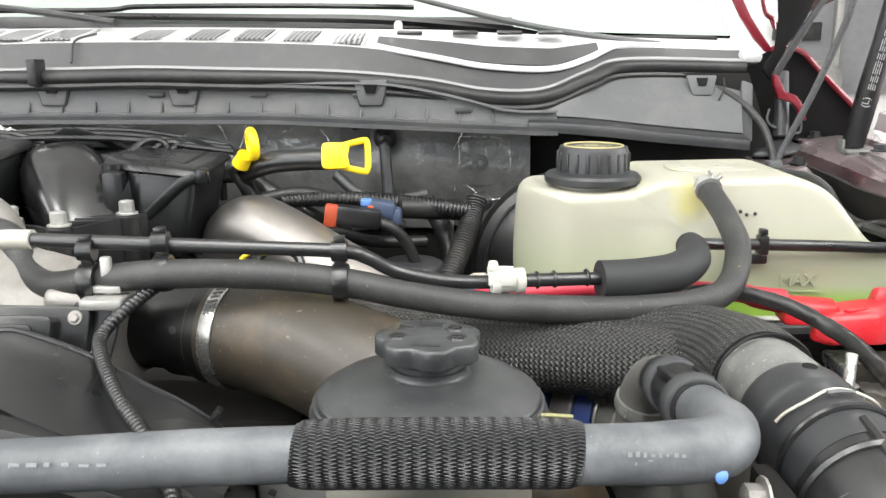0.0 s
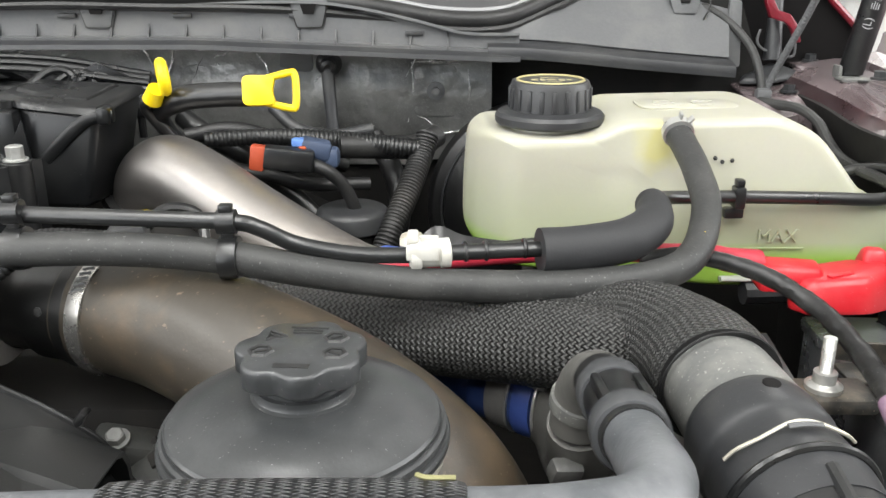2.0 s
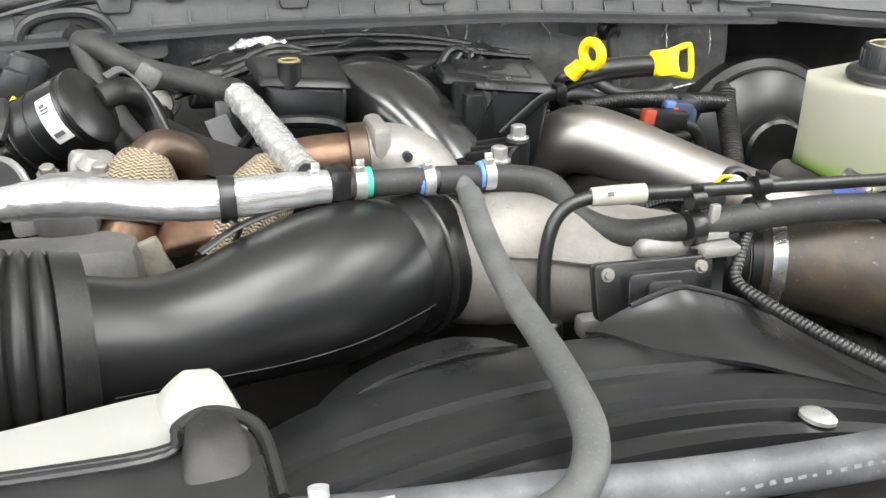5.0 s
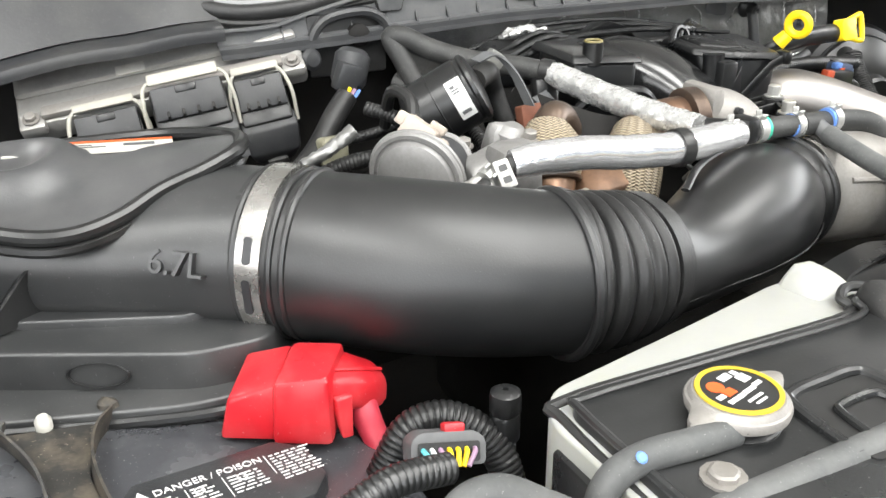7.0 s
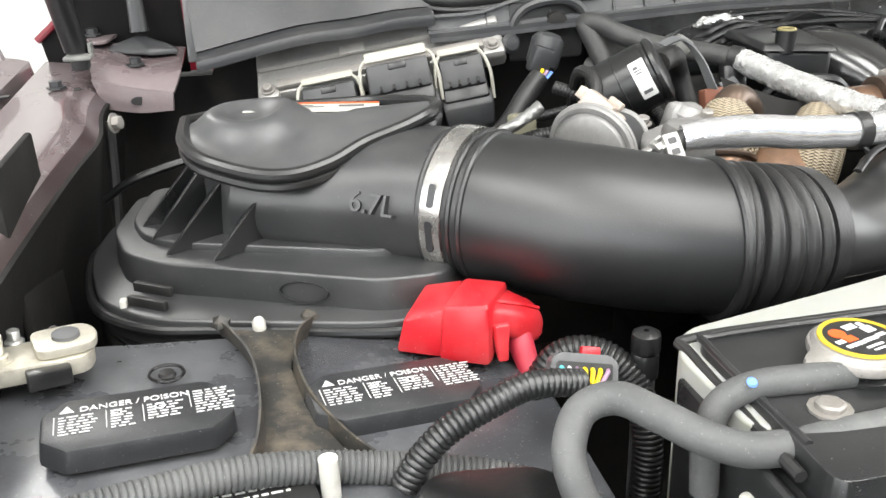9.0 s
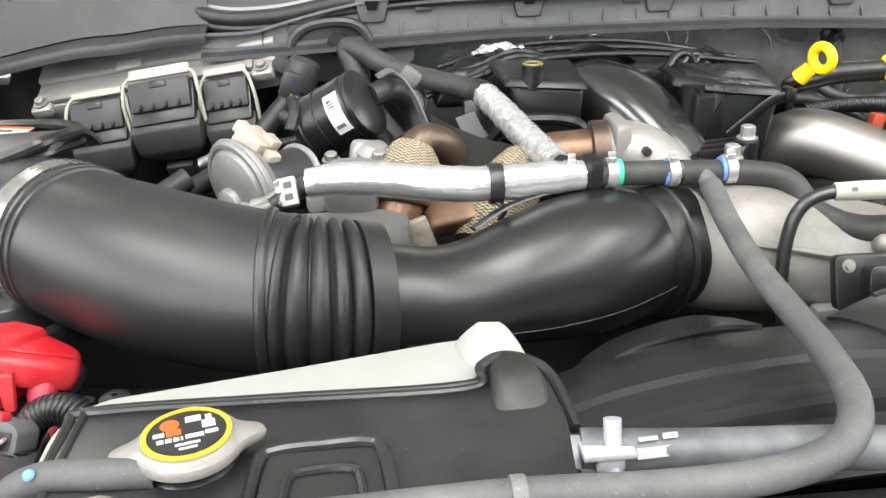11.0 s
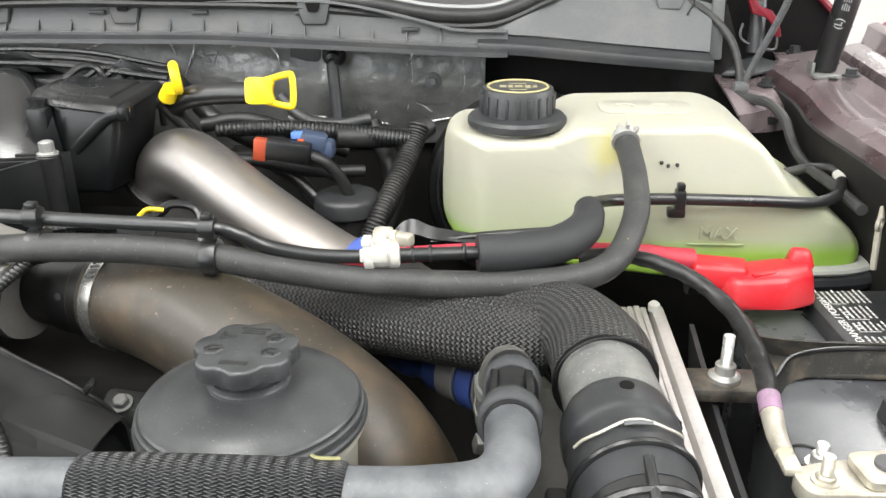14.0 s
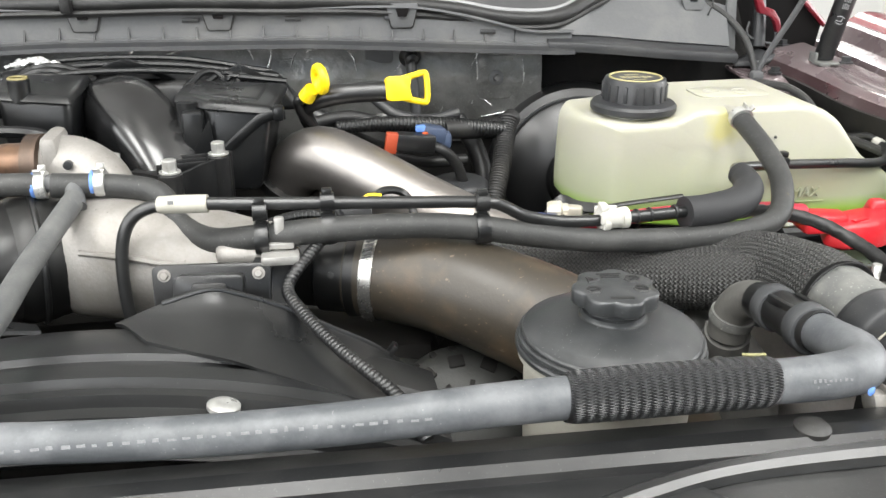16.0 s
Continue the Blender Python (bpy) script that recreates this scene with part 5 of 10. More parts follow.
# branch hose that falls from the tee and runs along the front
drop = thing("branch_hose", (-0.42, 0.45, 1.29), "grey rubber branch hose running forward from the tee", "hose")
dp = [(-0.405, 0.655, 1.358), (-0.412, 0.60, 1.3485), (-0.417, 0.54, 1.341), (-0.418, 0.48, 1.336), (-0.422, 0.43, 1.335), (-0.431, 0.388, 1.335), (-0.45, 0.36, 1.331), (-0.485, 0.347, 1.327), (-0.54, 0.343, 1.326), (-0.62, 0.342, 1.329), (-0.70, 0.34, 1.328), (-0.793, 0.34, 1.325), (-0.844, 0.342, 1.322), (-0.868, 0.349, 1.326), (-0.888, 0.368, 1.332), (-0.902, 0.388, 1.332), (-0.919, 0.392, 1.325), (-0.93, 0.38, 1.312), (-0.93, 0.368, 1.298), (-0.922, 0.36, 1.28)]
part("hose_body", sweep(dp, 0.0088, 18, 8), RUBBER_DUSTY, drop)
part("end_clamp", band(frame_of((-0.615, 0.342, 1.3288), (1, 0, 0)), 0.0092, 0.007, 0.001), CUFF, drop, "pale plastic band")

# ================= thin vent line with white connector and foam sleeve =================
vent = thing("vent_line", (0.05, 0.62, 1.33), "thin black plastic vent line with a white quick connector", "vent line")
vp = [(-0.357, 0.598, 1.25), (-0.363, 0.602, 1.285), (-0.363, 0.606, 1.325), (-0.355, 0.609, 1.352), (-0.337, 0.609, 1.364), (-0.306, 0.602, 1.368), (-0.259, 0.6, 1.367), (-0.151, 0.6, 1.363), (-0.074, 0.6, 1.36), (-0.055, 0.602, 1.355), (-0.035, 0.606, 1.344), (-0.003, 0.61, 1.336), (0.029, 0.615, 1.333), (0.064, 0.62, 1.333), (0.122, 0.63, 1.332)]
part("tube", sweep(vp, 0.0052, 12, 8), BLACK_SATIN, vent)
part("tube_end", sweep([(0.205, 0.705, 1.341), (0.215, 0.73, 1.337), (0.237, 0.757, 1.33), (0.294, 0.776, 1.325), (0.367, 0.782, 1.322), (0.415, 0.789, 1.319), (0.444, 0.812, 1.319), (0.46, 0.85, 1.322), (0.459, 0.87, 1.325), (0.445, 0.895, 1.318), (0.42, 0.91, 1.306)], 0.0055, 12, 8), BLACK_SATIN, vent)
part("foam_sleeve", sweep([(0.118, 0.629, 1.331), (0.145, 0.634, 1.331), (0.178, 0.648, 1.332), (0.198, 0.668, 1.336), (0.205, 0.69, 1.34), (0.2055, 0.703, 1.341)], [0.0148, 0.0148, 0.0148, 0.0142, 0.0125, 0.0115], 24, 8), FOAM, vent, "thick black foam sleeve")
part("lower_end", lathe([(0.008, -0.012), (0.0085, 0.0), (0.007, 0.012), (0.005, 0.014)], frame_of((-0.357, 0.598, 1.262), (0, 0, 1)), 14), BLACK, vent)
axis_w = (0.035, 0.005, 0.001)
wc = part("white_connector", lathe([(0.006, -0.013), (0.0105, -0.012), (0.0105, -0.006), (0.0085, -0.005), (0.0085, 0.006), (0.0095, 0.007), (0.0095, 0.013), (0.006, 0.014)], frame_of((0.047, 0.6175, 1.333), axis_w), 20), WHITE, vent, "white quick connector")
for s in (-1, 1):
    part("latch", box((0.043, 0.6175 + 0.0095 * s, 1.333 + 0.004), (0.02, 0.0035, 0.010), 0.001), WHITE, wc)
part("release_tab", box((0.037, 0.6165, 1.345), (0.007, 0.012, 0.006), 0.0015), WHITE, wc)
for x in (0.07, 0.083, 0.108):
    part("tube_ring", ring_tube(frame_of((x, 0.6205 + (x - 0.064) * 0.17, 1.333), axis_w), 0.0055, 0.0014, 16, 6), BLACK, vent)
tag = part("paper_tag", sweep([(-0.33, 0.6075, 1.3662), (-0.312, 0.6033, 1.3677), (-0.292, 0.6008, 1.3682)], [0.0068, 0.0072, 0.0072], 20, 4), IVORY, vent, "cream paper tag round the line")
bar_parts("tag_print", frame_of((-0.322, 0.5985, 1.3712), (0, -0.85, 0.5)), [(0.0, -0.002, 0.0045, 0.003), (0.011, -0.0015, 0.005, 0.003), (0.022, -0.001, 0.003, 0.003)], GREY_PLASTIC, tag, 0.0002)
tk = part("tank_clip", box((0.294, 0.776, 1.325), (0.009, 0.014, 0.018), 0.002), BLACK, vent, "black clip on the tank")
part("clip_foot", joined(box((0.293, 0.783, 1.31), (0.016, 0.01, 0.009), 0.002), box((0.294, 0.776, 1.337), (0.007, 0.009, 0.006), 0.0015)), BLACK, tk)
part("paper_band", joined(band(frame_of((0.4605, 0.852, 1.322), (0.15, 1, 0.08)), 0.006, 0.016, 0.0006, 20), sheet(fine([[(0.462, 0.852, 1.328), (0.468, 0.856, 1.342), (0.466, 0.862, 1.358)], [(0.463, 0.862, 1.329), (0.469, 0.864, 1.343), (0.467, 0.868, 1.358)]], 4, 2), 0.0006)), WHITE, vent, "white paper band round the line")

# ================= polished steel charge pipe =================
charge = thing("charge_pipe", (-0.12, 0.82, 1.26), "polished steel charge air pipe with a blue coupler", "charge pipe")
part("pipe", sweep([(-0.237, 0.925, 1.28), (-0.224, 0.914, 1.302), (-0.2, 0.896, 1.3145), (-0.165, 0.87, 1.307), (-0.112, 0.832, 1.287), (-0.06, 0.795, 1.2705), (-0.022, 0.77, 1.263), (-0.002, 0.757, 1.263), (0.012, 0.748, 1.265)], [0.031, 0.034, 0.0365, 0.036, 0.0345, 0.0325, 0.0285, 0.0255, 0.025], 40, 8), STEEL_PIPE, charge)
part("weld_seam", sweep([(-0.205, 0.862, 1.328), (-0.165, 0.838, 1.322), (-0.112, 0.801, 1.3025), (-0.06, 0.766, 1.2855)], 0.0007, 6, 6), STEEL_PIPE, charge)
part("collar", lathe([(0.036, -0.006), (0.044, -0.004), (0.044, 0.006), (0.038, 0.008)], frame_of((-0.236, 0.93, 1.279), (0.4, -0.35, 0.8)), 36), BLACK, charge, "black seal collar")
part("coupler", sweep([(0.008, 0.7505, 1.265), (0.018, 0.744, 1.2655), (0.03, 0.736, 1.265)], [0.0268, 0.0272, 0.0268], 28, 6), BLUE, charge, "blue silicone coupler")
part("hose_end", sweep([(0.028, 0.737, 1.265), (0.05, 0.724, 1.258), (0.075, 0.71, 1.248)], [0.026, 0.026, 0.026], 24, 5), RUBBER_BLACK, charge, "dark hose end")
worm_clamp(charge, (0.034, 0.7335, 1.2635), (0.8, -0.55, -0.1), 0.0272, 0.01, False)
part("clamp_nut", joined(lathe([(0.0075, -0.01), (0.009, -0.006), (0.009, 0.004), (0.006, 0.006), (0.006, 0.011), (0, 0.012)], frame_of((0.034, 0.742, 1.298), (1, -0.3, 0.1)), 8), box((0.05, 0.738, 1.2965), (0.018, 0.012, 0.012), 0.003, pose(0, 0, 0, 0, 0, -20))), LEAD, charge, "brass-coloured clamp screw")

# ================= brown intake boot with its black neck =================
boot = thing("intake_boot", (-0.08, 0.58, 1.22), "large brown silicone intake boot with a steel clamp", "intake boot")
part("boot_body", sweep([(-0.178, 0.637, 1.289), (-0.15, 0.626, 1.289), (-0.11, 0.609, 1.286), (-0.06, 0.585, 1.275), (0.0, 0.557, 1.252), (0.05, 0.532, 1.215), (0.075, 0.517, 1.16), (0.08, 0.51, 1.1)], [0.0395, 0.0408, 0.0425, 0.0455, 0.048, 0.05, 0.05, 0.05], 40, 8), BOOT_BROWN, boot)
BC, BA = Vector((-0.1575, 0.629, 1.289)), Vector((1, -0.4, -0.01))
bcl = worm_clamp(boot, BC, BA, 0.0415, 0.011, False)
for k in range(11):
    w = radians(-2 + 5.2 * k)
    b = box((0, 0, 0), (0.0016, 0.0012, 0.0075), 0)
    b.transform(frame_of(BC, BA) @ Matrix.Rotation(w, 4, "Z") @ Matrix.Translation((0, 0.0428, 0)) @ Matrix.Rotation(0.35, 4, "Y"))
    part("worm_slot", b, GREY_PLASTIC, bcl)
part("clamp_screw", joined(box((-0.143, 0.628, 1.333), (0.02, 0.014, 0.008), 0.0025), lathe([(0.0045, 0), (0.0045, 0.008), (0, 0.009)], frame_of((-0.132, 0.624, 1.333), (1, -0.4, 0)), 10)), LEAD, boot)
neck = part("neck", lathe([(0.034, -0.085), (0.038, -0.078), (0.038, -0.064), (0.0345, -0.061), (0.0345, -0.034), (0.0378, -0.032), (0.0378, -0.008), (0.0405, -0.006), (0.0405, 0.002), (0.039, 0.004)], frame_of((-0.172, 0.635, 1.289), (1, -0.34, 0)), 40), NECK_BLACK, boot, "black ribbed neck")
part("neck_pin", lathe([(0.003, 0), (0.003, 0.003), (0, 0.0035)], frame_of((-0.199, 0.608, 1.298), (-0.15, -1, 0.3)), 10), BLACK_DULL, neck)

# ================= power steering reservoir =================
ps = thing("power_steering_reservoir", (-0.008, 0.458, 1.16), "cream fluid reservoir with a ribbed black lid and knob", "reservoir")
PSM = Matrix.Translation((-0.008, 0.456, 0)) @ Matrix.Diagonal((0.975, 0.975, 1, 1))
part("bowl", lathe([(0.05, 1.15), (0.059, 1.2), (0.062, 1.292), (0.0665, 1.294), (0.0665, 1.299), (0, 1.299)], PSM, 56), IVORY, ps)
lid = part("lid", lathe([(0.0665, 1.2995), (0.0685, 1.3005), (0.0688, 1.3035), (0.068, 1.305), (0.0662, 1.3052), (0.0662, 1.3062), (0.0672, 1.307), (0.067, 1.309), (0.0655, 1.3098), (0.064, 1.3096), (0.064, 1.3105), (0.0645, 1.312), (0.0635, 1.3135), (0.0605, 1.3145), (0.056, 1.318), (0.045, 1.322), (0.034, 1.3235), (0.0245, 1.324), (0.023, 1.3248), (0.0222, 1.3265), (0.0222, 1.3285), (0.0205, 1.3292), (0.0205, 1.337), (0, 1.337)], PSM, 64), LID_DUSTY, ps, "dusty black domed lid", 25)


def lobed(w, r, z):
    return 1 - (0.13 * (0.5 + 0.5 * math.cos(7 * w + 0.6)) ** 1.5 if r > 0.022 and z > 1.333 else 0)


knob = part("knob", lathe([(0.0205, 1.333), (0.0205, 1.3338), (0.0292, 1.3345), (0.0308, 1.336), (0.0308, 1.3445), (0.0303, 1.3458), (0.0292, 1.3464), (0.0, 1.3464)], PSM, 140, lobed), LID_DUSTY, ps, "seven-lobed black knob", 50)
pm = PSM @ Matrix.Translation((0, 0, 1.3464)) @ Matrix.Rotation(radians(-4), 4, "Z")
bar_parts("printing", pm, [(-0.008, -0.0215, 0.016, 0.0035), (-0.009, 0.0195, 0.018, 0.0014), (-0.007, 0.0165, 0.014, 0.0012), (-0.007, 0.0138, 0.014, 0.0012)], LABEL_BLACK, knob)
for a in (35, 145, 200, 340):
    c = pm @ Matrix.Rotation(radians(a), 4, "Z") @ Matrix.Translation((0.018, 0, 0)) @ Matrix.Rotation(radians(-a), 4, "Z")
    part("symbol", ring_tube(c, 0.0053, 0.0011, 6 if a != 145 else 3, 5), LABEL_BLACK, knob)
    part("symbol_bar", box((0, 0, 0), (0.006, 0.0013, 0.0012), 0, c @ Matrix.Rotation(radians(a), 4, "Z")), LABEL_BLACK, knob)

# ================= big grey coolant hose across the front =================
rad = thing("radiator_hose", (0.0, 0.37, 1.3), "thick dusty grey coolant hose with a braided black sleeve", "hose")
rp = [(-0.575, 0.387, 1.318), (-0.526, 0.38, 1.318), (-0.45, 0.373, 1.318), (-0.386, 0.37, 1.314), (-0.296, 0.366, 1.312), (-0.202, 0.365, 1.313), (-0.102, 0.365, 1.318), (0.0, 0.365, 1.320), (0.075, 0.365, 1.319), (0.11, 0.3675, 1.319), (0.131, 0.376, 1.318), (0.141, 0.396, 1.316), (0.142, 0.42, 1.311), (0.1415, 0.448, 1.306)]
part("hose_body", sweep(rp, [0.0115] * 4 + [0.012, 0.0125, 0.013, 0.0135, 0.014] + [0.0148] * 5, 24, 10), HOSE_GREY, rad)
part("braided_sleeve", sweep([(-0.068, 0.3652, 1.3192), (-0.062, 0.365, 1.319), (-0.03, 0.365, 1.3195), (0.02, 0.365, 1.3198), (0.055, 0.365, 1.3196), (0.0625, 0.365, 1.319)], [0.014, 0.0158, 0.0163, 0.0163, 0.016, 0.0145], 28, 8, woven_uv=True), BRAID, rad, "black braided sleeve")
part("yellow_thread", sweep([(0.046, 0.374, 1.3345), (0.05, 0.37, 1.336), (0.06, 0.372, 1.3345)], 0.001, 6, 5), material("frayed_yellow_thread", (0.22, 0.21, 0.1), 0.8), rad)
part("paint_dot", lathe([(0.0035, 0), (0.002, 0.001), (0, 0.0012)], frame_of((0.126, 0.357, 1.312), (0.3, -0.9, 0.1)), 12), BLUE_PALE, rad)
WORN = material("worn_hose_print", (0.17, 0.173, 0.178), 0.7, vary=0.4, grain=700)
rnd_p = random.Random(5)
for x0, n_, w_ in ((0.082, 8, 0.0034), (-0.38, 30, 0.0078), (-0.5, 4, 0.004)):
    mb = frame_of((x0, 0.3515 if x0 > -0.4 else 0.3645, 1.3195 if x0 < -0.25 else 1.324), (0, -1, 0.45))
    bar_parts("worn_print", mb, [(k * w_, 0.0004 * rnd_p.random(), w_ * rnd_p.uniform(0.25, 0.6), rnd_p.uniform(0.0012, 0.0024)) for k in range(n_)], WORN, rad, 0.0002)
qc = part("quick_connector", sweep([(0.1415, 0.44, 1.3075), (0.1415, 0.456, 1.304), (0.142, 0.472, 1.301), (0.143, 0.49, 1.2985), (0.1435, 0.508, 1.296), (0.142, 0.526, 1.292)], [0.0155, 0.0165, 0.0158, 0.016, 0.0168, 0.0155], 28, 6), BLACK, rad, "black quick connector")
for p, q, h in (((0.1415, 0.453, 1.3045), 0.0188, 0.008), ((0.1432, 0.503, 1.2965), 0.0184, 0.008)):
    part("collar", lathe([(q - 0.004, -h), (q - 0.001, -h + 0.0005), (q, -h + 0.002), (q, h - 0.002), (q - 0.001, h - 0.0005), (q - 0.004, h)], frame_of(p, (0.05, 1, -0.15)), 32), QC_GREY, qc, "dark grey collar")
for s in (-1, 1):
    part("retainer", box((0.1425 + 0.0105 * s, 0.478, 1.3125), (0.005, 0.034, 0.007), 0.0015, pose(0, 0, 0, -9, 0, 0)), BLACK, qc)
part("nipple_hose", sweep([(0.1425, 0.515, 1.2945), (0.142, 0.532, 1.29), (0.14, 0.546, 1.281), (0.1375, 0.554, 1.267), (0.136, 0.557, 1.245)], [0.015, 0.0158, 0.0168, 0.017, 0.017], 28, 8), CAST_DULL, rad, "dull grey hose end")
spring_clamp(rad, (0.1372, 0.5545, 1.263), (-0.1, 0.25, -1), 0.0175, 2.2, CUFF, "dull spring clamp")
tp = part("plastic_tee", joined(sweep([(-0.585, 0.388, 1.314), (-0.555, 0.385, 1.314)], 0.011, 16, 2), sweep([(-0.5615, 0.366, 1.3), (-0.561, 0.373, 1.313), (-0.5605, 0.379, 1.325), (-0.56, 0.384, 1.338)], 0.0046, 14, 4), box((-0.564, 0.3765, 1.3245), (0.027, 0.014, 0.004), 0.0012), box((-0.563, 0.3765, 1.319), (0.015, 0.012, 0.009), 0.002)), PALE_CLEAR, rad, "translucent white plastic tee")
part("printed_label", bars(frame_of((-0.5505, 0.3722, 1.3255), (0.05, -0.8, 0.6)), [(0, -0.004, 0.0245, 0.0055), (0.002, 0.0045, 0.01, 0.0022), (0.0145, 0.0045, 0.008, 0.003)], 0.0006), WORN_WHITE, rad, "worn pale printed label")

# bolt and bracket under the elbow
brk = thing("hose_bracket", (0.165, 0.37, 1.2), "dark bolted bracket below the hose elbow", "bracket")
part("plate", box((0.166, 0.39, 1.24), (0.012, 0.05, 0.1), 0.003), DARK, brk)
hex_bolt(brk, (0.158, 0.385, 1.285), (-1, 0, 0), 0.008, 0.01, 0.0, ALU)

# ================= wrapped intercooler pipe with black elbow =================
ic = thing("intercooler_pipe", (0.1, 0.58, 1.25), "intercooler pipe wrapped in black woven heat sleeve", "intercooler pipe")


def wrinkle(bm, amount, scale):
    bm.normal_update()
    for v in bm.verts:
        v.co += v.normal * amount * (noise.noise(v.co * scale) + 0.5 * noise.noise(v.co * scale * 2.3))
    return bm


part("sleeve", wrinkle(sweep([(-0.12, 0.69, 1.262), (-0.06, 0.674, 1.266), (0.0, 0.656, 1.269), (0.06, 0.636, 1.272), (0.11, 0.616, 1.275), (0.15, 0.6, 1.278), (0.175, 0.594, 1.28)], [0.032, 0.033, 0.033, 0.033, 0.0325, 0.031, 0.028], 48, 14, squash=0.92, woven_uv=True), 0.0012, 24), WRAP, ic, "black woven sleeve", 60)
part("sleeve_bend", wrinkle(sweep([(0.135, 0.618, 1.28), (0.162, 0.617, 1.2835), (0.184, 0.603, 1.2865), (0.197, 0.574, 1.2905), (0.202, 0.543, 1.294), (0.202, 0.511, 1.2955)], [0.025, 0.03, 0.0318, 0.0325, 0.0335, 0.0335], 48, 14, woven_uv=True), 0.0009, 24), WRAP, ic, "black woven sleeve end", 60)
part("sleeve_flap", sheet(fine([[(0.234, 0.55, 1.288), (0.238, 0.525, 1.279), (0.247, 0.492, 1.281)], [(0.238, 0.545, 1.272), (0.245, 0.522, 1.268), (0.249, 0.494, 1.274)]], 5, 4), 0.002), WRAP, ic)
part("sleeve_hem", wrinkle(ring_tube(frame_of((0.202, 0.511, 1.2955), (0.12, -1, -0.06)), 0.0332, 0.0009, 64, 8), 0.0006, 90), WRAP, ic)
part("cuff", sweep([(0.2015, 0.52, 1.2955), (0.204, 0.49, 1.2945), (0.207, 0.458, 1.2925)], [0.0298, 0.0302, 0.031], 40, 6), CUFF, ic, "mottled grey cuff")
cp = part("coupling", sweep([(0.2035, 0.474, 1.2935), (0.204, 0.467, 1.293), (0.2045, 0.456, 1.2925), (0.205, 0.447, 1.292), (0.2055, 0.439, 1.2915), (0.2065, 0.415, 1.29), (0.2085, 0.395, 1.287)], [0.0305, 0.0332, 0.0342, 0.0342, 0.0325, 0.0338, 0.0325], 48, 6), CHARCOAL, ic, "black coupling")
# flat near-black disc painted as the shade in a hole
part("coupling_hole", lathe([(0.0042, 0), (0.0042, 0.0008), (0, 0.0009)], frame_of((0.206, 0.458, 1.3262), (0, -0.1, 1)), 16), SHADE_BLACK, cp)
for yy, zz, rr in ((0.4125, 1.2899, 0.0352),):
    part("ridge", ring_tube(frame_of((0.205 + (0.442 - yy) * 0.06, yy, zz), (0.12, -1, -0.1)), rr - 0.001, 0.0022, 48, 8), BLACK, cp)
ccm = frame_of((0.2055, 0.4265, 1.2913), (0.12, -1, -0.1))
part("wire_clip", sweep([ccm @ Vector((0.0354 * math.cos(w), 0.0354 * math.sin(w), 0.0016 * math.cos(6 * w))) for w in np.linspace(radians(40), radians(150), 12)], 0.0009, 8, 4), LEAD, cp, "dull flat retaining clip")
part("clip_plate", sweep([ccm @ Vector((0.0357 * math.cos(w), 0.0357 * math.sin(w), 0.001)) for w in np.linspace(radians(75), radians(100), 5)], 0.0017, 8, 4, squash=0.5), GREY_PLASTIC, cp)
eb = part("elbow", sweep([(0.208, 0.4, 1.2875), (0.2095, 0.37, 1.28), (0.2115, 0.345, 1.265), (0.2135, 0.325, 1.237), (0.214, 0.315, 1.2)], [0.0325, 0.0325, 0.033, 0.034, 0.034], 40, 8), BLACK_SATIN, ic, "black ribbed elbow")
part("spine", sweep([(0.2095, 0.4, 1.3205), (0.21, 0.375, 1.3145), (0.212, 0.348, 1.2975), (0.214, 0.325, 1.274)], 0.0032, 8, 6), BLACK_SATIN, eb)
for k in range(5):
    f = k / 4
    c = (0.2085 + 0.004 * f, 0.388 - 0.055 * f, 1.2855 - 0.03 * f)
    part("rib", ring_tube(frame_of(c, (0.1, -1, -0.25 - 0.7 * f)), 0.0328, 0.0024, 40, 6), BLACK_SATIN, eb)

# second blue coupler under the sleeve
bc = thing("lower_coupler", (0.10, 0.63, 1.2), "blue silicone coupler with steel clamps under the sleeve", "coupler")
part("coupler_body", sweep([(0.048, 0.69, 1.214), (0.063, 0.682, 1.216), (0.075, 0.674, 1.217), (0.085, 0.668, 1.218), (0.095, 0.661, 1.218), (0.133, 0.637, 1.217)], [0.018, 0.022, 0.0195, 0.0245, 0.026, 0.026], 28, 6), BLUE_DARK, bc)
part("bright_band", band(frame_of((0.1055, 0.6545, 1.218), (0.84, -0.54, 0)), 0.0268, 0.0165, 0.001, 36), ALU_LIGHT, bc, "bright steel band")
part("blue_band", band(frame_of((0.122, 0.644, 1.2175), (0.84, -0.54, 0)), 0.0272, 0.0135, 0.0016, 36), BLUE, bc, "bright blue silicone band")
for x_, y_ in ((0.113, 0.651), (0.1305, 0.639)):
    part("strap", band(frame_of((x_, y_, 1.2175), (0.84, -0.54, 0)), 0.0286, 0.002, 0.0008, 36), ZINC, bc, "thin steel strap")
part("strap_buckle", box((0.119, 0.623, 1.237), (0.014, 0.006, 0.005), 0.0012, pose(0, 0, 0, 40, 0, -33)), ZINC, bc)
part("outlet_housing", sweep([(0.129, 0.64, 1.216), (0.134, 0.637, 1.215), (0.144, 0.63, 1.208), (0.154, 0.62, 1.196), (0.163, 0.596, 1.187), (0.168, 0.576, 1.165), (0.169, 0.57, 1.14)], [0.0285, 0.0295, 0.031, 0.035, 0.0365, 0.035, 0.031], 36, 6), CAST_DULL, bc, "dull grey cast outlet housing")
part("outlet_neck", sweep([(0.15, 0.595, 1.2), (0.141, 0.57, 1.225), (0.137, 0.558, 1.247)], [0.027, 0.022, 0.0195], 28, 5), CAST_DULL, bc)
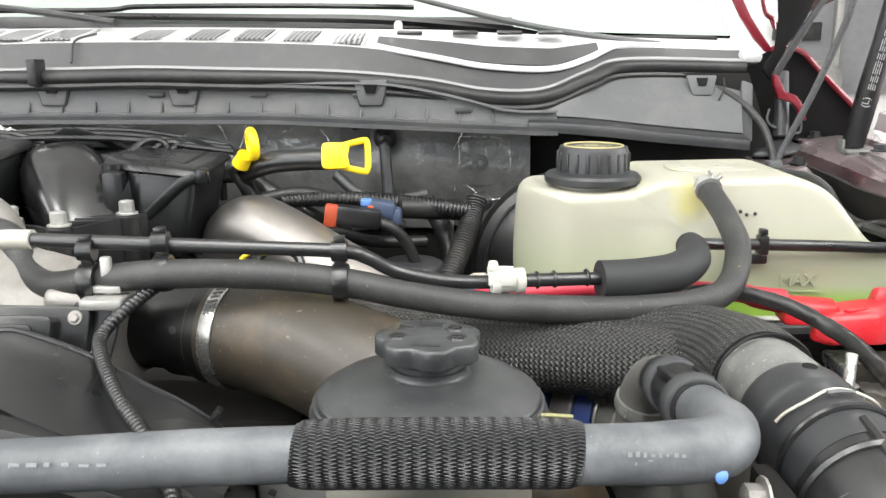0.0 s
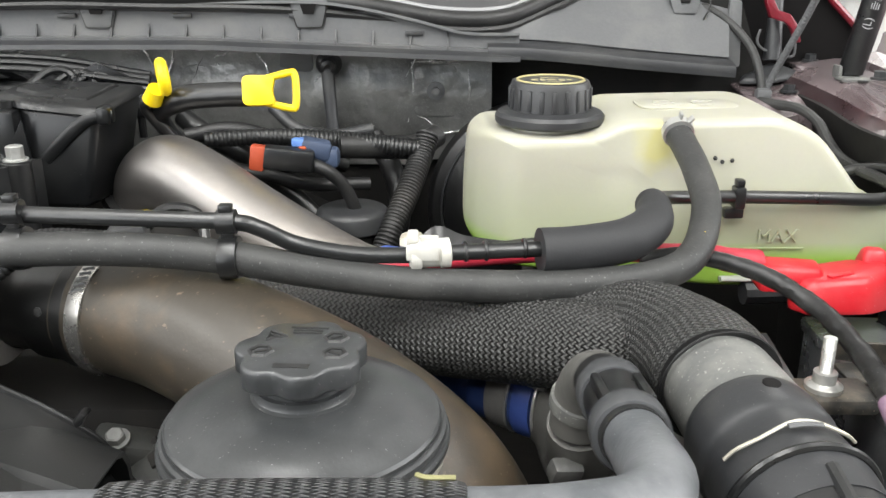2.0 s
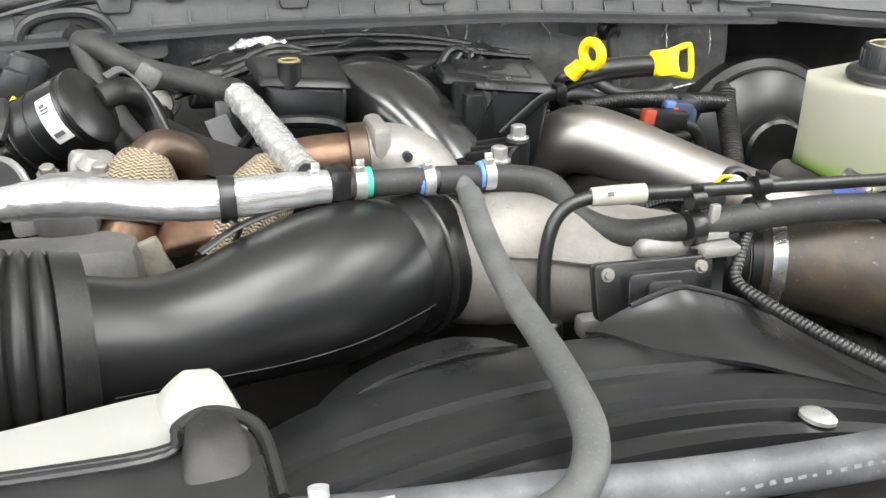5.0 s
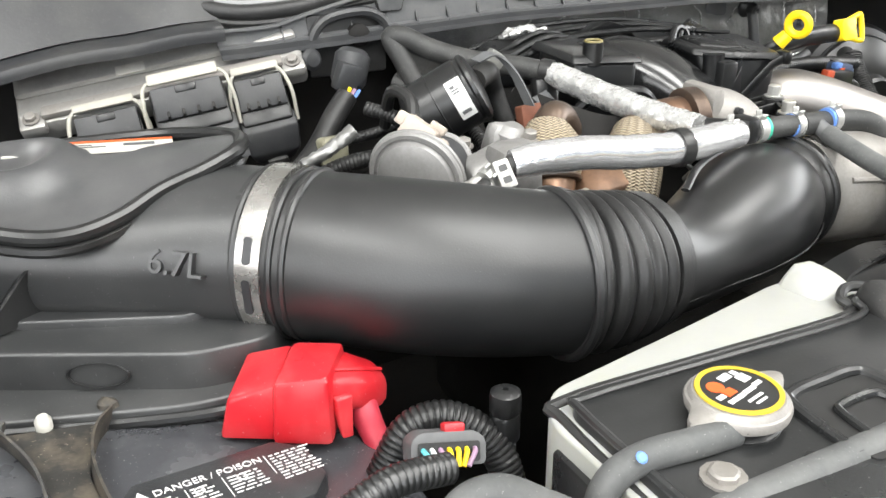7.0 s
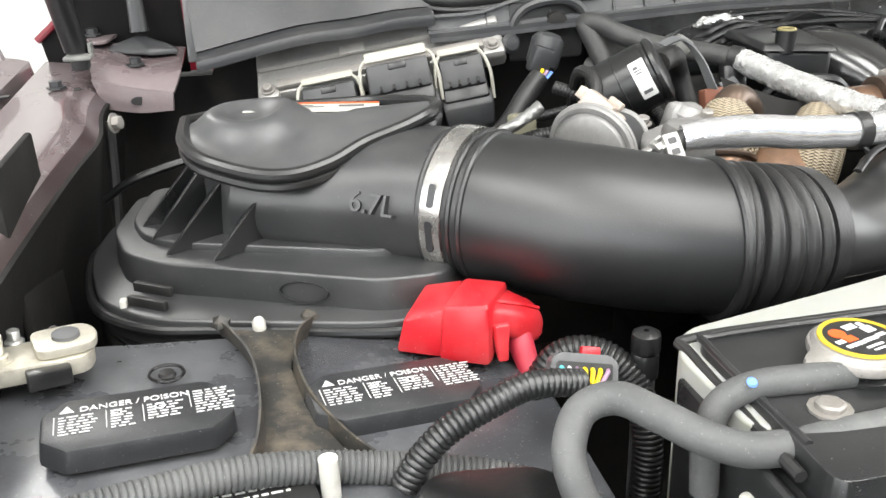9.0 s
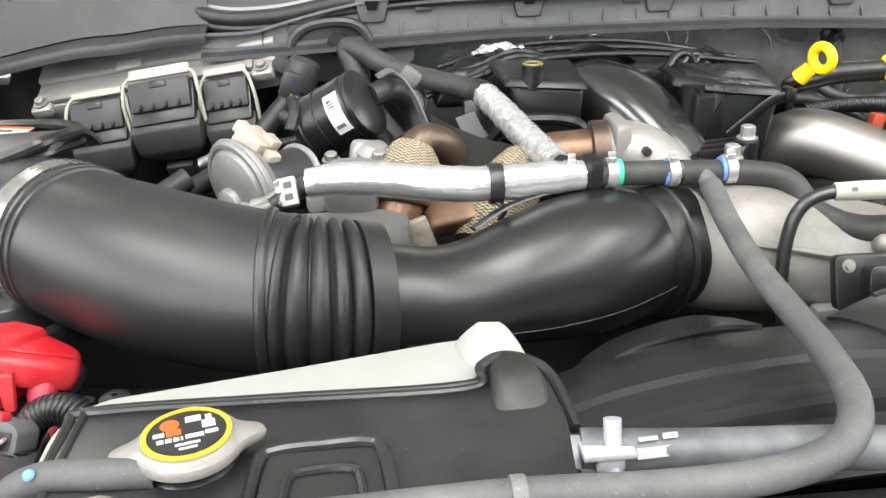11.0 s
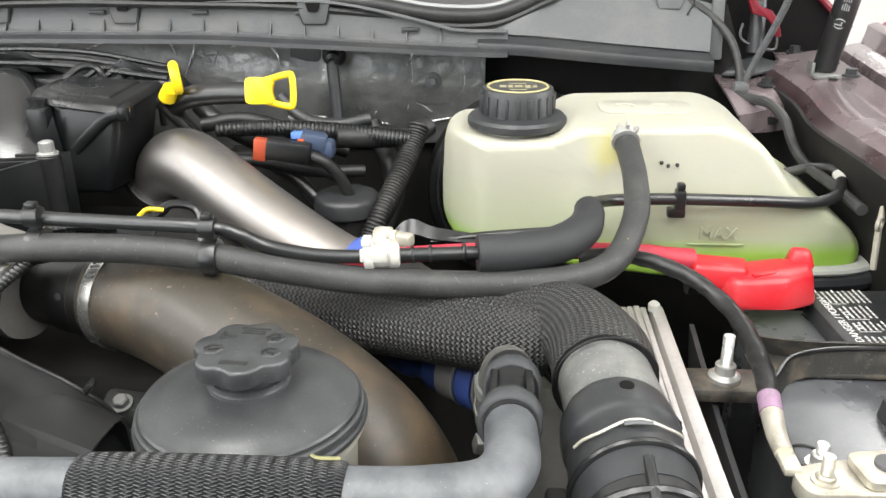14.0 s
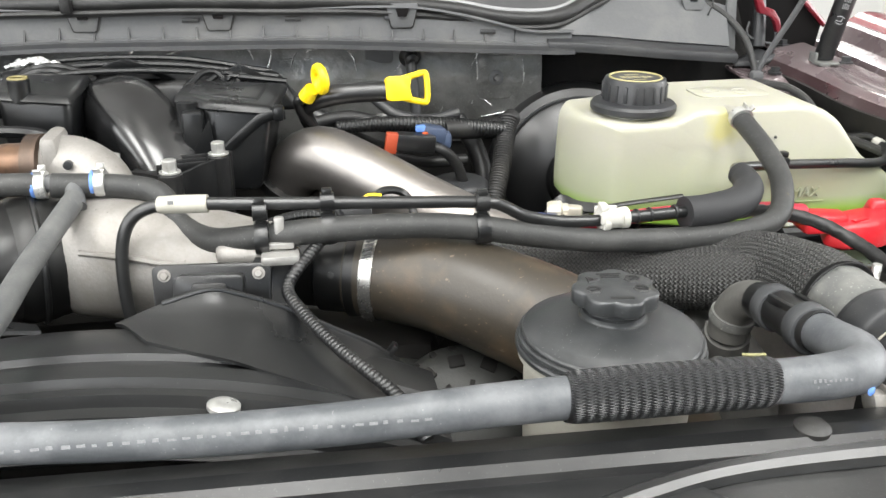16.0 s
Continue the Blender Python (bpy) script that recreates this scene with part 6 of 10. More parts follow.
part("casting_lug", box((0.128, 0.545, 1.222), (0.02, 0.012, 0.014), 0.003, pose(0, 0, 0, 20, 10, 15)), ALU_DARK, bc)

# ================= finned cooler =================
fc = thing("finned_cooler", (0.27, 0.53, 1.1), "silver finned aluminium cooler beside the battery", "cooler")
for k in range(6):
    x = 0.2305 + 0.0056 * k
    part("plate", wrinkle(box((x, 0.575, 1.141), (0.0049, 0.28 - 0.002 * (k % 3), 0.214 + 0.0012 * ((k * 5) % 3)), 0.001), 0.0007, 25), COOLER_ALU, fc)
part("core", box((0.2475, 0.575, 1.135), (0.036, 0.275, 0.212), 0.002), ALU_DARK, fc)
part("end_plate", box((0.27, 0.5725, 1.1425), (0.0125, 0.287, 0.216), 0.0045), COOLER_ALU, fc)
part("pin", lathe([(0.005, 0), (0.005, 0.006), (0.003, 0.008), (0, 0.009)], Matrix.Translation((0.2665, 0.706, 1.249)), 14), WHITE, fc)


# ================= batteries =================
def text_rows(w, h, seed, rows=6):
    rnd = random.Random(seed)
    out = []
    for r in range(rows):
        x = 0.0
        while x < w - 0.004:
            ww = min(rnd.uniform(0.0022, 0.007), w - x)
            out.append((x, -r * h * 1.55, ww, h * 0.5))
            x += ww + 0.0016
    return out


def warning_pad(name_parent, m, w, d, head=0.2, big=1.0):
    """A raised vent cover with its warning print; m: x along the writing, z up, origin in the middle."""
    c = 0.014
    out = [(-w / 2 + c, -d / 2), (w / 2 - c, -d / 2), (w / 2, -d / 2 + c), (w / 2, d / 2 - c), (w / 2 - c, d / 2), (-w / 2 + c, d / 2), (-w / 2, d / 2 - c), (-w / 2, -d / 2 + c)]
    pad = part("vent_cover", prism(out, 0.016, m, 0.0025, 2, 0.97), BATTERY_PAD, name_parent, "black vent cover with white warning print")
    t = m @ Matrix.Translation((0, 0, 0.0162))
    words("warning_heading", "DANGER / POISON", 0.0072 * big, t @ Matrix.Translation((-w / 2 + 0.022, d * head, 0)), LABEL_WHITE, pad, 0.0002)
    part("warning_triangle", prism([(-0.004, 0), (0.004, 0), (0, 0.007)], 0.0004, t @ Matrix.Translation((-w / 2 + 0.0155, d * head, 0)), 0), LABEL_WHITE, pad)
    y0 = d * head - 0.005
    for f_, w_, n_ in ((0.011, w * 0.2, 7), (0.016 + w * 0.21, w * 0.13, 7), (0.021 + w * 0.35, w * 0.19, 6), (0.026 + w * 0.55, w * 0.22, 9)):
        up = 0.007 if f_ > w * 0.6 else 0
        part("fine_print", bars(t @ Matrix.Translation((-w / 2 + f_, y0 + up, 0)), text_rows(w_, 0.00185 * big * big, int(w_ * 5000), n_)), LABEL_WHITE, pad)
        part("column_rule", bars(t @ Matrix.Translation((-w / 2 + f_ - 0.0025, y0 + up - 0.016, 0)), [(0, 0, 0.0005, 0.018)]), LABEL_WHITE, pad)
    for x_ in (-0.012, 0.012):
        part("pictogram", ring_tube(t @ Matrix.Translation((x_, y0 - 0.002, 0)), 0.0026, 0.0005, 14, 5), LABEL_WHITE, pad)
    return pad


def battery_terminal(parent, m):
    """A cast clamp on its post with bolts; m: x along the clamp."""
    base = part("terminal_clamp", joined(
        prism(rounded([(-0.036, -0.014), (0.03, -0.02), (0.038, 0.0), (0.03, 0.019), (-0.01, 0.017), (-0.036, 0.012)], 0.01), 0.012, m @ Matrix.Translation((0, 0, 0.004)), 0.003),
        prism(rounded([(0.0, -0.016), (0.034, -0.016), (0.04, 0.0), (0.034, 0.016), (0.0, 0.016)], 0.008), 0.006, m @ Matrix.Translation((0, 0, 0.017)), 0.002)), LEAD, parent, "pale cast battery clamp")
    part("post", lathe([(0.0095, 0.0), (0.0085, 0.0255), (0.007, 0.0265), (0, 0.0265)], m @ Matrix.Translation((0.02, 0, 0)), 20), GREY_PLASTIC, base, "grey lead post")
    b = box((0, 0, 0), (0.026, 0.012, 0.012), 0.0015)
    b.transform(m @ Matrix.Translation((0.005, -0.02, 0.008)))
    part("black_clip", b, BLACK, base)
    ax = (m.to_3x3() @ Vector((0, 0, 1)))
    hex_bolt(base, m @ Vector((-0.02, -0.002, 0.016)), ax, 0.006, 0.004, 0.014, LEAD, "clamp_bolt")
    hex_bolt(base, m @ Vector((-0.008, 0.026, 0.006)), ax, 0.0065, 0.008, 0.008, ZINC, "clamp_nut")
    return base


# right-hand battery, beyond the cooler
bat = thing("battery", (0.43, 0.6, 1.02), "black car battery with raised covers, white warning print", "battery", "batteries")
part("case", box((0.448, 0.545, 1.125), (0.225, 0.39, 0.215), 0.008, pose(0, 0, 0, 0, 0, -3)), BATTERY_BLACK, bat)
part("lid", box((0.448, 0.545, 1.2285), (0.228, 0.393, 0.012), 0.004, pose(0, 0, 0, 0, 0, -3)), BATTERY_BLACK, bat)
warning_pad(bat, Matrix.Translation((0.452, 0.695, 1.2345)) @ Matrix.Rotation(radians(94), 4, "Z"), 0.118, 0.096, 0.33, 1.3)
warning_pad(bat, Matrix.Translation((0.454, 0.528, 1.2345)) @ Matrix.Rotation(radians(94), 4, "Z"), 0.13, 0.096, 0.33, 1.3)
battery_terminal(bat, Matrix.Translation((0.352, 0.482, 1.236)) @ Matrix.Rotation(radians(8), 4, "Z"))
part("molded_ring", ring_tube(Matrix.Translation((0.338, 0.525, 1.2355)), 0.012, 0.0012, 24, 6), BLACK, bat)
strap = thing("battery_strap", (0.42, 0.63, 1.235), "flared black plastic battery hold-down strap", "hold-down strap", "battery straps")
part("wall", sheet(fine([[(0.335, 0.588, 1.236), (0.36, 0.618, 1.238), (0.42, 0.628, 1.238), (0.56, 0.622, 1.238)], [(0.332, 0.596, 1.25), (0.36, 0.624, 1.256), (0.42, 0.634, 1.258), (0.56, 0.628, 1.258)]], 6, 3), 0.002), STRAP_DIRTY, strap)
part("wall", sheet(fine([[(0.335, 0.668, 1.236), (0.365, 0.652, 1.238), (0.42, 0.646, 1.238), (0.56, 0.648, 1.238)], [(0.332, 0.664, 1.252), (0.365, 0.648, 1.256), (0.42, 0.642, 1.258), (0.56, 0.644, 1.258)]], 6, 3), 0.002), STRAP_DIRTY, strap)
part("web", box((0.445, 0.638, 1.2375), (0.23, 0.03, 0.003), 0.001), STRAP_DIRTY, strap)
part("foot", box((0.305, 0.606, 1.238), (0.06, 0.034, 0.012), 0.004), STRAP_DIRTY, strap)
part("fold", sweep([(0.335, 0.592, 1.254), (0.36, 0.621, 1.2575), (0.42, 0.631, 1.259), (0.56, 0.625, 1.259)], 0.0018, 6, 6), BLACK, strap)
hold = thing("hold_down_stud", (0.303, 0.606, 1.244), "zinc hold-down stud and flanged nut on the strap", "stud")
part("flange_nut", lathe([(0.012, 0), (0.012, 0.003), (0.009, 0.005), (0.0075, 0.005), (0.0075, 0.012), (0, 0.0125)], Matrix.Translation((0.303, 0.606, 1.244)), 6 * 4), ZINC, hold)
part("stud", sweep([(0.303, 0.606, 1.25), (0.303, 0.606, 1.28)], 0.0042, 12, 2, ribs=(lambda v, t_: 1 + 0.05 * math.sin(v / 0.0012 * 6.28), 0.0003)), ZINC, hold)
tray = solid("battery_tray_wall", sheet(fine([[(0.292, 0.40, 1.225), (0.296, 0.55, 1.226), (0.30, 0.70, 1.24)], [(0.30, 0.40, 1.12), (0.304, 0.55, 1.12), (0.31, 0.70, 1.12)]], 5, 3), 0.004), CHARCOAL, "dark plastic side wall of the battery tray", "tray")

red = thing("terminal_boot", (0.37, 0.745, 1.24), "glossy red plastic battery terminal cover with its cable", "terminal cover", "red terminal covers")
part("boot_body", joined(hull([(0.318, 0.716, 1.252), (0.33, 0.7, 1.252), (0.378, 0.702, 1.252), (0.404, 0.714, 1.252), (0.41, 0.748, 1.252), (0.385, 0.765, 1.252), (0.335, 0.755, 1.252), (0.324, 0.718, 1.278), (0.336, 0.707, 1.278), (0.376, 0.709, 1.28), (0.399, 0.72, 1.282), (0.404, 0.742, 1.283), (0.38, 0.754, 1.281), (0.34, 0.748, 1.278)], 0.005), hull([(0.296, 0.715, 1.266), (0.345, 0.712, 1.266), (0.35, 0.75, 1.266), (0.298, 0.748, 1.266), (0.299, 0.719, 1.287), (0.345, 0.718, 1.284), (0.35, 0.744, 1.284), (0.3, 0.744, 1.288)], 0.004)), RED, red, "", 50)
part("boot_peak", hull([(0.384, 0.74, 1.276), (0.407, 0.735, 1.276), (0.409, 0.757, 1.274), (0.386, 0.762, 1.274), (0.388, 0.743, 1.292), (0.403, 0.741, 1.292), (0.404, 0.753, 1.291), (0.389, 0.756, 1.291)], 0.004), RED, red, "", 50)
part("boot_bar", box((0.358, 0.718, 1.2795), (0.022, 0.006, 0.003), 0.001, pose(0, 0, 0, 0, 0, 20)), RED, red)
part("cable", sweep([(0.30, 0.735, 1.283), (0.275, 0.73, 1.288), (0.25, 0.722, 1.295), (0.15, 0.70, 1.305), (0.06, 0.69, 1.303), (0.0, 0.69, 1.295)], [0.011, 0.0095, 0.008, 0.007, 0.007, 0.007], 14, 8), RED_DULL, red, "faded red cable")

neg = thing("battery_cable", (0.31, 0.6, 1.24), "black taped battery cable with a brass lug", "cable")
part("sheath", wrinkle(sweep([(0.2, 0.7, 1.30), (0.24, 0.697, 1.303), (0.281, 0.68, 1.296), (0.309, 0.652, 1.284), (0.32, 0.61, 1.274), (0.321, 0.575, 1.267), (0.318, 0.55, 1.262)], [0.006, 0.0062, 0.0063, 0.0065, 0.007, 0.0074, 0.0066], 16, 14), 0.0012, 120), RUBBER_BLACK, neg)
part("band", sweep([(0.3185, 0.553, 1.2625), (0.3165, 0.537, 1.2592)], 0.0078, 16, 2), PURPLE, neg, "purple band")
part("lug", joined(sweep([(0.3165, 0.536, 1.2595), (0.3145, 0.518, 1.2565), (0.3145, 0.5, 1.2545)], [0.0075, 0.0068, 0.006], 12, 4), box((0.316, 0.493, 1.252), (0.012, 0.02, 0.006), 0.002)), LEAD, neg, "brass lug")

# ================= behind the tank and pipe =================
booster = thing("brake_booster", (0.17, 1.05, 1.1), "round black brake booster behind the coolant tank", "brake booster")
part("shell", lathe([(0.124, -0.04), (0.128, -0.02), (0.128, 0.0), (0.121, 0.01), (0.108, 0.014), (0.106, 0.022), (0.098, 0.028), (0.076, 0.04), (0.05, 0.046), (0.047, 0.05), (0.045, 0.062), (0.04, 0.066), (0, 0.067)], frame_of((0.165, 1.095, 1.222), (-0.12, -1, 0.12)), 64), BLACK_GLOSS, booster)
part("seam", ring_tube(frame_of((0.163, 1.08, 1.2235), (-0.12, -1, 0.12)), 0.109, 0.0018, 64, 6), CHARCOAL, booster)
part("master_cylinder", sweep([(0.17, 1.03, 1.2), (0.16, 0.95, 1.2)], 0.022, 20, 2), ALU, booster)


def dipstick(name, base, label):
    return thing(name, base, label, "dipstick", "dipsticks")


d1 = dipstick("dipstick", (-0.205, 0.9, 1.38), "yellow ring-handled dipstick in a black tube")
part("handle", joined(ring_tube(frame_of((-0.197, 0.894, 1.405), (0.93, 0.37, 0.1)) , 0.0125, 0.0052, 28, 10), sweep([(-0.206, 0.9, 1.393), (-0.213, 0.907, 1.382)], [0.008, 0.0095], 14, 3)), YELLOW, d1)
part("tube", sweep([(-0.212, 0.906, 1.383), (-0.222, 0.915, 1.372), (-0.2, 0.94, 1.33), (-0.16, 0.97, 1.27)], 0.006, 12, 6), BLACK, d1)
d2 = dipstick("dipstick", (-0.12, 0.9, 1.38), "yellow loop-handled dipstick in a thick black tube")
hm = frame_of((-0.09, 0.898, 1.392), (0.1, -1, 0.25), (0, 0, 1))
part("handle", joined(sweep([hm @ Vector(p) for p in ((-0.018, 0.010, 0), (0.006, 0.016, 0), (0.011, 0.014, 0), (0.012, 0, 0), (0.011, -0.014, 0), (0.006, -0.016, 0), (-0.018, -0.010, 0))], 0.0034, 10, 6), prism(rounded([(-0.036, -0.0135), (-0.018, -0.0135), (-0.006, -0.0125), (-0.01, 0), (-0.006, 0.0125), (-0.018, 0.0135), (-0.036, 0.0135)], 0.006), 0.014, hm @ Matrix.Translation((0, 0, -0.007)), 0.003)), YELLOW, d2)
part("tube", sweep([(-0.122, 0.902, 1.388), (-0.15, 0.905, 1.387), (-0.188, 0.91, 1.382), (-0.215, 0.93, 1.36), (-0.19, 0.97, 1.30)], [0.0115, 0.0115, 0.0115, 0.009, 0.009], 16, 6), BLACK_GLOSS, d2)
fg = thing("firewall_grommet", (-0.074, 1.1, 1.38), "black rubber grommet with a drain tube on the firewall", "grommet")
part("grommet", lathe([(0.014, 0), (0.015, 0.004), (0.012, 0.009), (0.009, 0.011), (0.0085, 0.022), (0.004, 0.024), (0, 0.022)], frame_of((-0.074, 1.108, 1.391), (0.05, -1, -0.15)), 24), RUBBER_BLACK, fg)
part("drain_tube", sweep([(-0.074, 1.092, 1.385), (-0.072, 1.087, 1.36), (-0.069, 1.08, 1.32), (-0.066, 1.07, 1.28)], 0.0075, 12, 6), CHARCOAL, fg)

loom = thing("injector_harness", (-0.05, 0.95, 1.27), "dark wiring harness with orange and blue connectors", "wiring harness")
part("orange_lock", box((-0.119, 0.905, 1.328), (0.014, 0.012, 0.024), 0.002, pose(0, 0, 0, 0, 8, 0)), ORANGE_DULL, loom, "orange connector lock")
part("connector", box((-0.092, 0.912, 1.325), (0.05, 0.02, 0.022), 0.004, pose(0, 0, 0, 0, 8, 8)), BLACK, loom)
part("blue_connector", joined(box((-0.068, 0.93, 1.331), (0.03, 0.024, 0.018), 0.004, pose(0, 0, 0, 0, 12, 10)), box((-0.055, 0.932, 1.322), (0.02, 0.02, 0.02), 0.005)), material("slate_blue_plastic", (0.05, 0.07, 0.12), 0.45), loom)
part("blue_lock", box((-0.083, 0.922, 1.339), (0.012, 0.01, 0.008), 0.002), BLUE_PALE, loom)
part("orange_mark", box((-0.078, 0.918, 1.3345), (0.007, 0.006, 0.003), 0.001), ORANGE, loom)
part("branch", sweep([(-0.075, 0.918, 1.32), (-0.055, 0.915, 1.312), (-0.04, 0.92, 1.295), (-0.03, 0.925, 1.27)], 0.0065, 12, 6), RUBBER_BLACK, loom)
part("branch", sweep([(-0.18, 0.95, 1.335), (-0.12, 0.96, 1.336), (-0.06, 0.97, 1.33), (0.0, 0.98, 1.322), (0.03, 0.985, 1.318)], [0.008, 0.009, 0.011, 0.011, 0.01], 14, 6, ribs=corrugated(0.0045, 0.1)), BLACK, loom)
part("branch", sweep([(-0.2, 0.93, 1.30), (-0.14, 0.94, 1.305), (-0.08, 0.95, 1.29), (-0.02, 0.97, 1.285)], 0.007, 12, 6), RUBBER_BLACK, loom)
part("heater_tube", sweep([(-0.05, 0.965, 1.325), (0.0, 0.985, 1.32), (0.03, 1.0, 1.318), (0.05, 1.02, 1.325)], [0.012, 0.0125, 0.013, 0.012], 16, 6), BLACK_DULL, loom)
part("corrugated_tube", sweep([(0.04, 1.0, 1.33), (0.034, 0.985, 1.312), (0.022, 0.95, 1.285), (0.006, 0.91, 1.255), (-0.005, 0.89, 1.23)], 0.0125, 16, 8, ribs=corrugated(0.004, 0.14)), BLACK_DULL, loom)
for pts_b, r_b, m_b in (([(-0.21, 0.99, 1.33), (-0.16, 1.0, 1.335), (-0.1, 1.01, 1.315), (-0.05, 1.03, 1.29)], 0.009, RUBBER_BLACK), ([(-0.2, 0.96, 1.29), (-0.15, 0.965, 1.3), (-0.1, 0.96, 1.28), (-0.06, 0.95, 1.24)], 0.008, BLACK_SATIN), ([(-0.13, 1.05, 1.35), (-0.1, 1.03, 1.33), (-0.06, 1.02, 1.325), (-0.02, 1.03, 1.33)], 0.007, CHARCOAL), ([(-0.02, 1.04, 1.32), (0.0, 1.02, 1.29), (0.01, 1.0, 1.25), (0.0, 0.98, 1.2)], 0.012, RUBBER_BLACK), ([(-0.22, 1.02, 1.345), (-0.19, 1.0, 1.33), (-0.15, 1.02, 1.30), (-0.12, 1.05, 1.28)], 0.011, BLACK_SATIN)):
    part("branch", sweep(pts_b, r_b, 12, 6), m_b, loom)
for c_b, s_b in (((-0.1, 1.06, 1.315), (0.05, 0.01, 0.02)), ((-0.02, 1.09, 1.29), (0.07, 0.01, 0.03)), ((-0.17, 1.05, 1.31), (0.03, 0.01, 0.018))):
    part("foil_scrap", wrinkle(box(c_b, s_b, 0.004, None, 3), 0.006, 70), FOIL_DULL, loom, "crumpled dull foil")
sc = thing("oil_cap", (-0.034, 0.93, 1.22), "round dark cap on a black filler neck", "filler cap")
part("neck", lathe([(0.03, 1.18), (0.031, 1.25), (0, 1.25)], Matrix.Translation((-0.034, 0.93, 0)), 32), DARK, sc)
part("cap", lathe([(0.035, 1.25), (0.0365, 1.252), (0.0365, 1.266), (0.034, 1.27), (0.03, 1.272), (0, 1.273)], Matrix.Translation((-0.034, 0.93, 0)), 40), CHARCOAL, sc)
tie = thing("clip_bracket", (0.055, 0.78, 1.28), "black plastic cable bracket below the tank", "bracket")
part("arch", sheet(fine([[(0.03, 0.775, 1.283), (0.05, 0.785, 1.298), (0.075, 0.79, 1.288), (0.12, 0.79, 1.282)], [(0.03, 0.765, 1.276), (0.05, 0.775, 1.287), (0.075, 0.78, 1.28), (0.12, 0.78, 1.276)]], 6, 2), 0.003), BLACK, tie)
part("rail", sweep([(0.07, 0.785, 1.277), (0.12, 0.788, 1.283), (0.19, 0.79, 1.289)], 0.004, 8, 5, squash=0.6), BLACK, tie)

# small connector and wire by the steel pipe
wire = thing("sensor_connector", (-0.2, 0.70, 1.3), "grey sensor connector with looping black wires", "connector")
part("connector", joined(box((-0.172, 0.70, 1.318), (0.028, 0.022, 0.018), 0.004, pose(0, 0, 0, 0, -8, 10)), box((-0.19, 0.705, 1.312), (0.016, 0.016, 0.014), 0.003)), CHARCOAL, wire)
part("wire", sweep([(-0.16, 0.70, 1.326), (-0.145, 0.71, 1.336), (-0.125, 0.715, 1.33), (-0.117, 0.70, 1.312), (-0.12, 0.68, 1.295)], 0.004, 8, 6), BLACK, wire)
part("wire", sweep([(-0.19, 0.70, 1.318), (-0.23, 0.69, 1.322), (-0.27, 0.68, 1.31), (-0.29, 0.67, 1.28)], 0.0045, 8, 6, ribs=corrugated()), BLACK, wire)
part("yellow_wire", sweep([(-0.168, 0.697, 1.33), (-0.16, 0.698, 1.336), (-0.148, 0.702, 1.334)], 0.002, 6, 5), YELLOW, wire, "yellow-green wire")

# cables along the right fender
cab = thing("hood_cable", (0.42, 1.1, 1.35), "braided grey cable rising from the fender to the hood", "cable")
part("braid", sweep([(0.455, 0.985, 1.60), (0.457, 1.0, 1.55), (0.456, 1.02, 1.518), (0.448, 1.06, 1.45), (0.434, 1.09, 1.39), (0.424, 1.10, 1.355)], 0.0042, 10, 6, ribs=corrugated(0.004, 0.1)), GREY_PLASTIC, cab)
wl = thing("washer_line", (0.42, 1.1, 1.33), "thin grey washer hose along the fender", "hose")
part("line", sweep([(0.345, 1.165, 1.455), (0.37, 1.15, 1.446), (0.395, 1.14, 1.428), (0.413, 1.125, 1.405), (0.42, 1.11, 1.38), (0.42, 1.09, 1.355)], 0.0048, 10, 6), RUBBER, wl)
part("line_end", sweep([(0.415, 1.085, 1.35), (0.43, 1.062, 1.35), (0.442, 1.035, 1.35), (0.448, 1.0, 1.342), (0.448, 0.97, 1.328), (0.447, 0.94, 1.32), (0.446, 0.9, 1.318), (0.45, 0.85, 1.318), (0.455, 0.78, 1.316)], 0.0055, 10, 6), RUBBER, wl)
part("joint", joined(box((0.42, 1.09, 1.356), (0.018, 0.014, 0.016), 0.004), box((0.438, 1.075, 1.346), (0.02, 0.012, 0.01), 0.003)), GREY_PLASTIC, wl)
fcl = thing("fender_clip", (0.464, 0.757, 1.27), "pale metal wire clip on the inner fender", "clip")
part("loop", joined(ring_tube(frame_of((0.462, 0.757, 1.312), (1, -0.9, 0)), 0.006, 0.0018, 18, 6), sweep([(0.462, 0.757, 1.306), (0.463, 0.755, 1.27)], 0.003, 8, 3), sweep([(0.462, 0.757, 1.318), (0.461, 0.757, 1.328)], [0.003, 0.0015], 8, 3)), LEAD, fcl)


# ================= black intake duct =================
duct = thing("intake_duct", (-0.7, 0.6, 1.25), "satin black plastic intake duct with a bellows section", "intake duct")
part("wide_tube", sweep([(-0.925, 0.685, 1.339), (-0.905, 0.667, 1.338), (-0.875, 0.643, 1.336), (-0.835, 0.617, 1.333), (-0.79, 0.596, 1.328), (-0.75, 0.583, 1.324), (-0.735, 0.58, 1.322)], [0.0575, 0.0585, 0.0595, 0.060, 0.059, 0.0575, 0.0575], 56, 10), DUCT_BLACK, duct)


def bellow(v, total):
    """Five narrow rings, then a smooth cuff."""
    u_ = (v - 0.006) / 0.0108
    if 0 < u_ < 5:
        return 0.9 + 0.11 * max(0.0, math.sin(math.pi * (u_ % 1))) ** 0.8
    return 1.0


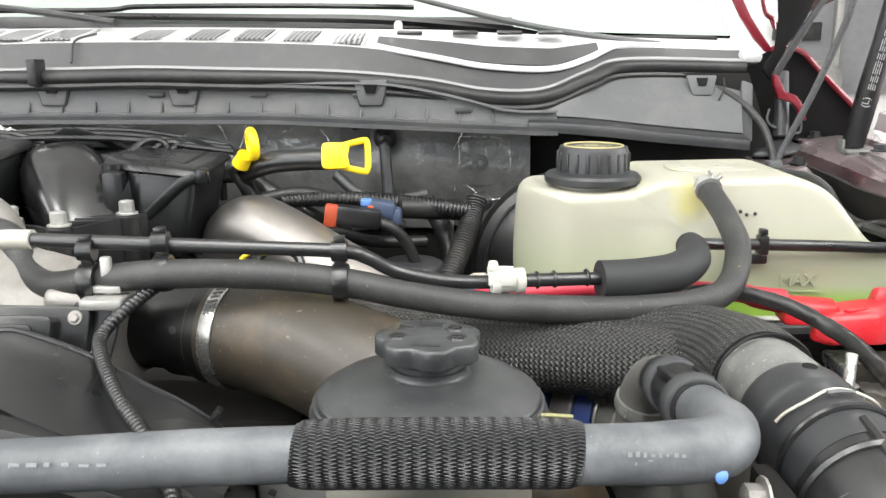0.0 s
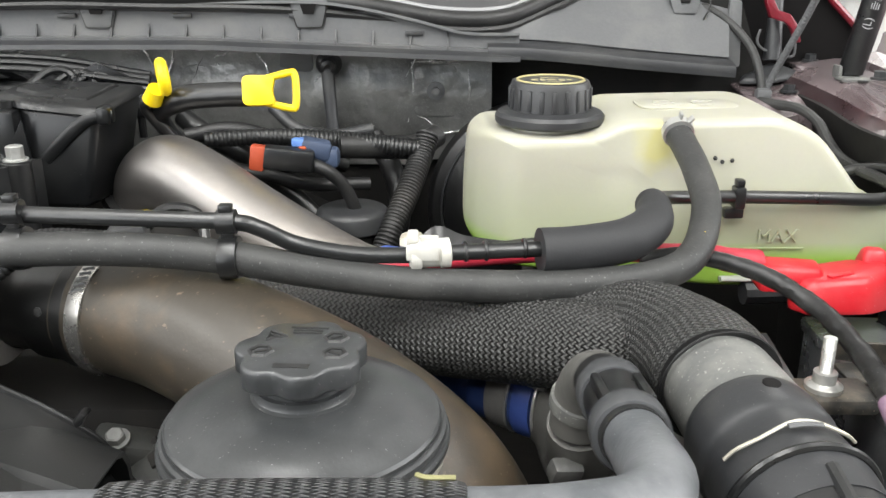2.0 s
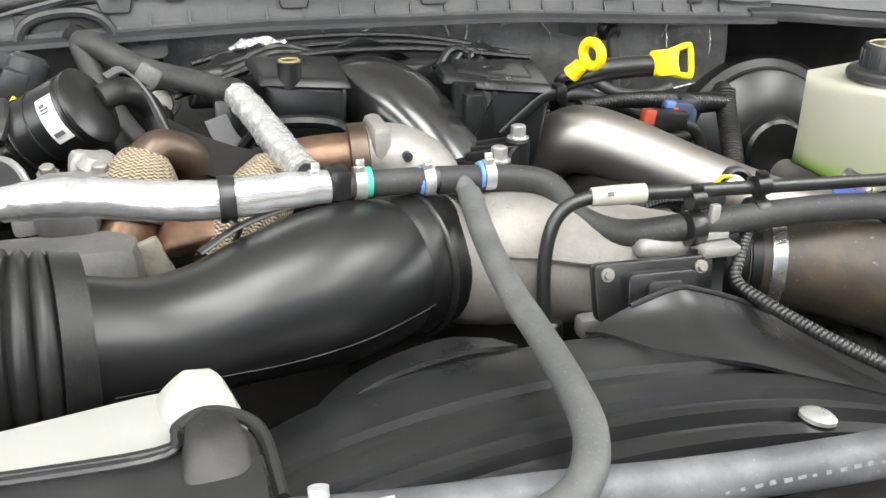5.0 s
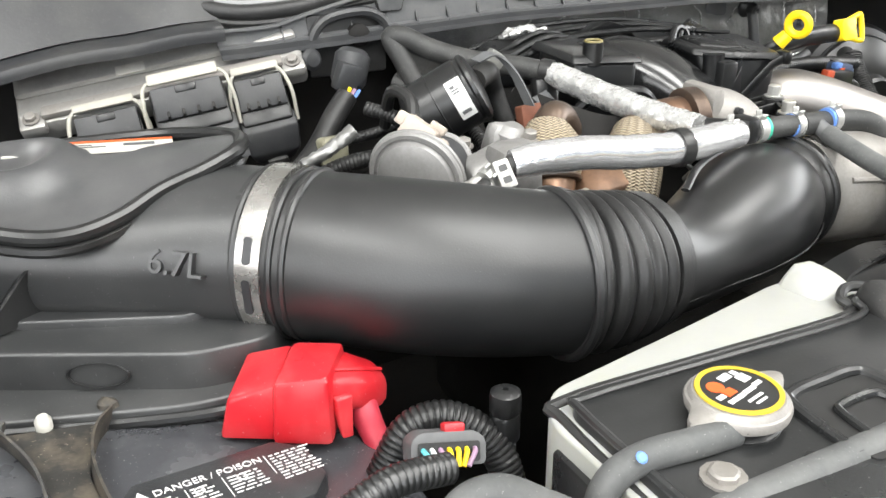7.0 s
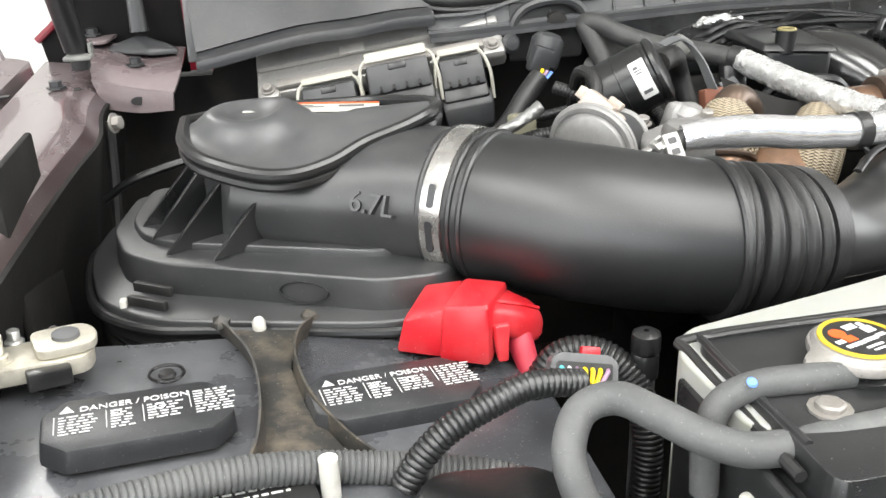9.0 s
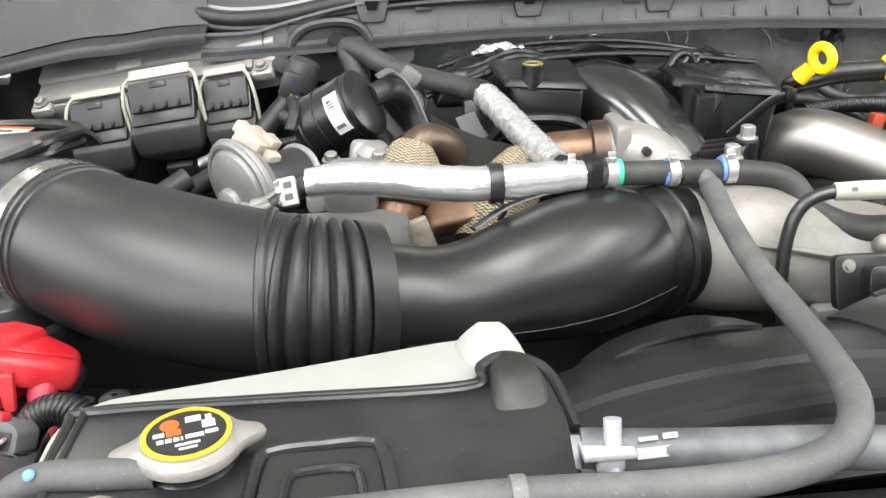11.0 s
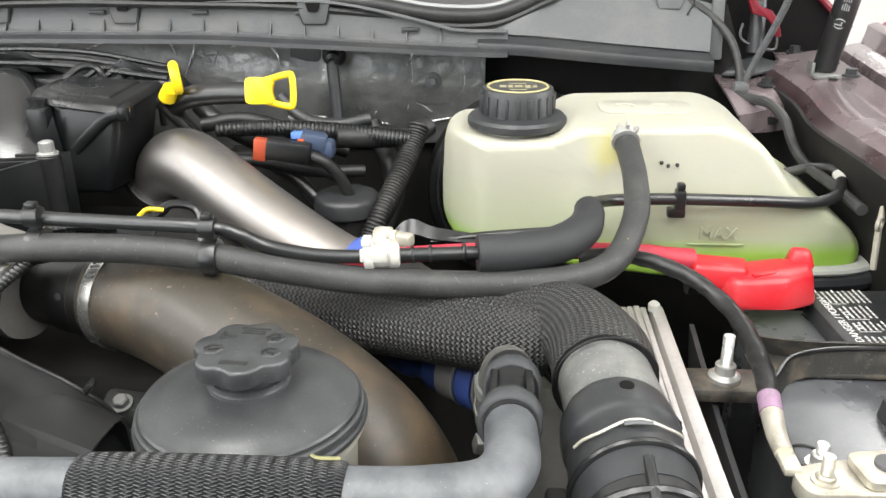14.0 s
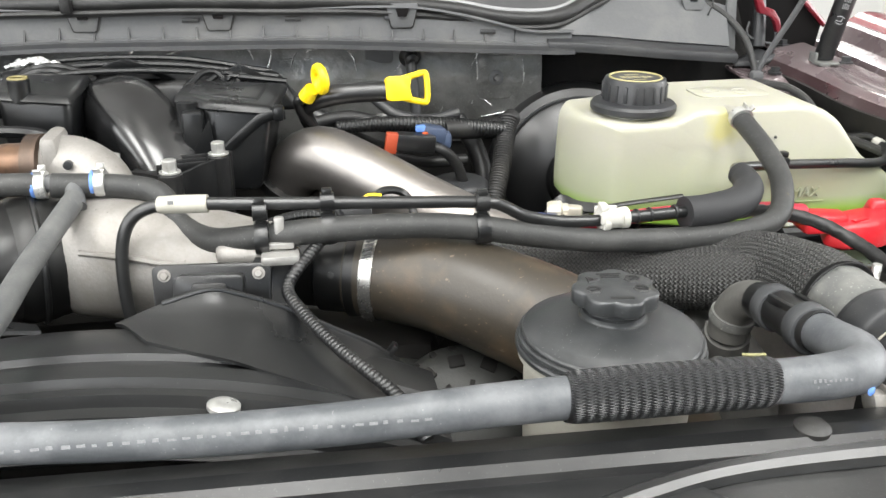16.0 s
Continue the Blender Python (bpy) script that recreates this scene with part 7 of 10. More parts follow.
part("bellows", sweep([(-0.746, 0.581, 1.3225), (-0.72, 0.578, 1.3205), (-0.695, 0.580, 1.3185), (-0.67, 0.585, 1.3163)], [0.0585, 0.0575, 0.055, 0.0515], 56, 8, ribs=(bellow, 0.0006)), RUBBER_BLACK, duct, "ribbed bellows", 50)
part("rim", ring_tube(frame_of((-0.746, 0.5812, 1.3227), (1, -0.06, -0.04)), 0.0585, 0.0038, 56, 10), DUCT_BLACK, duct)
part("rim", ring_tube(frame_of((-0.671, 0.585, 1.3163), (1, 0.2, -0.05)), 0.0495, 0.0022, 56, 10), DUCT_BLACK, duct)
part("elbow", sweep([(-0.675, 0.5835, 1.311), (-0.635, 0.592, 1.304), (-0.60, 0.602, 1.303), (-0.565, 0.614, 1.306), (-0.53, 0.628, 1.307), (-0.50, 0.642, 1.306), (-0.473, 0.657, 1.304), (-0.455, 0.668, 1.303)], [0.043, 0.0405, 0.0425, 0.0485, 0.0545, 0.056, 0.0535, 0.047], 56, 10), BLACK_GLOSS, duct, "glossy black elbow")
part("parting_line", sweep([(-0.655, 0.548, 1.293), (-0.6, 0.5615, 1.289), (-0.55, 0.5705, 1.287), (-0.50, 0.5795, 1.291), (-0.455, 0.6035, 1.293), (-0.42, 0.635, 1.29)], 0.0006, 6, 6), BLACK_DULL, duct)
part("outlet_collar", sweep([(-0.474, 0.657, 1.303), (-0.458, 0.664, 1.3025), (-0.44, 0.67, 1.302), (-0.425, 0.673, 1.3015), (-0.412, 0.675, 1.301)], [0.049, 0.0545, 0.0545, 0.051, 0.0505], 56, 8), NECK_BLACK, duct, "dark rubber collar")
for x_, y_, r_ in ((-0.447, 0.6675, 0.055),):
    part("outlet_rim", ring_tube(frame_of((x_, y_, 1.302), (0.92, 0.38, -0.05)), r_, 0.0026, 56, 8), BLACK, duct)
part("outlet_clamp", band(frame_of((-0.4165, 0.6745, 1.301), (0.95, 0.3, -0.05)), 0.0512, 0.008, 0.0012, 48), CLAMP, duct, "bright steel clamp")
part("edge_strap", sweep([(-0.60, 0.62, 1.348), (-0.57, 0.64, 1.357), (-0.53, 0.655, 1.362), (-0.5, 0.66, 1.362)], 0.0035, 8, 6, squash=0.5), BLACK, duct)
# clamp at the air box
CC, CA = Vector((-0.911, 0.673, 1.3385)), Vector((0.75, -0.66, -0.03))
dcl = part("band_clamp", band(frame_of(CC, CA), 0.0595, 0.017, 0.0015, 56), CLAMP, duct, "wide bright band clamp")
for w, ln in ((0.12, 0.013), (-0.4, 0.009)):
    b = prism(rounded([(-ln, -0.0028), (ln, -0.0028), (ln, 0.0028), (-ln, 0.0028)], 0.0027), 0.001, None, 0)
    b.transform(frame_of(CC, CA) @ Matrix.Rotation(w, 4, "Z") @ Matrix.Translation((-0.0608, 0, 0)) @ Matrix.Rotation(radians(-90), 4, "Y") @ Matrix.Rotation(radians(90), 4, "Z"))
    part("slot", b, CHARCOAL, dcl)
CN = CA.normalized()
for q, off in ((0.0605, 0.014), (0.0605, 0.023), (0.0595, -0.0125)):
    part("bead", ring_tube(frame_of(CC + CN * off, CA), q - 0.002, 0.0028, 56, 8), DUCT_BLACK, duct)

# ================= air filter box =================
ab = thing("air_filter_box", (-1.07, 0.72, 1.2), "black plastic air filter box with moulded ribs", "air box")
# upper snout that narrows from the wide oval to the clamp
sn = []
N = 40
secs = [((-1.05, 0.785, 1.335), 0.085, 0.05, (0.75, -0.5, 0.0), 0.85), ((-1.015, 0.757, 1.336), 0.08, 0.052, (0.75, -0.56, -0.02), 0.9), ((-0.98, 0.731, 1.337), 0.073, 0.054, (0.75, -0.62, -0.03), 0.95), ((-0.945, 0.703, 1.338), 0.064, 0.057, (0.75, -0.66, -0.03), 1.0), ((-0.908, 0.670, 1.3385), 0.058, 0.058, (0.75, -0.66, -0.03), 1.0)]
bm = bmesh.new()
prev = None
for c, wx, wz, ax, sq in secs:
    m = frame_of(c, ax)
    ring = []
    for k in range(N):
        w = 2 * math.pi * k / N
        ex = 2.0 if sq == 1 else 2 / (0.55 + 0.45 * sq)
        cx_, sx_ = math.cos(w), math.sin(w)
        ring.append(bm.verts.new(m @ Vector((wx * math.copysign(abs(cx_) ** (2 / ex), cx_), wz * math.copysign(abs(sx_) ** (2 / ex), sx_), 0))))
    if prev:
        for k in range(N):
            bm.faces.new((prev[k], prev[(k + 1) % N], ring[(k + 1) % N], ring[k]))
    else:
        bm.faces.new(ring[::-1])
    prev = ring
bm.faces.new(prev)
bmesh.ops.recalc_face_normals(bm, faces=bm.faces)
part("snout", bm, MOULDED, ab)
# tower and lid
tower = rounded([(-1.118, 0.745), (-1.10, 0.722), (-1.06, 0.71), (-1.02, 0.725), (-0.98, 0.76), (-0.95, 0.80), (-0.98, 0.83), (-1.08, 0.835), (-1.122, 0.79)], 0.02)
part("tower", prism(tower, 0.108, Matrix.Translation((0, 0, 1.255)), 0.004), MOULDED, ab)
lip = [(-1.128, 0.80, 1.392), (-1.126, 0.735, 1.392), (-1.112, 0.702, 1.386), (-1.075, 0.684, 1.376), (-1.045, 0.68, 1.3735), (-1.015, 0.686, 1.378), (-0.985, 0.698, 1.388), (-0.95, 0.705, 1.397), (-0.925, 0.72, 1.404), (-0.92, 0.78, 1.396), (-0.97, 0.835, 1.388), (-1.08, 0.845, 1.386)]
lid_rows = fine([[(-1.128, 0.735, 1.388), (-1.05, 0.683, 1.372), (-0.985, 0.70, 1.388), (-0.92, 0.715, 1.402)], [(-1.132, 0.775, 1.392), (-1.055, 0.745, 1.389), (-0.98, 0.745, 1.399), (-0.915, 0.755, 1.402)], [(-1.12, 0.81, 1.388), (-1.06, 0.79, 1.394), (-0.98, 0.785, 1.395), (-0.915, 0.79, 1.393)], [(-1.1, 0.84, 1.376), (-1.05, 0.835, 1.378), (-0.98, 0.83, 1.378), (-0.915, 0.82, 1.374)]], 14, 14)


def crater(x, y):
    """A raised rim round a shallow dish."""
    r_ = math.hypot((x + 1.072) / 1.05, y - 0.77)
    return 0.0145 * math.exp(-((r_ - 0.03) / 0.014) ** 2) + 0.007 * math.exp(-(r_ / 0.02) ** 2)


lid2 = part("lid", sheet([[(x, y, z + crater(x, y)) for x, y, z in r] for r in lid_rows], 0.004), LID_GREY, ab, "grey-black curved lid", 60)
part("lid_flange", sweep(lip + [lip[0]], 0.0055, 10, 6), BLACK, lid2)
part("lid_flange_lower", sweep([(x * 1.0, y, z - 0.009) for x, y, z in lip + [lip[0]]], 0.0045, 8, 6), BLACK, lid2)
stm = Matrix.Translation((-1.016, 0.79, 1.3985)) @ Matrix.Rotation(radians(-9), 4, "Z") @ Matrix.Rotation(radians(2), 4, "Y")
st_l = part("sticker", joined(bars(stm, [(-0.06, -0.022, 0.115, 0.03)], 0.0008)), WHITE, lid2, "white caution sticker")
part("sticker_strip", bars(stm @ Matrix.Translation((0, 0, 0.0009)), [(-0.06, 0.003, 0.115, 0.005)], 0.0003), ORANGE, st_l, "orange printed strip")
bar_parts("sticker_print", stm @ Matrix.Translation((0, 0, 0.0009)), [(-0.052, -0.004, 0.05, 0.002), (-0.052, -0.009, 0.06, 0.002), (-0.052, -0.014, 0.045, 0.002), (0.02, -0.008, 0.022, 0.006)], GREY_PLASTIC, st_l, 0.0003)
# base
base_out = rounded([(-1.215, 0.88), (-1.226, 0.79), (-1.206, 0.695), (-1.165, 0.652), (-1.11, 0.633), (-0.995, 0.598), (-0.945, 0.598), (-0.90, 0.65), (-0.90, 0.89), (-1.15, 0.91)], 0.035, 5)
part("base", prism(base_out, 0.026, Matrix.Translation((0, 0, 1.255)), 0.005, 3), MOULDED, ab)
part("deck", prism(rounded([(-1.19, 0.87), (-1.203, 0.785), (-1.188, 0.727), (-1.158, 0.697), (-1.075, 0.656), (-0.99, 0.614), (-0.94, 0.612), (-0.905, 0.67), (-0.905, 0.88)], 0.014, 4), 0.03, Matrix.Translation((0, 0, 1.277)), 0.004, 3, 0.985), MOULDED, ab)
part("deck_step", prism(rounded([(-1.175, 0.87), (-1.186, 0.79), (-1.172, 0.745), (-1.145, 0.722), (-1.07, 0.69), (-0.985, 0.655), (-0.92, 0.67), (-0.915, 0.88)], 0.016, 4), 0.009, Matrix.Translation((0, 0, 1.304)), 0.004, 3, 0.985), MOULDED, ab)
edge_b = [(-1.219, 0.85), (-1.226, 0.79), (-1.208, 0.7), (-1.166, 0.653), (-1.11, 0.634), (-0.995, 0.599), (-0.95, 0.6)]
part("rim", sweep([(x, y, 1.272) for x, y in edge_b], 0.0045, 10, 8), BLACK, ab)
part("lower_rim", sweep([(x + 0.006, y + 0.008, 1.25) for x, y in edge_b], 0.004, 8, 8), BLACK, ab)
part("tray_edge", sweep([(x + 0.008, y + 0.004, 1.236) for x, y in edge_b], 0.006, 8, 8), BLACK_DULL, ab)
for k in range(9):
    part("tray_rib", box((-1.15 + 0.018 * k, 0.648 - 0.0054 * k, 1.243), (0.003, 0.008, 0.012), 0.0008), BLACK_DULL, ab)
for a, b_ in (((-1.122, 0.762, 1.37), (-1.174, 0.768, 1.312)), ((-1.117, 0.742, 1.366), (-1.163, 0.737, 1.312)), ((-1.096, 0.729, 1.364), (-1.15, 0.708, 1.308)), ((-1.06, 0.711, 1.362), (-1.113, 0.684, 1.309))):
    a, b_ = Vector(a), Vector(b_)
    inn = Vector((a.x + 0.004, a.y + 0.01, 1.308))
    nrm = (b_ - a).cross(inn - a).normalized() * 0.0014
    fin = bmesh.new()
    vv = [[fin.verts.new(p + s * nrm) for p in (a, Vector((a.x, a.y + 0.012, a.z)), inn, b_)] for s in (-1, 1)]
    fin.faces.new(vv[0][::-1])
    fin.faces.new(vv[1])
    for k in range(4):
        fin.faces.new((vv[0][k], vv[0][(k + 1) % 4], vv[1][(k + 1) % 4], vv[1][k]))
    bmesh.ops.recalc_face_normals(fin, faces=fin.faces)
    part("fin", fin, BLACK_SATIN, ab, "thin triangular fin")
om = frame_of((-1.047, 0.6415, 1.292), (-0.42, -0.88, 0.12))
part("oval_emblem", ring_tube(om @ Matrix.Diagonal((1, 0.42, 1, 1)), 0.0195, 0.0012, 40, 6), BLACK_SATIN, ab, "moulded oval emblem")
for k in range(2):
    part("latch_bar", box((-1.165 + 0.004 * k, 0.672 + 0.012 * k, 1.285 + 0.006 * k), (0.036, 0.005, 0.008), 0.001, pose(0, 0, 0, 0, 0, -35)), BLACK_DULL, ab)
part("latch_tab", box((-1.184, 0.68, 1.281), (0.005, 0.008, 0.012), 0.001), WHITE, ab)
TN = Vector((-0.62, -0.70, 0.36)).normalized()
wm = frame_of(Vector((-0.968, 0.7215, 1.3375)) + TN * 0.064 - CN * 0.004 + Vector((0, 0, -0.008)), TN + Vector((-0.05, 0.03, 0))) @ Matrix.Translation((0.013, -0.009, 0.0012)) @ Matrix.Rotation(radians(5), 4, "Y")
words("engine_size_text", "6.7L", 0.023, wm, MOULDED, ab, 0.004, "LEFT")

# ================= left battery =================
lb = thing("battery", (-1.06, 0.5, 1.06), "black truck battery with two warning-printed covers", "battery", "batteries")
LZ = 1.262
LT = Matrix.Rotation(radians(4.5), 4, "Y")  # the top falls slightly to one side


def lz(x):
    return LZ - (x + 1.0) * 0.13


part("case", box((-1.07, 0.475, 1.15), (0.35, 0.28, 0.2), 0.008, LT), BATTERY_BLACK, lb)
part("top_plate", box((-1.07, 0.475, lz(-1.07) - 0.004), (0.354, 0.284, 0.012), 0.004, LT), BATTERY_BLACK, lb)
part("end_cover", box((-0.93, 0.49, lz(-0.93) - 0.012), (0.07, 0.2, 0.025), 0.008, LT @ Matrix.Rotation(radians(16), 4, "Y")), BLACK_DULL, lb)
PADROT = radians(9)
warning_pad(lb, Matrix.Translation((-1.152, 0.492, lz(-1.152) + 0.002)) @ LT @ Matrix.Rotation(PADROT, 4, "Z"), 0.108, 0.055)
warning_pad(lb, Matrix.Translation((-1.0, 0.512, lz(-1.0) + 0.002)) @ LT @ Matrix.Rotation(PADROT, 4, "Z"), 0.112, 0.058)
battery_terminal(lb, Matrix.Translation((-1.222, 0.565, lz(-1.222) + 0.003)) @ LT @ Matrix.Rotation(radians(20), 4, "Z"))
part("molded_ring", ring_tube(Matrix.Translation((-1.143, 0.562, lz(-1.143) + 0.003)) @ LT, 0.011, 0.0012, 28, 6), BLACK, lb)
part("molded_boss", lathe([(0.006, 0), (0.005, 0.002), (0, 0.003)], Matrix.Translation((-1.143, 0.562, lz(-1.143) + 0.002)) @ LT, 16), BLACK_DULL, lb)
for x, y, head, w in ((-1.165, 0.425, "WARNING: To avoid", 0.1), (-1.02, 0.462, "AVERTISSEMENT :", 0.075)):
    m_ = Matrix.Translation((x, y, lz(x) + 0.0035)) @ LT @ Matrix.Rotation(PADROT, 4, "Z")
    lab = part("warning_label", bars(m_, [(-0.012, -0.03, w + 0.02, 0.045)], 0.0005), LABEL_BLACK, lb, "black printed warning label")
    words("label_heading", head, 0.0068, m_ @ Matrix.Translation((0, 0.004, 0.0006)), LABEL_WHITE, lab, 0.0002)
    part("label_print", bars(m_ @ Matrix.Translation((0, -0.005, 0.0006)), text_rows(w, 0.0034, 4, 3), 0.0002), LABEL_WHITE, lab)
part("white_mark", bars(Matrix.Translation((-1.036, 0.462, lz(-1.036) + 0.0045)) @ LT @ Matrix.Rotation(PADROT, 4, "Z"), [(0, 0, 0.008, 0.008)], 0.0004), LABEL_WHITE, lb)
ls = thing("battery_strap", (-1.07, 0.56, 1.27), "waisted black plastic hold-down strap across the battery", "hold-down strap", "battery straps")
for s_ in (-1, 1):
    lo = [(-1.078 + s_ * 0.032, 0.615), (-1.078 + s_ * 0.021, 0.595), (-1.074 + s_ * 0.0125, 0.56), (-1.068 + s_ * 0.0135, 0.51), (-1.06 + s_ * 0.024, 0.465), (-1.055 + s_ * 0.035, 0.44)]
    part("wall", sheet(fine([[(x, y, lz(x) + 0.003) for x, y in lo], [(x + s_ * 0.002, y, lz(x) + 0.017) for x, y in lo]], 6, 2), 0.0016), STRAP_DIRTY, ls)
web = [[(-1.078 + f * 0.031, 0.615, 0), (-1.078 + f * 0.02, 0.595, 0), (-1.074 + f * 0.0115, 0.56, 0), (-1.068 + f * 0.0125, 0.51, 0), (-1.06 + f * 0.023, 0.465, 0), (-1.055 + f * 0.034, 0.44, 0)] for f in (-1, 0, 1)]
part("web", sheet([[(x, y, lz(x) + 0.006) for x, y, z in r] for r in web], 0.003), STRAP_DIRTY, ls)
part("pin", lathe([(0.005, 0), (0.005, 0.006), (0.003, 0.009), (0, 0.01)], Matrix.Translation((-1.082, 0.617, lz(-1.082) + 0.006)), 14), WHITE, ls, "white plastic pin")
part("white_post", sweep([(-1.048, 0.425, lz(-1.048)), (-1.048, 0.425, lz(-1.048) + 0.028)], 0.0055, 14, 2), WHITE, ls, "white threaded post")
for x, y in ((-1.108, 0.612), (-1.045, 0.622)):
    part("torn_edge", wrinkle(lathe([(0.007, 0), (0.006, 0.004), (0, 0.008)], Matrix.Translation((x, y, lz(x) + 0.012)), 10), 0.003, 300), STRAP_DIRTY, ls)

lred = thing("terminal_boot", (-0.935, 0.56, 1.27), "glossy red plastic battery terminal cover", "terminal cover", "red terminal covers")


def faceted(points_low, points_high, bevel=0.004):
    bm_ = bmesh.new()
    a_ = [bm_.verts.new(p) for p in points_low]
    b_2 = [bm_.verts.new(p) for p in points_high]
    n_ = len(a_)
    bm_.faces.new(a_[::-1])
    bm_.faces.new(b_2)
    for k in range(n_):
        bm_.faces.new((a_[k], a_[(k + 1) % n_], b_2[(k + 1) % n_], b_2[k]))
    bmesh.ops.recalc_face_normals(bm_, faces=bm_.faces)
    bmesh.ops.triangulate(bm_, faces=[f_ for f_ in bm_.faces if len(f_.verts) > 4])
    bmesh.ops.bevel(bm_, geom=bm_.edges[:], offset=bevel, segments=3, affect="EDGES", profile=0.5, clamp_overlap=True)
    return bm_


def boot_at(u, v, w):
    return (-0.959 + 0.87 * u + 0.49 * v, 0.557 - 0.49 * u + 0.87 * v, 1.27 + w)


def boot_block(u0, u1, v0, v1, tops, in_u, bevel):
    low = [boot_at(u, v, 0) for u in (u0, u1) for v in (v0, v1)]
    top = [boot_at(u, v, w) for (u, v), w in zip([(u0 + in_u, v0 + 0.003), (u0 + in_u, v1 - 0.006), (u1 - 0.001, v0 + 0.003), (u1 - 0.001, v1 - 0.006)], tops)]
    return hull(low + top, bevel)


part("boot_body", joined(boot_block(-0.033, 0.004, -0.003, 0.056, (0.026, 0.03, 0.037, 0.037), 0.006, 0.003), boot_block(0.0, 0.037, -0.007, 0.056, (0.041, 0.039, 0.046, 0.039), 0.003, 0.0035), hull([(-0.932, 0.545, 1.29), (-0.93, 0.543, 1.31), (-0.9, 0.549, 1.3), (-0.88, 0.566, 1.284), (-0.886, 0.556, 1.269), (-0.912, 0.542, 1.285), (-0.91, 0.586, 1.306), (-0.883, 0.583, 1.29), (-0.887, 0.588, 1.269), (-0.928, 0.592, 1.293)], 0.004)), RED, lred, "", 34)
part("hood_crease", sweep([(-0.928, 0.555, 1.3105), (-0.905, 0.557, 1.3035), (-0.884, 0.57, 1.2905)], 0.0014, 6, 5), RED, lred)
part("flap", hull([(-0.924, 0.54, 1.296), (-0.914, 0.54, 1.297), (-0.916, 0.536, 1.271), (-0.923, 0.536, 1.271), (-0.927, 0.546, 1.298), (-0.914, 0.546, 1.297), (-0.916, 0.542, 1.271), (-0.923, 0.542, 1.271)], 0.001), RED, lred)
part("plus_mark", bars(frame_of((-0.936, 0.568, 1.3112), (-0.1, -0.12, 1)), [(-0.004, -0.0006, 0.008, 0.0012), (-0.0006, -0.004, 0.0012, 0.008)], 0.0006), RED, lred)
part("cable", sweep([(-0.902, 0.56, 1.28), (-0.903, 0.552, 1.275), (-0.901, 0.544, 1.265), (-0.899, 0.534, 1.255), (-0.898, 0.522, 1.244)], [0.0095, 0.0095, 0.0085, 0.0075, 0.0075], 16, 6), RED_DULL, lred, "faded red cable")

# ================= left coolant reservoir with pressure cap =================
res = thing("degas_reservoir", (-0.71, 0.40, 1.2), "white plastic reservoir with a ribbed black top", "reservoir")
outline = [(-0.846, 0.352), (-0.848, 0.43), (-0.832, 0.455), (-0.73, 0.475), (-0.63, 0.496), (-0.6, 0.497), (-0.588, 0.47), (-0.583, 0.44), (-0.586, 0.39), (-0.592, 0.352)]
part("tank", prism(rounded(outline, 0.012), 0.114, Matrix.Translation((0, 0, 1.212)), 0.005, 3), TANK_WHITE, res)
part("peak", hull([(-0.636, 0.49, 1.318), (-0.624, 0.497, 1.318), (-0.591, 0.496, 1.318), (-0.582, 0.465, 1.318), (-0.584, 0.445, 1.318), (-0.63, 0.452, 1.318), (-0.617, 0.4955, 1.3395), (-0.597, 0.494, 1.339), (-0.592, 0.474, 1.3345), (-0.614, 0.474, 1.3345)], 0.006), TANK_WHITE, res, angle=60)
top_out = [(-0.838, 0.30), (-0.838, 0.428), (-0.828, 0.44), (-0.74, 0.4375), (-0.626, 0.4355), (-0.616, 0.4505), (-0.604, 0.456), (-0.59, 0.452), (-0.581, 0.44), (-0.578, 0.40), (-0.59, 0.30)]
rt = part("top_cover", prism(rounded(top_out, 0.009), 0.022, Matrix.Translation((0, 0, 1.309)), 0.005, 3, 0.985), COVER_BLACK, res, "ribbed black top cover")
part("cover_lip", sweep([(-0.841, 0.32, 1.322), (-0.841, 0.425, 1.325), (-0.832, 0.4415, 1.3265), (-0.74, 0.4405, 1.3275), (-0.628, 0.438, 1.3285), (-0.617, 0.452, 1.332), (-0.604, 0.4585, 1.334), (-0.588, 0.454, 1.332), (-0.578, 0.441, 1.328), (-0.574, 0.40, 1.322)], 0.0034, 8, 6), LABEL_BLACK, rt, "dark folded rim")
part("inner_lip", sweep([(-0.832, 0.33, 1.331), (-0.832, 0.424, 1.331), (-0.823, 0.433, 1.3315), (-0.74, 0.4315, 1.332), (-0.63, 0.4295, 1.332), (-0.617, 0.442, 1.336)], 0.0024, 8, 6), COVER_BLACK, rt)
part("corner_tower", hull([(-0.618, 0.405, 1.325), (-0.616, 0.448, 1.325), (-0.604, 0.454, 1.325), (-0.588, 0.448, 1.325), (-0.58, 0.43, 1.32), (-0.583, 0.395, 1.315), (-0.612, 0.44, 1.345), (-0.604, 0.447, 1.345), (-0.592, 0.443, 1.345), (-0.587, 0.428, 1.341), (-0.611, 0.422, 1.342), (-0.59, 0.405, 1.328), (-0.612, 0.405, 1.329)], 0.0045), BLACK_DULL, rt, "raised cover corner", 60)
part("recess_frame", sweep([(-0.738, 0.335, 1.331), (-0.7355, 0.378, 1.332), (-0.727, 0.3865, 1.3325), (-0.704, 0.3885, 1.3325), (-0.683, 0.3885, 1.3325), (-0.675, 0.379, 1.332), (-0.67, 0.335, 1.331)], 0.0036, 10, 6), COVER_BLACK, rt)
part("recess_floor", prism(rounded([(-0.031, -0.03), (0.031, -0.03), (0.026, 0.026), (-0.026, 0.026)], 0.006), 0.0015, Matrix.Translation((-0.7045, 0.358, 1.3306)), 0), LABEL_BLACK, rt)
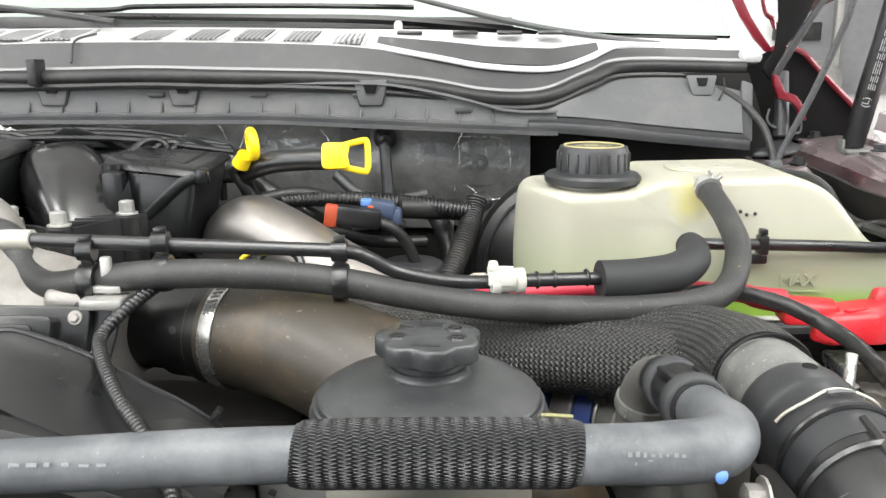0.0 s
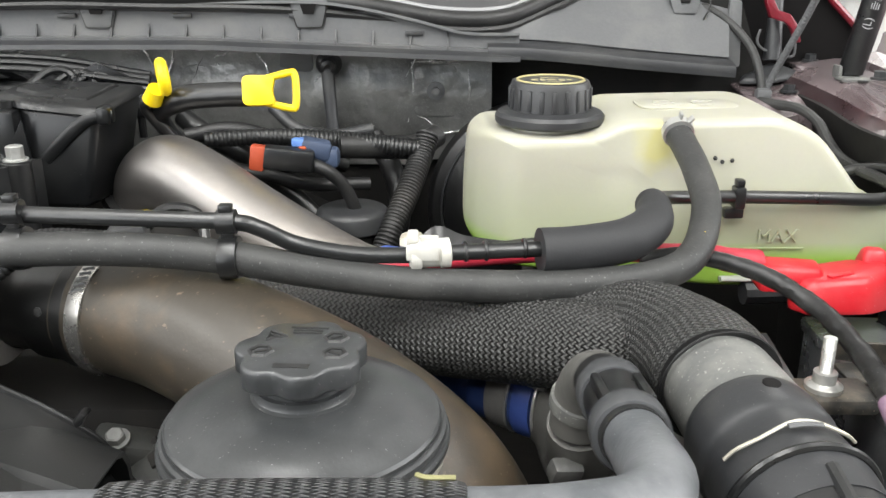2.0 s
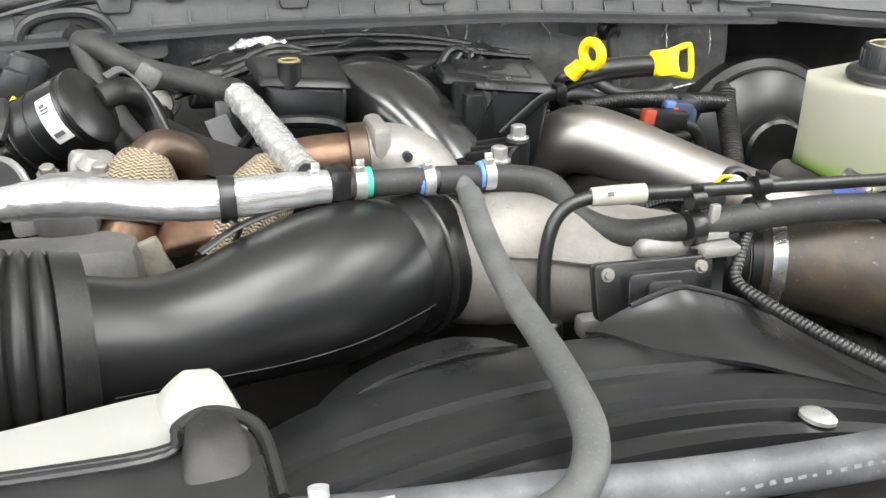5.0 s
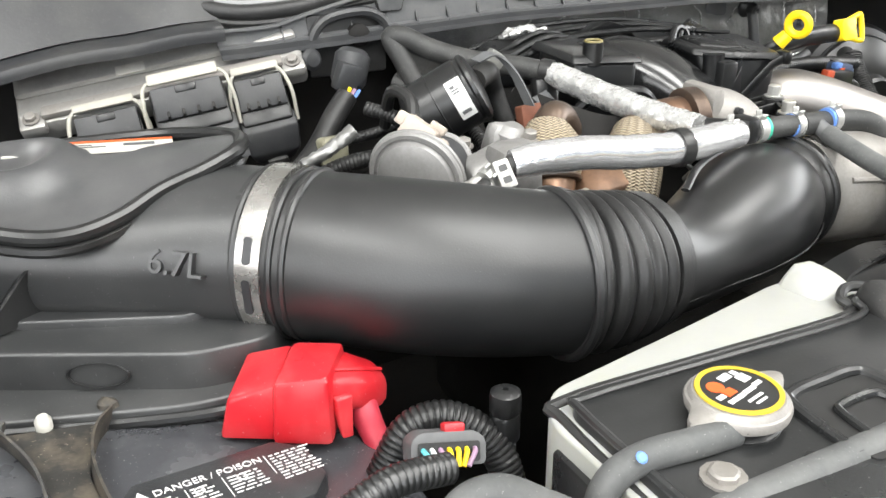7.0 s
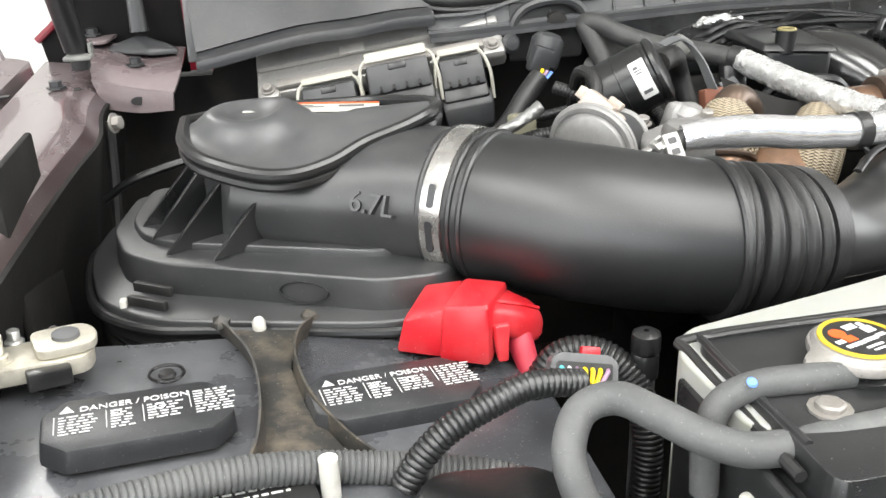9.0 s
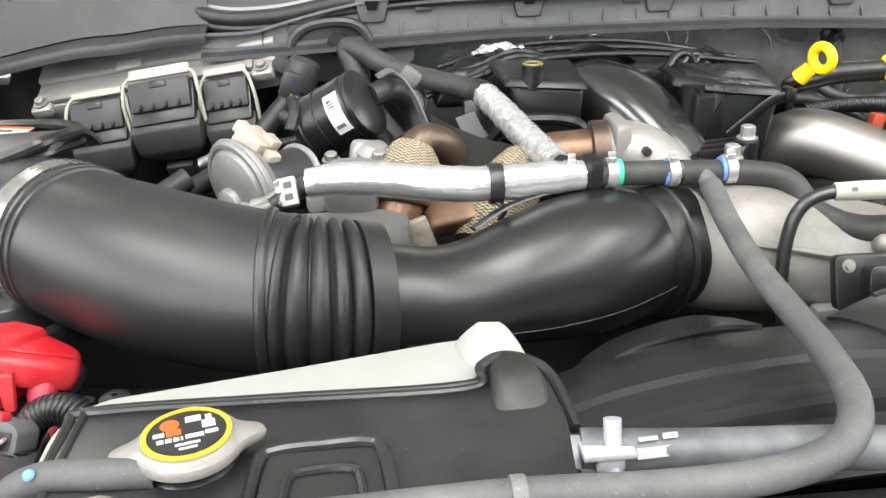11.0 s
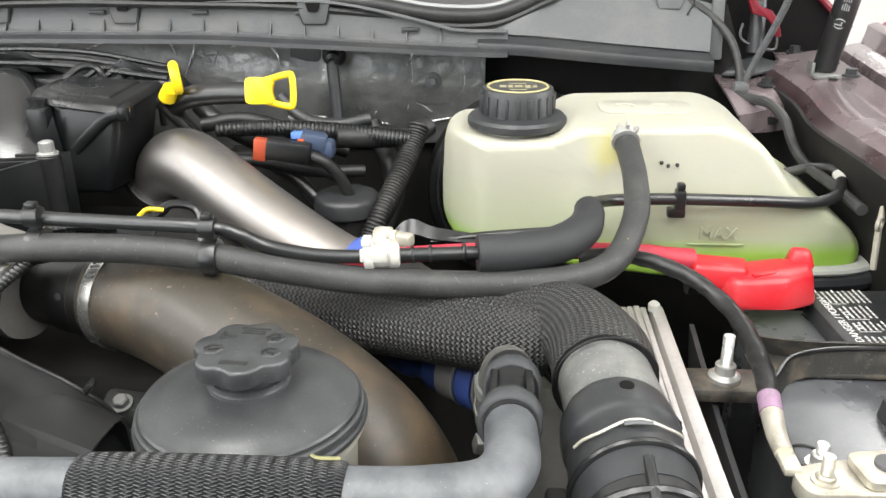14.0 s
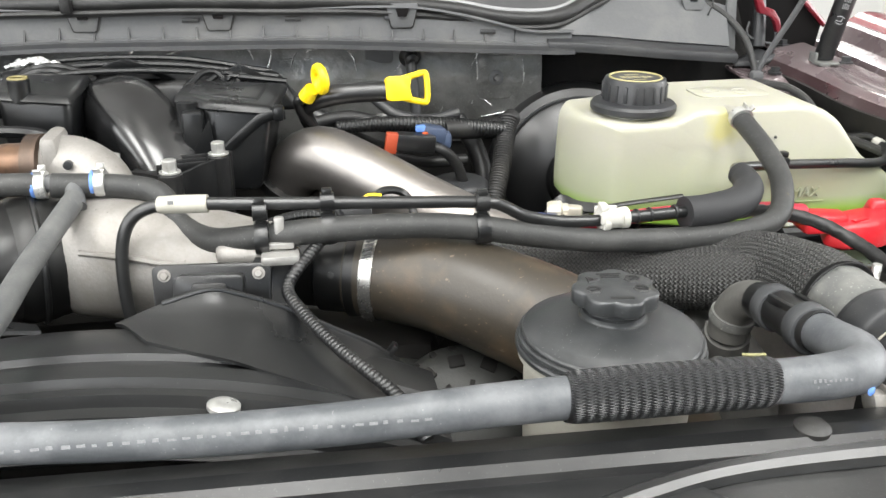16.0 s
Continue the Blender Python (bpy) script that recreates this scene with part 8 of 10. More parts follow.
part("recess_inner", sweep([(-0.722, 0.335, 1.332), (-0.72, 0.362, 1.333), (-0.714, 0.367, 1.333), (-0.694, 0.368, 1.333), (-0.687, 0.362, 1.333), (-0.684, 0.335, 1.332)], 0.0026, 8, 6), COVER_BLACK, rt)
for k in range(3):
    part("side_rib", box((-0.8395, 0.402 + 0.009 * k, 1.307), (0.004, 0.003, 0.022), 0.001), COVER_BLACK, rt)
part("cap_neck", lathe([(0.0225, 1.315), (0.0225, 1.332), (0.02, 1.334), (0.02, 1.342), (0, 1.342)], Matrix.Translation((-0.768, 0.385, 0)), 36), BLACK, res)


def eared(w, r, z):
    return 1 + (0.42 * max(0, math.cos(2 * (w - radians(12)))) ** 9 if r > 0.0235 else 0)


pc = part("pressure_cap", lathe([(0.0225, 1.3385), (0.0245, 1.3375), (0.0256, 1.3385), (0.0262, 1.3415), (0.0255, 1.3435), (0.0243, 1.344), (0.0232, 1.346), (0.0226, 1.3468), (0.0215, 1.347), (0, 1.347)], Matrix.Translation((-0.768, 0.385, 0)), 96, eared), ALU, res, "eared metal pressure cap")
cm = Matrix.Translation((-0.768, 0.385, 1.3471)) @ Matrix.Rotation(radians(14), 4, "Z")
part("label_disc", lathe([(0.0205, 0), (0.0205, 0.0006), (0, 0.0007)], cm, 36), LABEL_BLACK, pc, "black warning label")
part("yellow_ring", lathe([(0.0188, 0.0004), (0.0188, 0.0011), (0.0213, 0.0011), (0.0215, 0.0002)], cm, 48, None, False), material("mustard_print", (0.5, 0.36, 0.025), 0.5), pc)
part("orange_triangle", lathe([(0.0046, 0.0007), (0.0046, 0.0011), (0, 0.0012)], cm @ Matrix.Translation((-0.0075, 0.0085, 0)), 16), ORANGE, pc, "orange printed mark")
part("orange_figure", bars(cm @ Matrix.Translation((0, 0, 0.0007)), [(-0.0095, -0.001, 0.007, 0.0052)], 0.0004), ORANGE, pc)
bar_parts("white_pictogram", cm @ Matrix.Translation((0, 0, 0.0007)), [(0.0, 0.0085, 0.0075, 0.0045), (0.0075, 0.0015, 0.0062, 0.006), (0.0095, 0.008, 0.003, 0.004), (-0.0155, 0.0, 0.0052, 0.003), (-0.014, -0.0055, 0.003, 0.0028), (-0.0102, -0.0055, 0.003, 0.0028), (-0.0064, -0.0055, 0.0026, 0.0028), (-0.003, -0.0055, 0.001, 0.0028), (-0.0008, -0.005, 0.0085, 0.0028), (0.0085, -0.004, 0.006, 0.0026), (-0.006, -0.010, 0.0115, 0.0016), (-0.0045, -0.0133, 0.0085, 0.0013)], LABEL_WHITE, pc)
part("east_skirt", box((-0.5795, 0.385, 1.256), (0.006, 0.12, 0.118), 0.0025), COVER_BLACK, rt)
part("west_skirt", box((-0.8475, 0.362, 1.256), (0.007, 0.122, 0.118), 0.003), COVER_BLACK, rt)
part("front_skirt", box((-0.711, 0.326, 1.262), (0.262, 0.05, 0.1), 0.006), COVER_BLACK, rt)
rh = thing("overflow_hose", (-0.83, 0.38, 1.3), "short grey overflow hose bent from the reservoir neck", "hose")
part("hose_body", sweep([(-0.782, 0.372, 1.336), (-0.805, 0.372, 1.337), (-0.832, 0.376, 1.335), (-0.85, 0.376, 1.328), (-0.859, 0.372, 1.313), (-0.86, 0.368, 1.28)], 0.0076, 18, 8), RUBBER_DUSTY, rh)

part("paint_dot", lathe([(0.003, 0), (0.002, 0.001), (0, 0.0012)], frame_of((-0.838, 0.3705, 1.341), (0, -0.6, 0.8)), 10), BLUE_PALE, rh)
hex_bolt(res, (-0.806, 0.352, 1.331), (0, 0, 1), 0.0075, 0.004, 0, ALU)

# post with black knurled cap, connector and looms in front of the battery
pst = thing("vent_post", (-0.836, 0.494, 1.2), "grey pipe with a ribbed black plastic cap", "vent cap")
part("pipe", sweep([(-0.836, 0.494, 1.16), (-0.836, 0.494, 1.275)], 0.0072, 16, 2), GREY_PLASTIC, pst)
part("cap", lathe([(0.0088, 1.272), (0.009, 1.274), (0.009, 1.287), (0.008, 1.289), (0.0094, 1.291), (0.0094, 1.3), (0.0088, 1.303), (0.006, 1.305), (0.002, 1.305), (0.0018, 1.303), (0, 1.303)], Matrix.Translation((-0.836, 0.494, 0)), 48, lambda w, r, z: 1 + (0.04 * abs(math.cos(3 * w)) if r > 0.0075 else 0)), BLACK, pst)
cn = thing("wire_connector", (-0.9, 0.455, 1.29), "grey multi-wire connector with a red lock and coloured wires", "connector")
CNM = frame_of((-0.895, 0.45, 1.311), (-0.15, -0.85, 0.5)) @ Matrix.Rotation(radians(-7), 4, "Z") @ Matrix.Scale(0.86, 4)
part("housing", prism(rounded([(-0.023, -0.009), (0.023, -0.009), (0.023, 0.006), (0.017, 0.011), (-0.017, 0.011), (-0.023, 0.006)], 0.004), 0.026, CNM @ Matrix.Translation((0, 0, -0.026)), 0.0015), GREY_PLASTIC, cn)
part("face", prism(rounded([(-0.019, -0.007), (0.019, -0.007), (0.019, 0.005), (-0.019, 0.005)], 0.002), 0.001, CNM, 0), LABEL_BLACK, cn)
b = box((0.004, 0.013, -0.006), (0.013, 0.006, 0.012), 0.0015)
b.transform(CNM)
part("red_lock", b, RED, cn)
for k, mt in enumerate((material("cyan_wire", (0.1, 0.45, 0.5), 0.4), LABEL_WHITE, PURPLE, YELLOW, YELLOW, YELLOW, PURPLE)):
    part("wire", sweep([CNM @ Vector((-0.016 + 0.0053 * k, 0.001, -0.001)), CNM @ Vector((-0.015 + 0.005 * k, -0.001, 0.004)), CNM @ Vector((-0.008 + 0.003 * k, -0.009, 0.007))], 0.0014, 8, 5), mt, cn)
lm = thing("corrugated_loom", (-1.0, 0.43, 1.27), "black corrugated wiring loom over the battery", "wiring loom", "looms")
part("tube", sweep([(-0.901, 0.436, 1.312), (-0.932, 0.432, 1.318), (-0.956, 0.428, 1.313), (-0.982, 0.424, 1.303), (-0.999, 0.421, 1.289), (-1.01, 0.418, 1.274)], 0.0082, 18, 8, ribs=corrugated()), BLACK_SATIN, lm)
lm2 = thing("corrugated_loom", (-1.05, 0.43, 1.27), "dusty corrugated wiring loom along the battery edge", "wiring loom", "looms")
part("tube", sweep([(-1.2, 0.40, 1.302), (-1.14, 0.418, 1.297), (-1.094, 0.43, 1.292), (-1.044, 0.437, 1.281), (-0.983, 0.432, 1.27), (-0.94, 0.42, 1.262), (-0.90, 0.4, 1.25)], 0.0095, 18, 8, ribs=corrugated()), RUBBER_DUSTY, lm2)
lm3 = thing("corrugated_loom", (-0.87, 0.5, 1.25), "black corrugated loom curling below the intake duct", "wiring loom", "looms")
part("tube", sweep([(-0.91, 0.51, 1.255), (-0.89, 0.512, 1.283), (-0.865, 0.505, 1.287), (-0.845, 0.49, 1.27), (-0.84, 0.475, 1.235), (-0.845, 0.465, 1.19)], 0.0105, 18, 8, ribs=corrugated()), BLACK, lm3)
wb = solid("front_bracket", prism(rounded([(-1.02, 0.33), (-0.9, 0.33), (-0.93, 0.41), (-1.0, 0.42)], 0.02), 0.02, Matrix.Translation((0, 0, 1.262)), 0.006), BLACK, "black moulded bracket at the bay's front edge", "bracket")
gc = thing("spring_clip", (-0.84, 0.335, 1.28), "pale spring clip with a green paint mark", "clip")
part("clip_body", joined(box((-0.845, 0.338, 1.292), (0.022, 0.014, 0.012), 0.003), box((-0.82, 0.335, 1.292), (0.02, 0.008, 0.01), 0.002)), WHITE, gc)
part("mark", box((-0.851, 0.332, 1.289), (0.01, 0.006, 0.009), 0.001), GREEN, gc)

# fender bolts and bracket on the left
lbk = thing("fender_bracket", (-1.215, 0.68, 1.2), "dark slotted bracket bolted to the fender wall", "bracket")
part("plate", box((-1.25, 0.72, 1.30), (0.006, 0.12, 0.2), 0.002), DARK, lbk)
for p in ((-1.246, 0.907, 1.295), (-1.246, 0.70, 1.25)):
    hex_bolt(lbk, p, (1, -0.3, 0.1), 0.008, 0.008, 0, ALU)
hex_bolt(lbk, (-1.218, 0.985, 1.352), (1, -0.4, 0.1), 0.0075, 0.008, 0, ALU)


# ================= engine control module =================
ecm = thing("engine_control_module", (-0.92, 1.07, 1.32), "silver finned engine control module with three black plugs", "control module")
u = Vector((0.283, -0.042, 0.043)).normalized()
wn = Vector((0, -0.5, 0.87))
wn = (wn - u * wn.dot(u)).normalized()
EM = Matrix.Translation((-0.92, 1.073, 1.378)) @ Matrix((u, wn.cross(u), wn)).transposed().to_4x4()
# local: x along the module, y towards the back, z up out of the top


def em(c, s, bevel=0.002, rot=None):
    b = box((0, 0, 0), s, bevel, rot)
    b.transform(EM @ Matrix.Translation(c))
    return b


part("case", em((0, 0.02, -0.012), (0.30, 0.085, 0.028), 0.006), ALU_LIGHT, ecm)
part("top_plate", em((0.0, 0.037, 0.006), (0.296, 0.04, 0.009), 0.004), ALU_LIGHT, ecm)
part("front_rail", em((0.0, -0.012, 0.005), (0.25, 0.014, 0.008), 0.002), ALU, ecm)
part("label", em((-0.03, 0.02, 0.0108), (0.03, 0.014, 0.001), 0.0003), WHITE, ecm)
for x in (-0.135, 0.135):
    hex_bolt(ecm, EM @ Vector((x, -0.018, 0.006)), wn, 0.006, 0.006, 0, ALU)
    part("lug", em((x, -0.018, -0.002), (0.026, 0.024, 0.014), 0.004), ALU_LIGHT, ecm)
part("side_stud", lathe([(0.011, 0), (0.012, 0.006), (0.008, 0.01), (0, 0.011)], frame_of(EM @ Vector((0.155, -0.01, -0.005)), (0.2, -1, 0.2)), 20), CHARCOAL, ecm)
for x, w, dz in ((-0.064, 0.078, -0.004), (0.02, 0.09, 0.012), (0.093, 0.064, -0.002)):
    plug = part("plug", em((x, -0.045, -0.018 + dz), (w * 0.85, 0.05, 0.024), 0.004, pose(0, 0, 0, 24, 0, 0)), BLACK, ecm, "black plug")
    part("plug_cover", hull([EM @ Vector((x + sx_ * w * a_, y_, z_ + dz)) for sx_ in (-1, 1) for a_, y_, z_ in ((0.47, -0.058, -0.018), (0.47, -0.07, -0.05), (0.3, -0.075, -0.062), (0.47, -0.078, -0.022), (0.42, -0.092, -0.045), (0.3, -0.09, -0.062))], 0.003), CHARCOAL, plug, "dusty angled plug cover")
    part("plug_tail", em((x, -0.085, -0.075), (w * 0.4, 0.022, 0.04), 0.006), BLACK_DULL, plug)
    pts_ = [(-w / 2, -0.066, -0.03 + dz), (-w / 2, -0.045, 0.0 + dz), (-w / 2 + 0.012, -0.022, 0.012 + dz), (w / 2 - 0.012, -0.022, 0.012 + dz), (w / 2, -0.045, 0.0 + dz), (w / 2, -0.066, -0.03 + dz)]
    part("lever", joined(sweep([EM @ Vector((x + p[0], p[1], p[2])) for p in pts_], 0.0021, 8, 6), em((x, -0.021, 0.0125 + dz), (w * 0.8, 0.013 if dz > 0.005 else 0.009, 0.005), 0.002, pose(0, 0, 0, 22, 0, 0))), IVORY, plug, "ivory locking lever")
    for k in range(9):
        part("lever_rib", em((x + (k - 4) * w * 0.085, -0.035, 0.0055 + dz), (0.0022, 0.003, 0.004), 0.0006, pose(0, 0, 0, 26, 0, 0)), IVORY, plug)
    part("face", em((x, -0.046, 0.0005 + dz), (w * 0.8, 0.034, 0.006), 0.002, pose(0, 0, 0, 36, 0, 0)), CHARCOAL, plug, "dusty plug face")
    part("thumb_grip", em((x, -0.037, 0.0085 + dz), (w * 0.24, 0.008, 0.006), 0.0015, pose(0, 0, 0, 36, 0, 0)), BLACK, plug)
    for k in range(4):
        part("rib", em((x + (k - 1.5) * w * 0.17, -0.047, -0.004 + dz), (0.003, 0.03, 0.004), 0.0005), BLACK_DULL, plug)

# connector with coloured wires beside the module
lc = thing("loom_connector", (-0.75, 0.98, 1.33), "dark grey round connector with a taped cable", "connector")
part("body", joined(lathe([(0.016, -0.02), (0.019, -0.014), (0.019, 0.012), (0.014, 0.018), (0, 0.019)], frame_of((-0.742, 0.985, 1.392), (0.35, 0.3, 0.85)), 20), box((-0.752, 0.972, 1.385), (0.024, 0.02, 0.03), 0.004, pose(0, 0, 0, 0, 20, 0))), CHARCOAL, lc)
for k, mt in enumerate((YELLOW, PURPLE, BLUE_PALE)):
    part("wire", sweep([(-0.752 + 0.005 * k, 0.962, 1.376 - 0.002 * k), (-0.763 + 0.004 * k, 0.955, 1.362)], 0.002, 6, 3), mt, lc)
part("cable", sweep([(-0.757, 0.958, 1.37), (-0.775, 0.95, 1.352), (-0.80, 0.935, 1.325), (-0.83, 0.91, 1.31), (-0.86, 0.88, 1.30)], [0.011, 0.0115, 0.0115, 0.011, 0.011], 14, 8), RUBBER_BLACK, lc)
part("pale_clip", wrinkle(box((-0.79, 0.92, 1.325), (0.03, 0.02, 0.03), 0.006), 0.003, 90), material("olive_clip", (0.22, 0.21, 0.15), 0.5), lc, "olive plastic clip")

# ================= throttle actuators =================
act = thing("egr_actuator", (-0.70, 0.84, 1.33), "black electric actuator with a white barcode sticker", "actuator")
ACT_C, ACT_A = Vector((-0.695, 0.842, 1.383)), Vector((0.78, -0.3, 0.47)).normalized()
am = frame_of(ACT_C, ACT_A)
part("body", lathe([(0.02, -0.045), (0.029, -0.042), (0.033, -0.038), (0.033, 0.016), (0.0315, 0.018), (0.0315, 0.0205), (0.0333, 0.0225), (0.0333, 0.026), (0.028, 0.029), (0.012, 0.0315), (0, 0.032)], am, 44), BLACK, act)
part("rib", ring_tube(am @ Matrix.Translation((0, 0, -0.032)), 0.033, 0.0018, 40, 6), BLACK, act)
part("rib", ring_tube(am @ Matrix.Translation((0, 0, -0.013)), 0.033, 0.001, 40, 6), BLACK, act)
face = am.inverted().to_3x3() @ Vector((-0.39, -0.91, 0.16))
mid_a = math.atan2(face.y, face.x)


def wrapped(z0, z1, a0, a1, r, n=14):
    """A thin band bent round the actuator."""
    return sheet([[tuple(am @ Vector((r * math.cos(mid_a + a), r * math.sin(mid_a + a), z))) for a in np.linspace(a0, a1, n)] for z in (z0, z1)], 0.0006)


sk = part("sticker", wrapped(0.001, 0.0165, -0.6, 0.6, 0.0336), LABEL_WHITE, act, "white barcode sticker")
for z0, z1, a0, a1 in ((0.004, 0.0085, -0.42, -0.34), (0.004, 0.0115, -0.3, -0.27), (0.004, 0.011, -0.22, -0.19), (0.004, 0.013, 0.32, 0.42)):
    part("barcode", wrapped(z0, z1, a0, a1, 0.0343, 4), GREY_PLASTIC, sk)
part("tail_tube", sweep([(-0.668, 0.845, 1.398), (-0.648, 0.86, 1.4), (-0.63, 0.88, 1.378), (-0.618, 0.87, 1.34)], [0.011, 0.012, 0.011, 0.01], 14, 6), BLACK_DULL, act)
part("hook_clip", sheet(fine([[(-0.664, 0.862, 1.415), (-0.648, 0.855, 1.422), (-0.632, 0.845, 1.405), (-0.62, 0.832, 1.372)], [(-0.66, 0.853, 1.413), (-0.643, 0.844, 1.42), (-0.627, 0.835, 1.403), (-0.614, 0.823, 1.372)]], 5, 2), 0.002), GREY_PLASTIC, act, "bent grey bracket")
part("pale_clip", box((-0.628, 0.88, 1.408), (0.02, 0.012, 0.016), 0.003, pose(0, 0, 0, 0, 35, 0)), CUFF, act, "grey hose clip")

egr = thing("egr_valve", (-0.79, 0.75, 1.28), "cast silver egr valve with a round cover", "valve")
EN = Vector((-0.69, -0.64, -0.13)).normalized()
gm = frame_of(Vector((-0.784, 0.731, 1.352)), EN)
part("cover", lathe([(0.028, -0.02), (0.034, -0.012), (0.0395, -0.009), (0.041, -0.007), (0.041, 0.0), (0.0395, 0.0018), (0.0365, 0.0018), (0.0355, 0.0005), (0.034, 0.0005), (0.032, 0.004), (0.024, 0.0075), (0.012, 0.009), (0, 0.009)], gm, 48), EGR_CAST, egr, "dull grey round cover", 30)
part("cover_rim", ring_tube(gm @ Matrix.Translation((0, 0, -0.0035)), 0.0408, 0.0022, 48, 8), EGR_CAST, egr)
down = gm.to_3x3().inverted() @ Vector((0.1, 0, -1))
side_v = gm.to_3x3().inverted() @ Vector((1, -0.7, -0.3))
c1 = Vector((down.x, down.y, 0)).normalized() * 0.009
c2 = c1 + Vector((side_v.x, side_v.y, 0)).normalized() * 0.02
part("cover_boss", lathe([(0.0135, 0.006), (0.0125, 0.0145), (0.01, 0.017), (0.006, 0.018), (0, 0.018)], gm @ Matrix.Translation(c1), 24), EGR_CAST, egr)
part("cover_boss", wrinkle(hull([gm @ Vector((c2.x + dx, c2.y + dy, z)) for dx, dy, z in ((-0.013, -0.01, 0.003), (0.013, -0.008, 0.002), (0.012, 0.011, 0.002), (-0.012, 0.011, 0.003), (-0.009, -0.006, 0.013), (0.009, -0.005, 0.011), (0.008, 0.007, 0.011), (-0.008, 0.007, 0.013))], 0.003), 0.0008, 90), EGR_CAST, egr)
part("pipe", sweep([(-0.82, 0.73, 1.34), (-0.795, 0.71, 1.335), (-0.765, 0.69, 1.345), (-0.745, 0.68, 1.356), (-0.735, 0.683, 1.36)], [0.006, 0.006, 0.006, 0.0055, 0.0055], 12, 6), ALU_LIGHT, egr, "bent silver pipe")
part("housing", sweep([gm @ Vector((0, 0, -0.015)), (-0.757, 0.757, 1.348), (-0.738, 0.778, 1.344)], [0.025, 0.0262, 0.0262], 36, 4), CHARCOAL, egr, "dark round housing")
part("housing_rim", ring_tube(frame_of((-0.738, 0.778, 1.344), (-0.65, -0.72, 0.14)), 0.0268, 0.0032, 40, 8), EGR_CAST, egr)
part("boss", wrinkle(joined(box((-0.69, 0.735, 1.345), (0.045, 0.04, 0.05), 0.012), lathe([(0.016, 0), (0.017, 0.02), (0.01, 0.028), (0, 0.03)], frame_of((-0.672, 0.78, 1.345), (0.2, -0.2, 1)), 20), box((-0.70, 0.76, 1.33), (0.05, 0.04, 0.04), 0.012)), 0.002, 60), EGR_CAST, egr)
part("plinth", box((-0.70, 0.71, 1.30), (0.12, 0.05, 0.06), 0.015), EGR_CAST, egr)
TPM = frame_of((-0.77, 0.753, 1.383), (-0.56, -0.76, 0.3)) @ Matrix.Rotation(radians(-32), 4, "Z")
tp_b = joined(box((0, 0, 0), (0.03, 0.021, 0.026), 0.0025), box((-0.018, 0.003, 0.002), (0.01, 0.011, 0.012), 0.0015), box((0.01, 0.0125, -0.004), (0.014, 0.007, 0.012), 0.0015), box((0.02, 0.002, -0.002), (0.012, 0.012, 0.016), 0.004))
tp_b.transform(TPM)
plug_e = part("tan_plug", tp_b, material("tan_plastic", (0.4, 0.345, 0.295), 0.5, stain=(0.27, 0.225, 0.185), stain_scale=60), egr, "tan connector")
part("plug_cable", sweep([(-0.745, 0.82, 1.374), (-0.74, 0.838, 1.39), (-0.745, 0.87, 1.39), (-0.74, 0.9, 1.35)], 0.006, 10, 5), RUBBER_BLACK, plug_e)
for p in ((-0.708, 0.792, 1.353), (-0.665, 0.75, 1.365)):
    hex_bolt(egr, p, (0, -0.2, 1), 0.006, 0.007, 0, ALU)

part("cast_block", wrinkle(hull([(-0.732, 0.735, 1.35), (-0.69, 0.735, 1.362), (-0.695, 0.725, 1.33), (-0.73, 0.725, 1.325), (-0.728, 0.765, 1.352), (-0.688, 0.765, 1.366), (-0.694, 0.76, 1.33), (-0.726, 0.76, 1.328)], 0.006), 0.0012, 70), EGR_CAST, egr)
part("cast_knob", wrinkle(hull([(-0.694, 0.765, 1.345), (-0.655, 0.765, 1.345), (-0.664, 0.775, 1.372), (-0.688, 0.772, 1.378), (-0.694, 0.795, 1.345), (-0.655, 0.795, 1.345), (-0.664, 0.79, 1.37), (-0.688, 0.788, 1.376)], 0.007), 0.001, 70), EGR_CAST, egr)
hex_bolt(egr, (-0.668, 0.762, 1.358), (0.1, -0.8, 0.6), 0.0065, 0.006, 0, EGR_CAST)
part("drain_pipe", sweep([(-0.769, 0.7, 1.347), (-0.757, 0.695, 1.351), (-0.747, 0.69, 1.358), (-0.733, 0.688, 1.363)], 0.0055, 12, 5), ALU_LIGHT, egr, "bent silver pipe")
for pts_c, r_c in (([(-0.76, 0.9, 1.37), (-0.735, 0.88, 1.36), (-0.72, 0.87, 1.33), (-0.71, 0.86, 1.29)], 0.007), ([(-0.8, 0.93, 1.33), (-0.76, 0.92, 1.335), (-0.72, 0.91, 1.345), (-0.69, 0.9, 1.35)], 0.006), ([(-0.68, 0.93, 1.36), (-0.66, 0.9, 1.345), (-0.655, 0.86, 1.335), (-0.66, 0.83, 1.32)], 0.008), ([(-0.83, 0.88, 1.31), (-0.79, 0.875, 1.325), (-0.75, 0.86, 1.33), (-0.73, 0.84, 1.32)], 0.008)):
    part("hose", sweep(pts_c, r_c, 12, 6, ribs=corrugated(0.004, 0.08)), RUBBER_BLACK, egr, "thin black hose")
lock = thing("hose_strap", (-0.559, 0.885, 1.362), "black plastic strap at the end of the foil hose", "strap")
part("strap_body", hull([(-0.575, 0.885, 1.381), (-0.546, 0.885, 1.381), (-0.55, 0.875, 1.349), (-0.576, 0.875, 1.35), (-0.575, 0.9, 1.381), (-0.546, 0.9, 1.381), (-0.55, 0.89, 1.349), (-0.576, 0.89, 1.35)], 0.004), BLACK, lock)
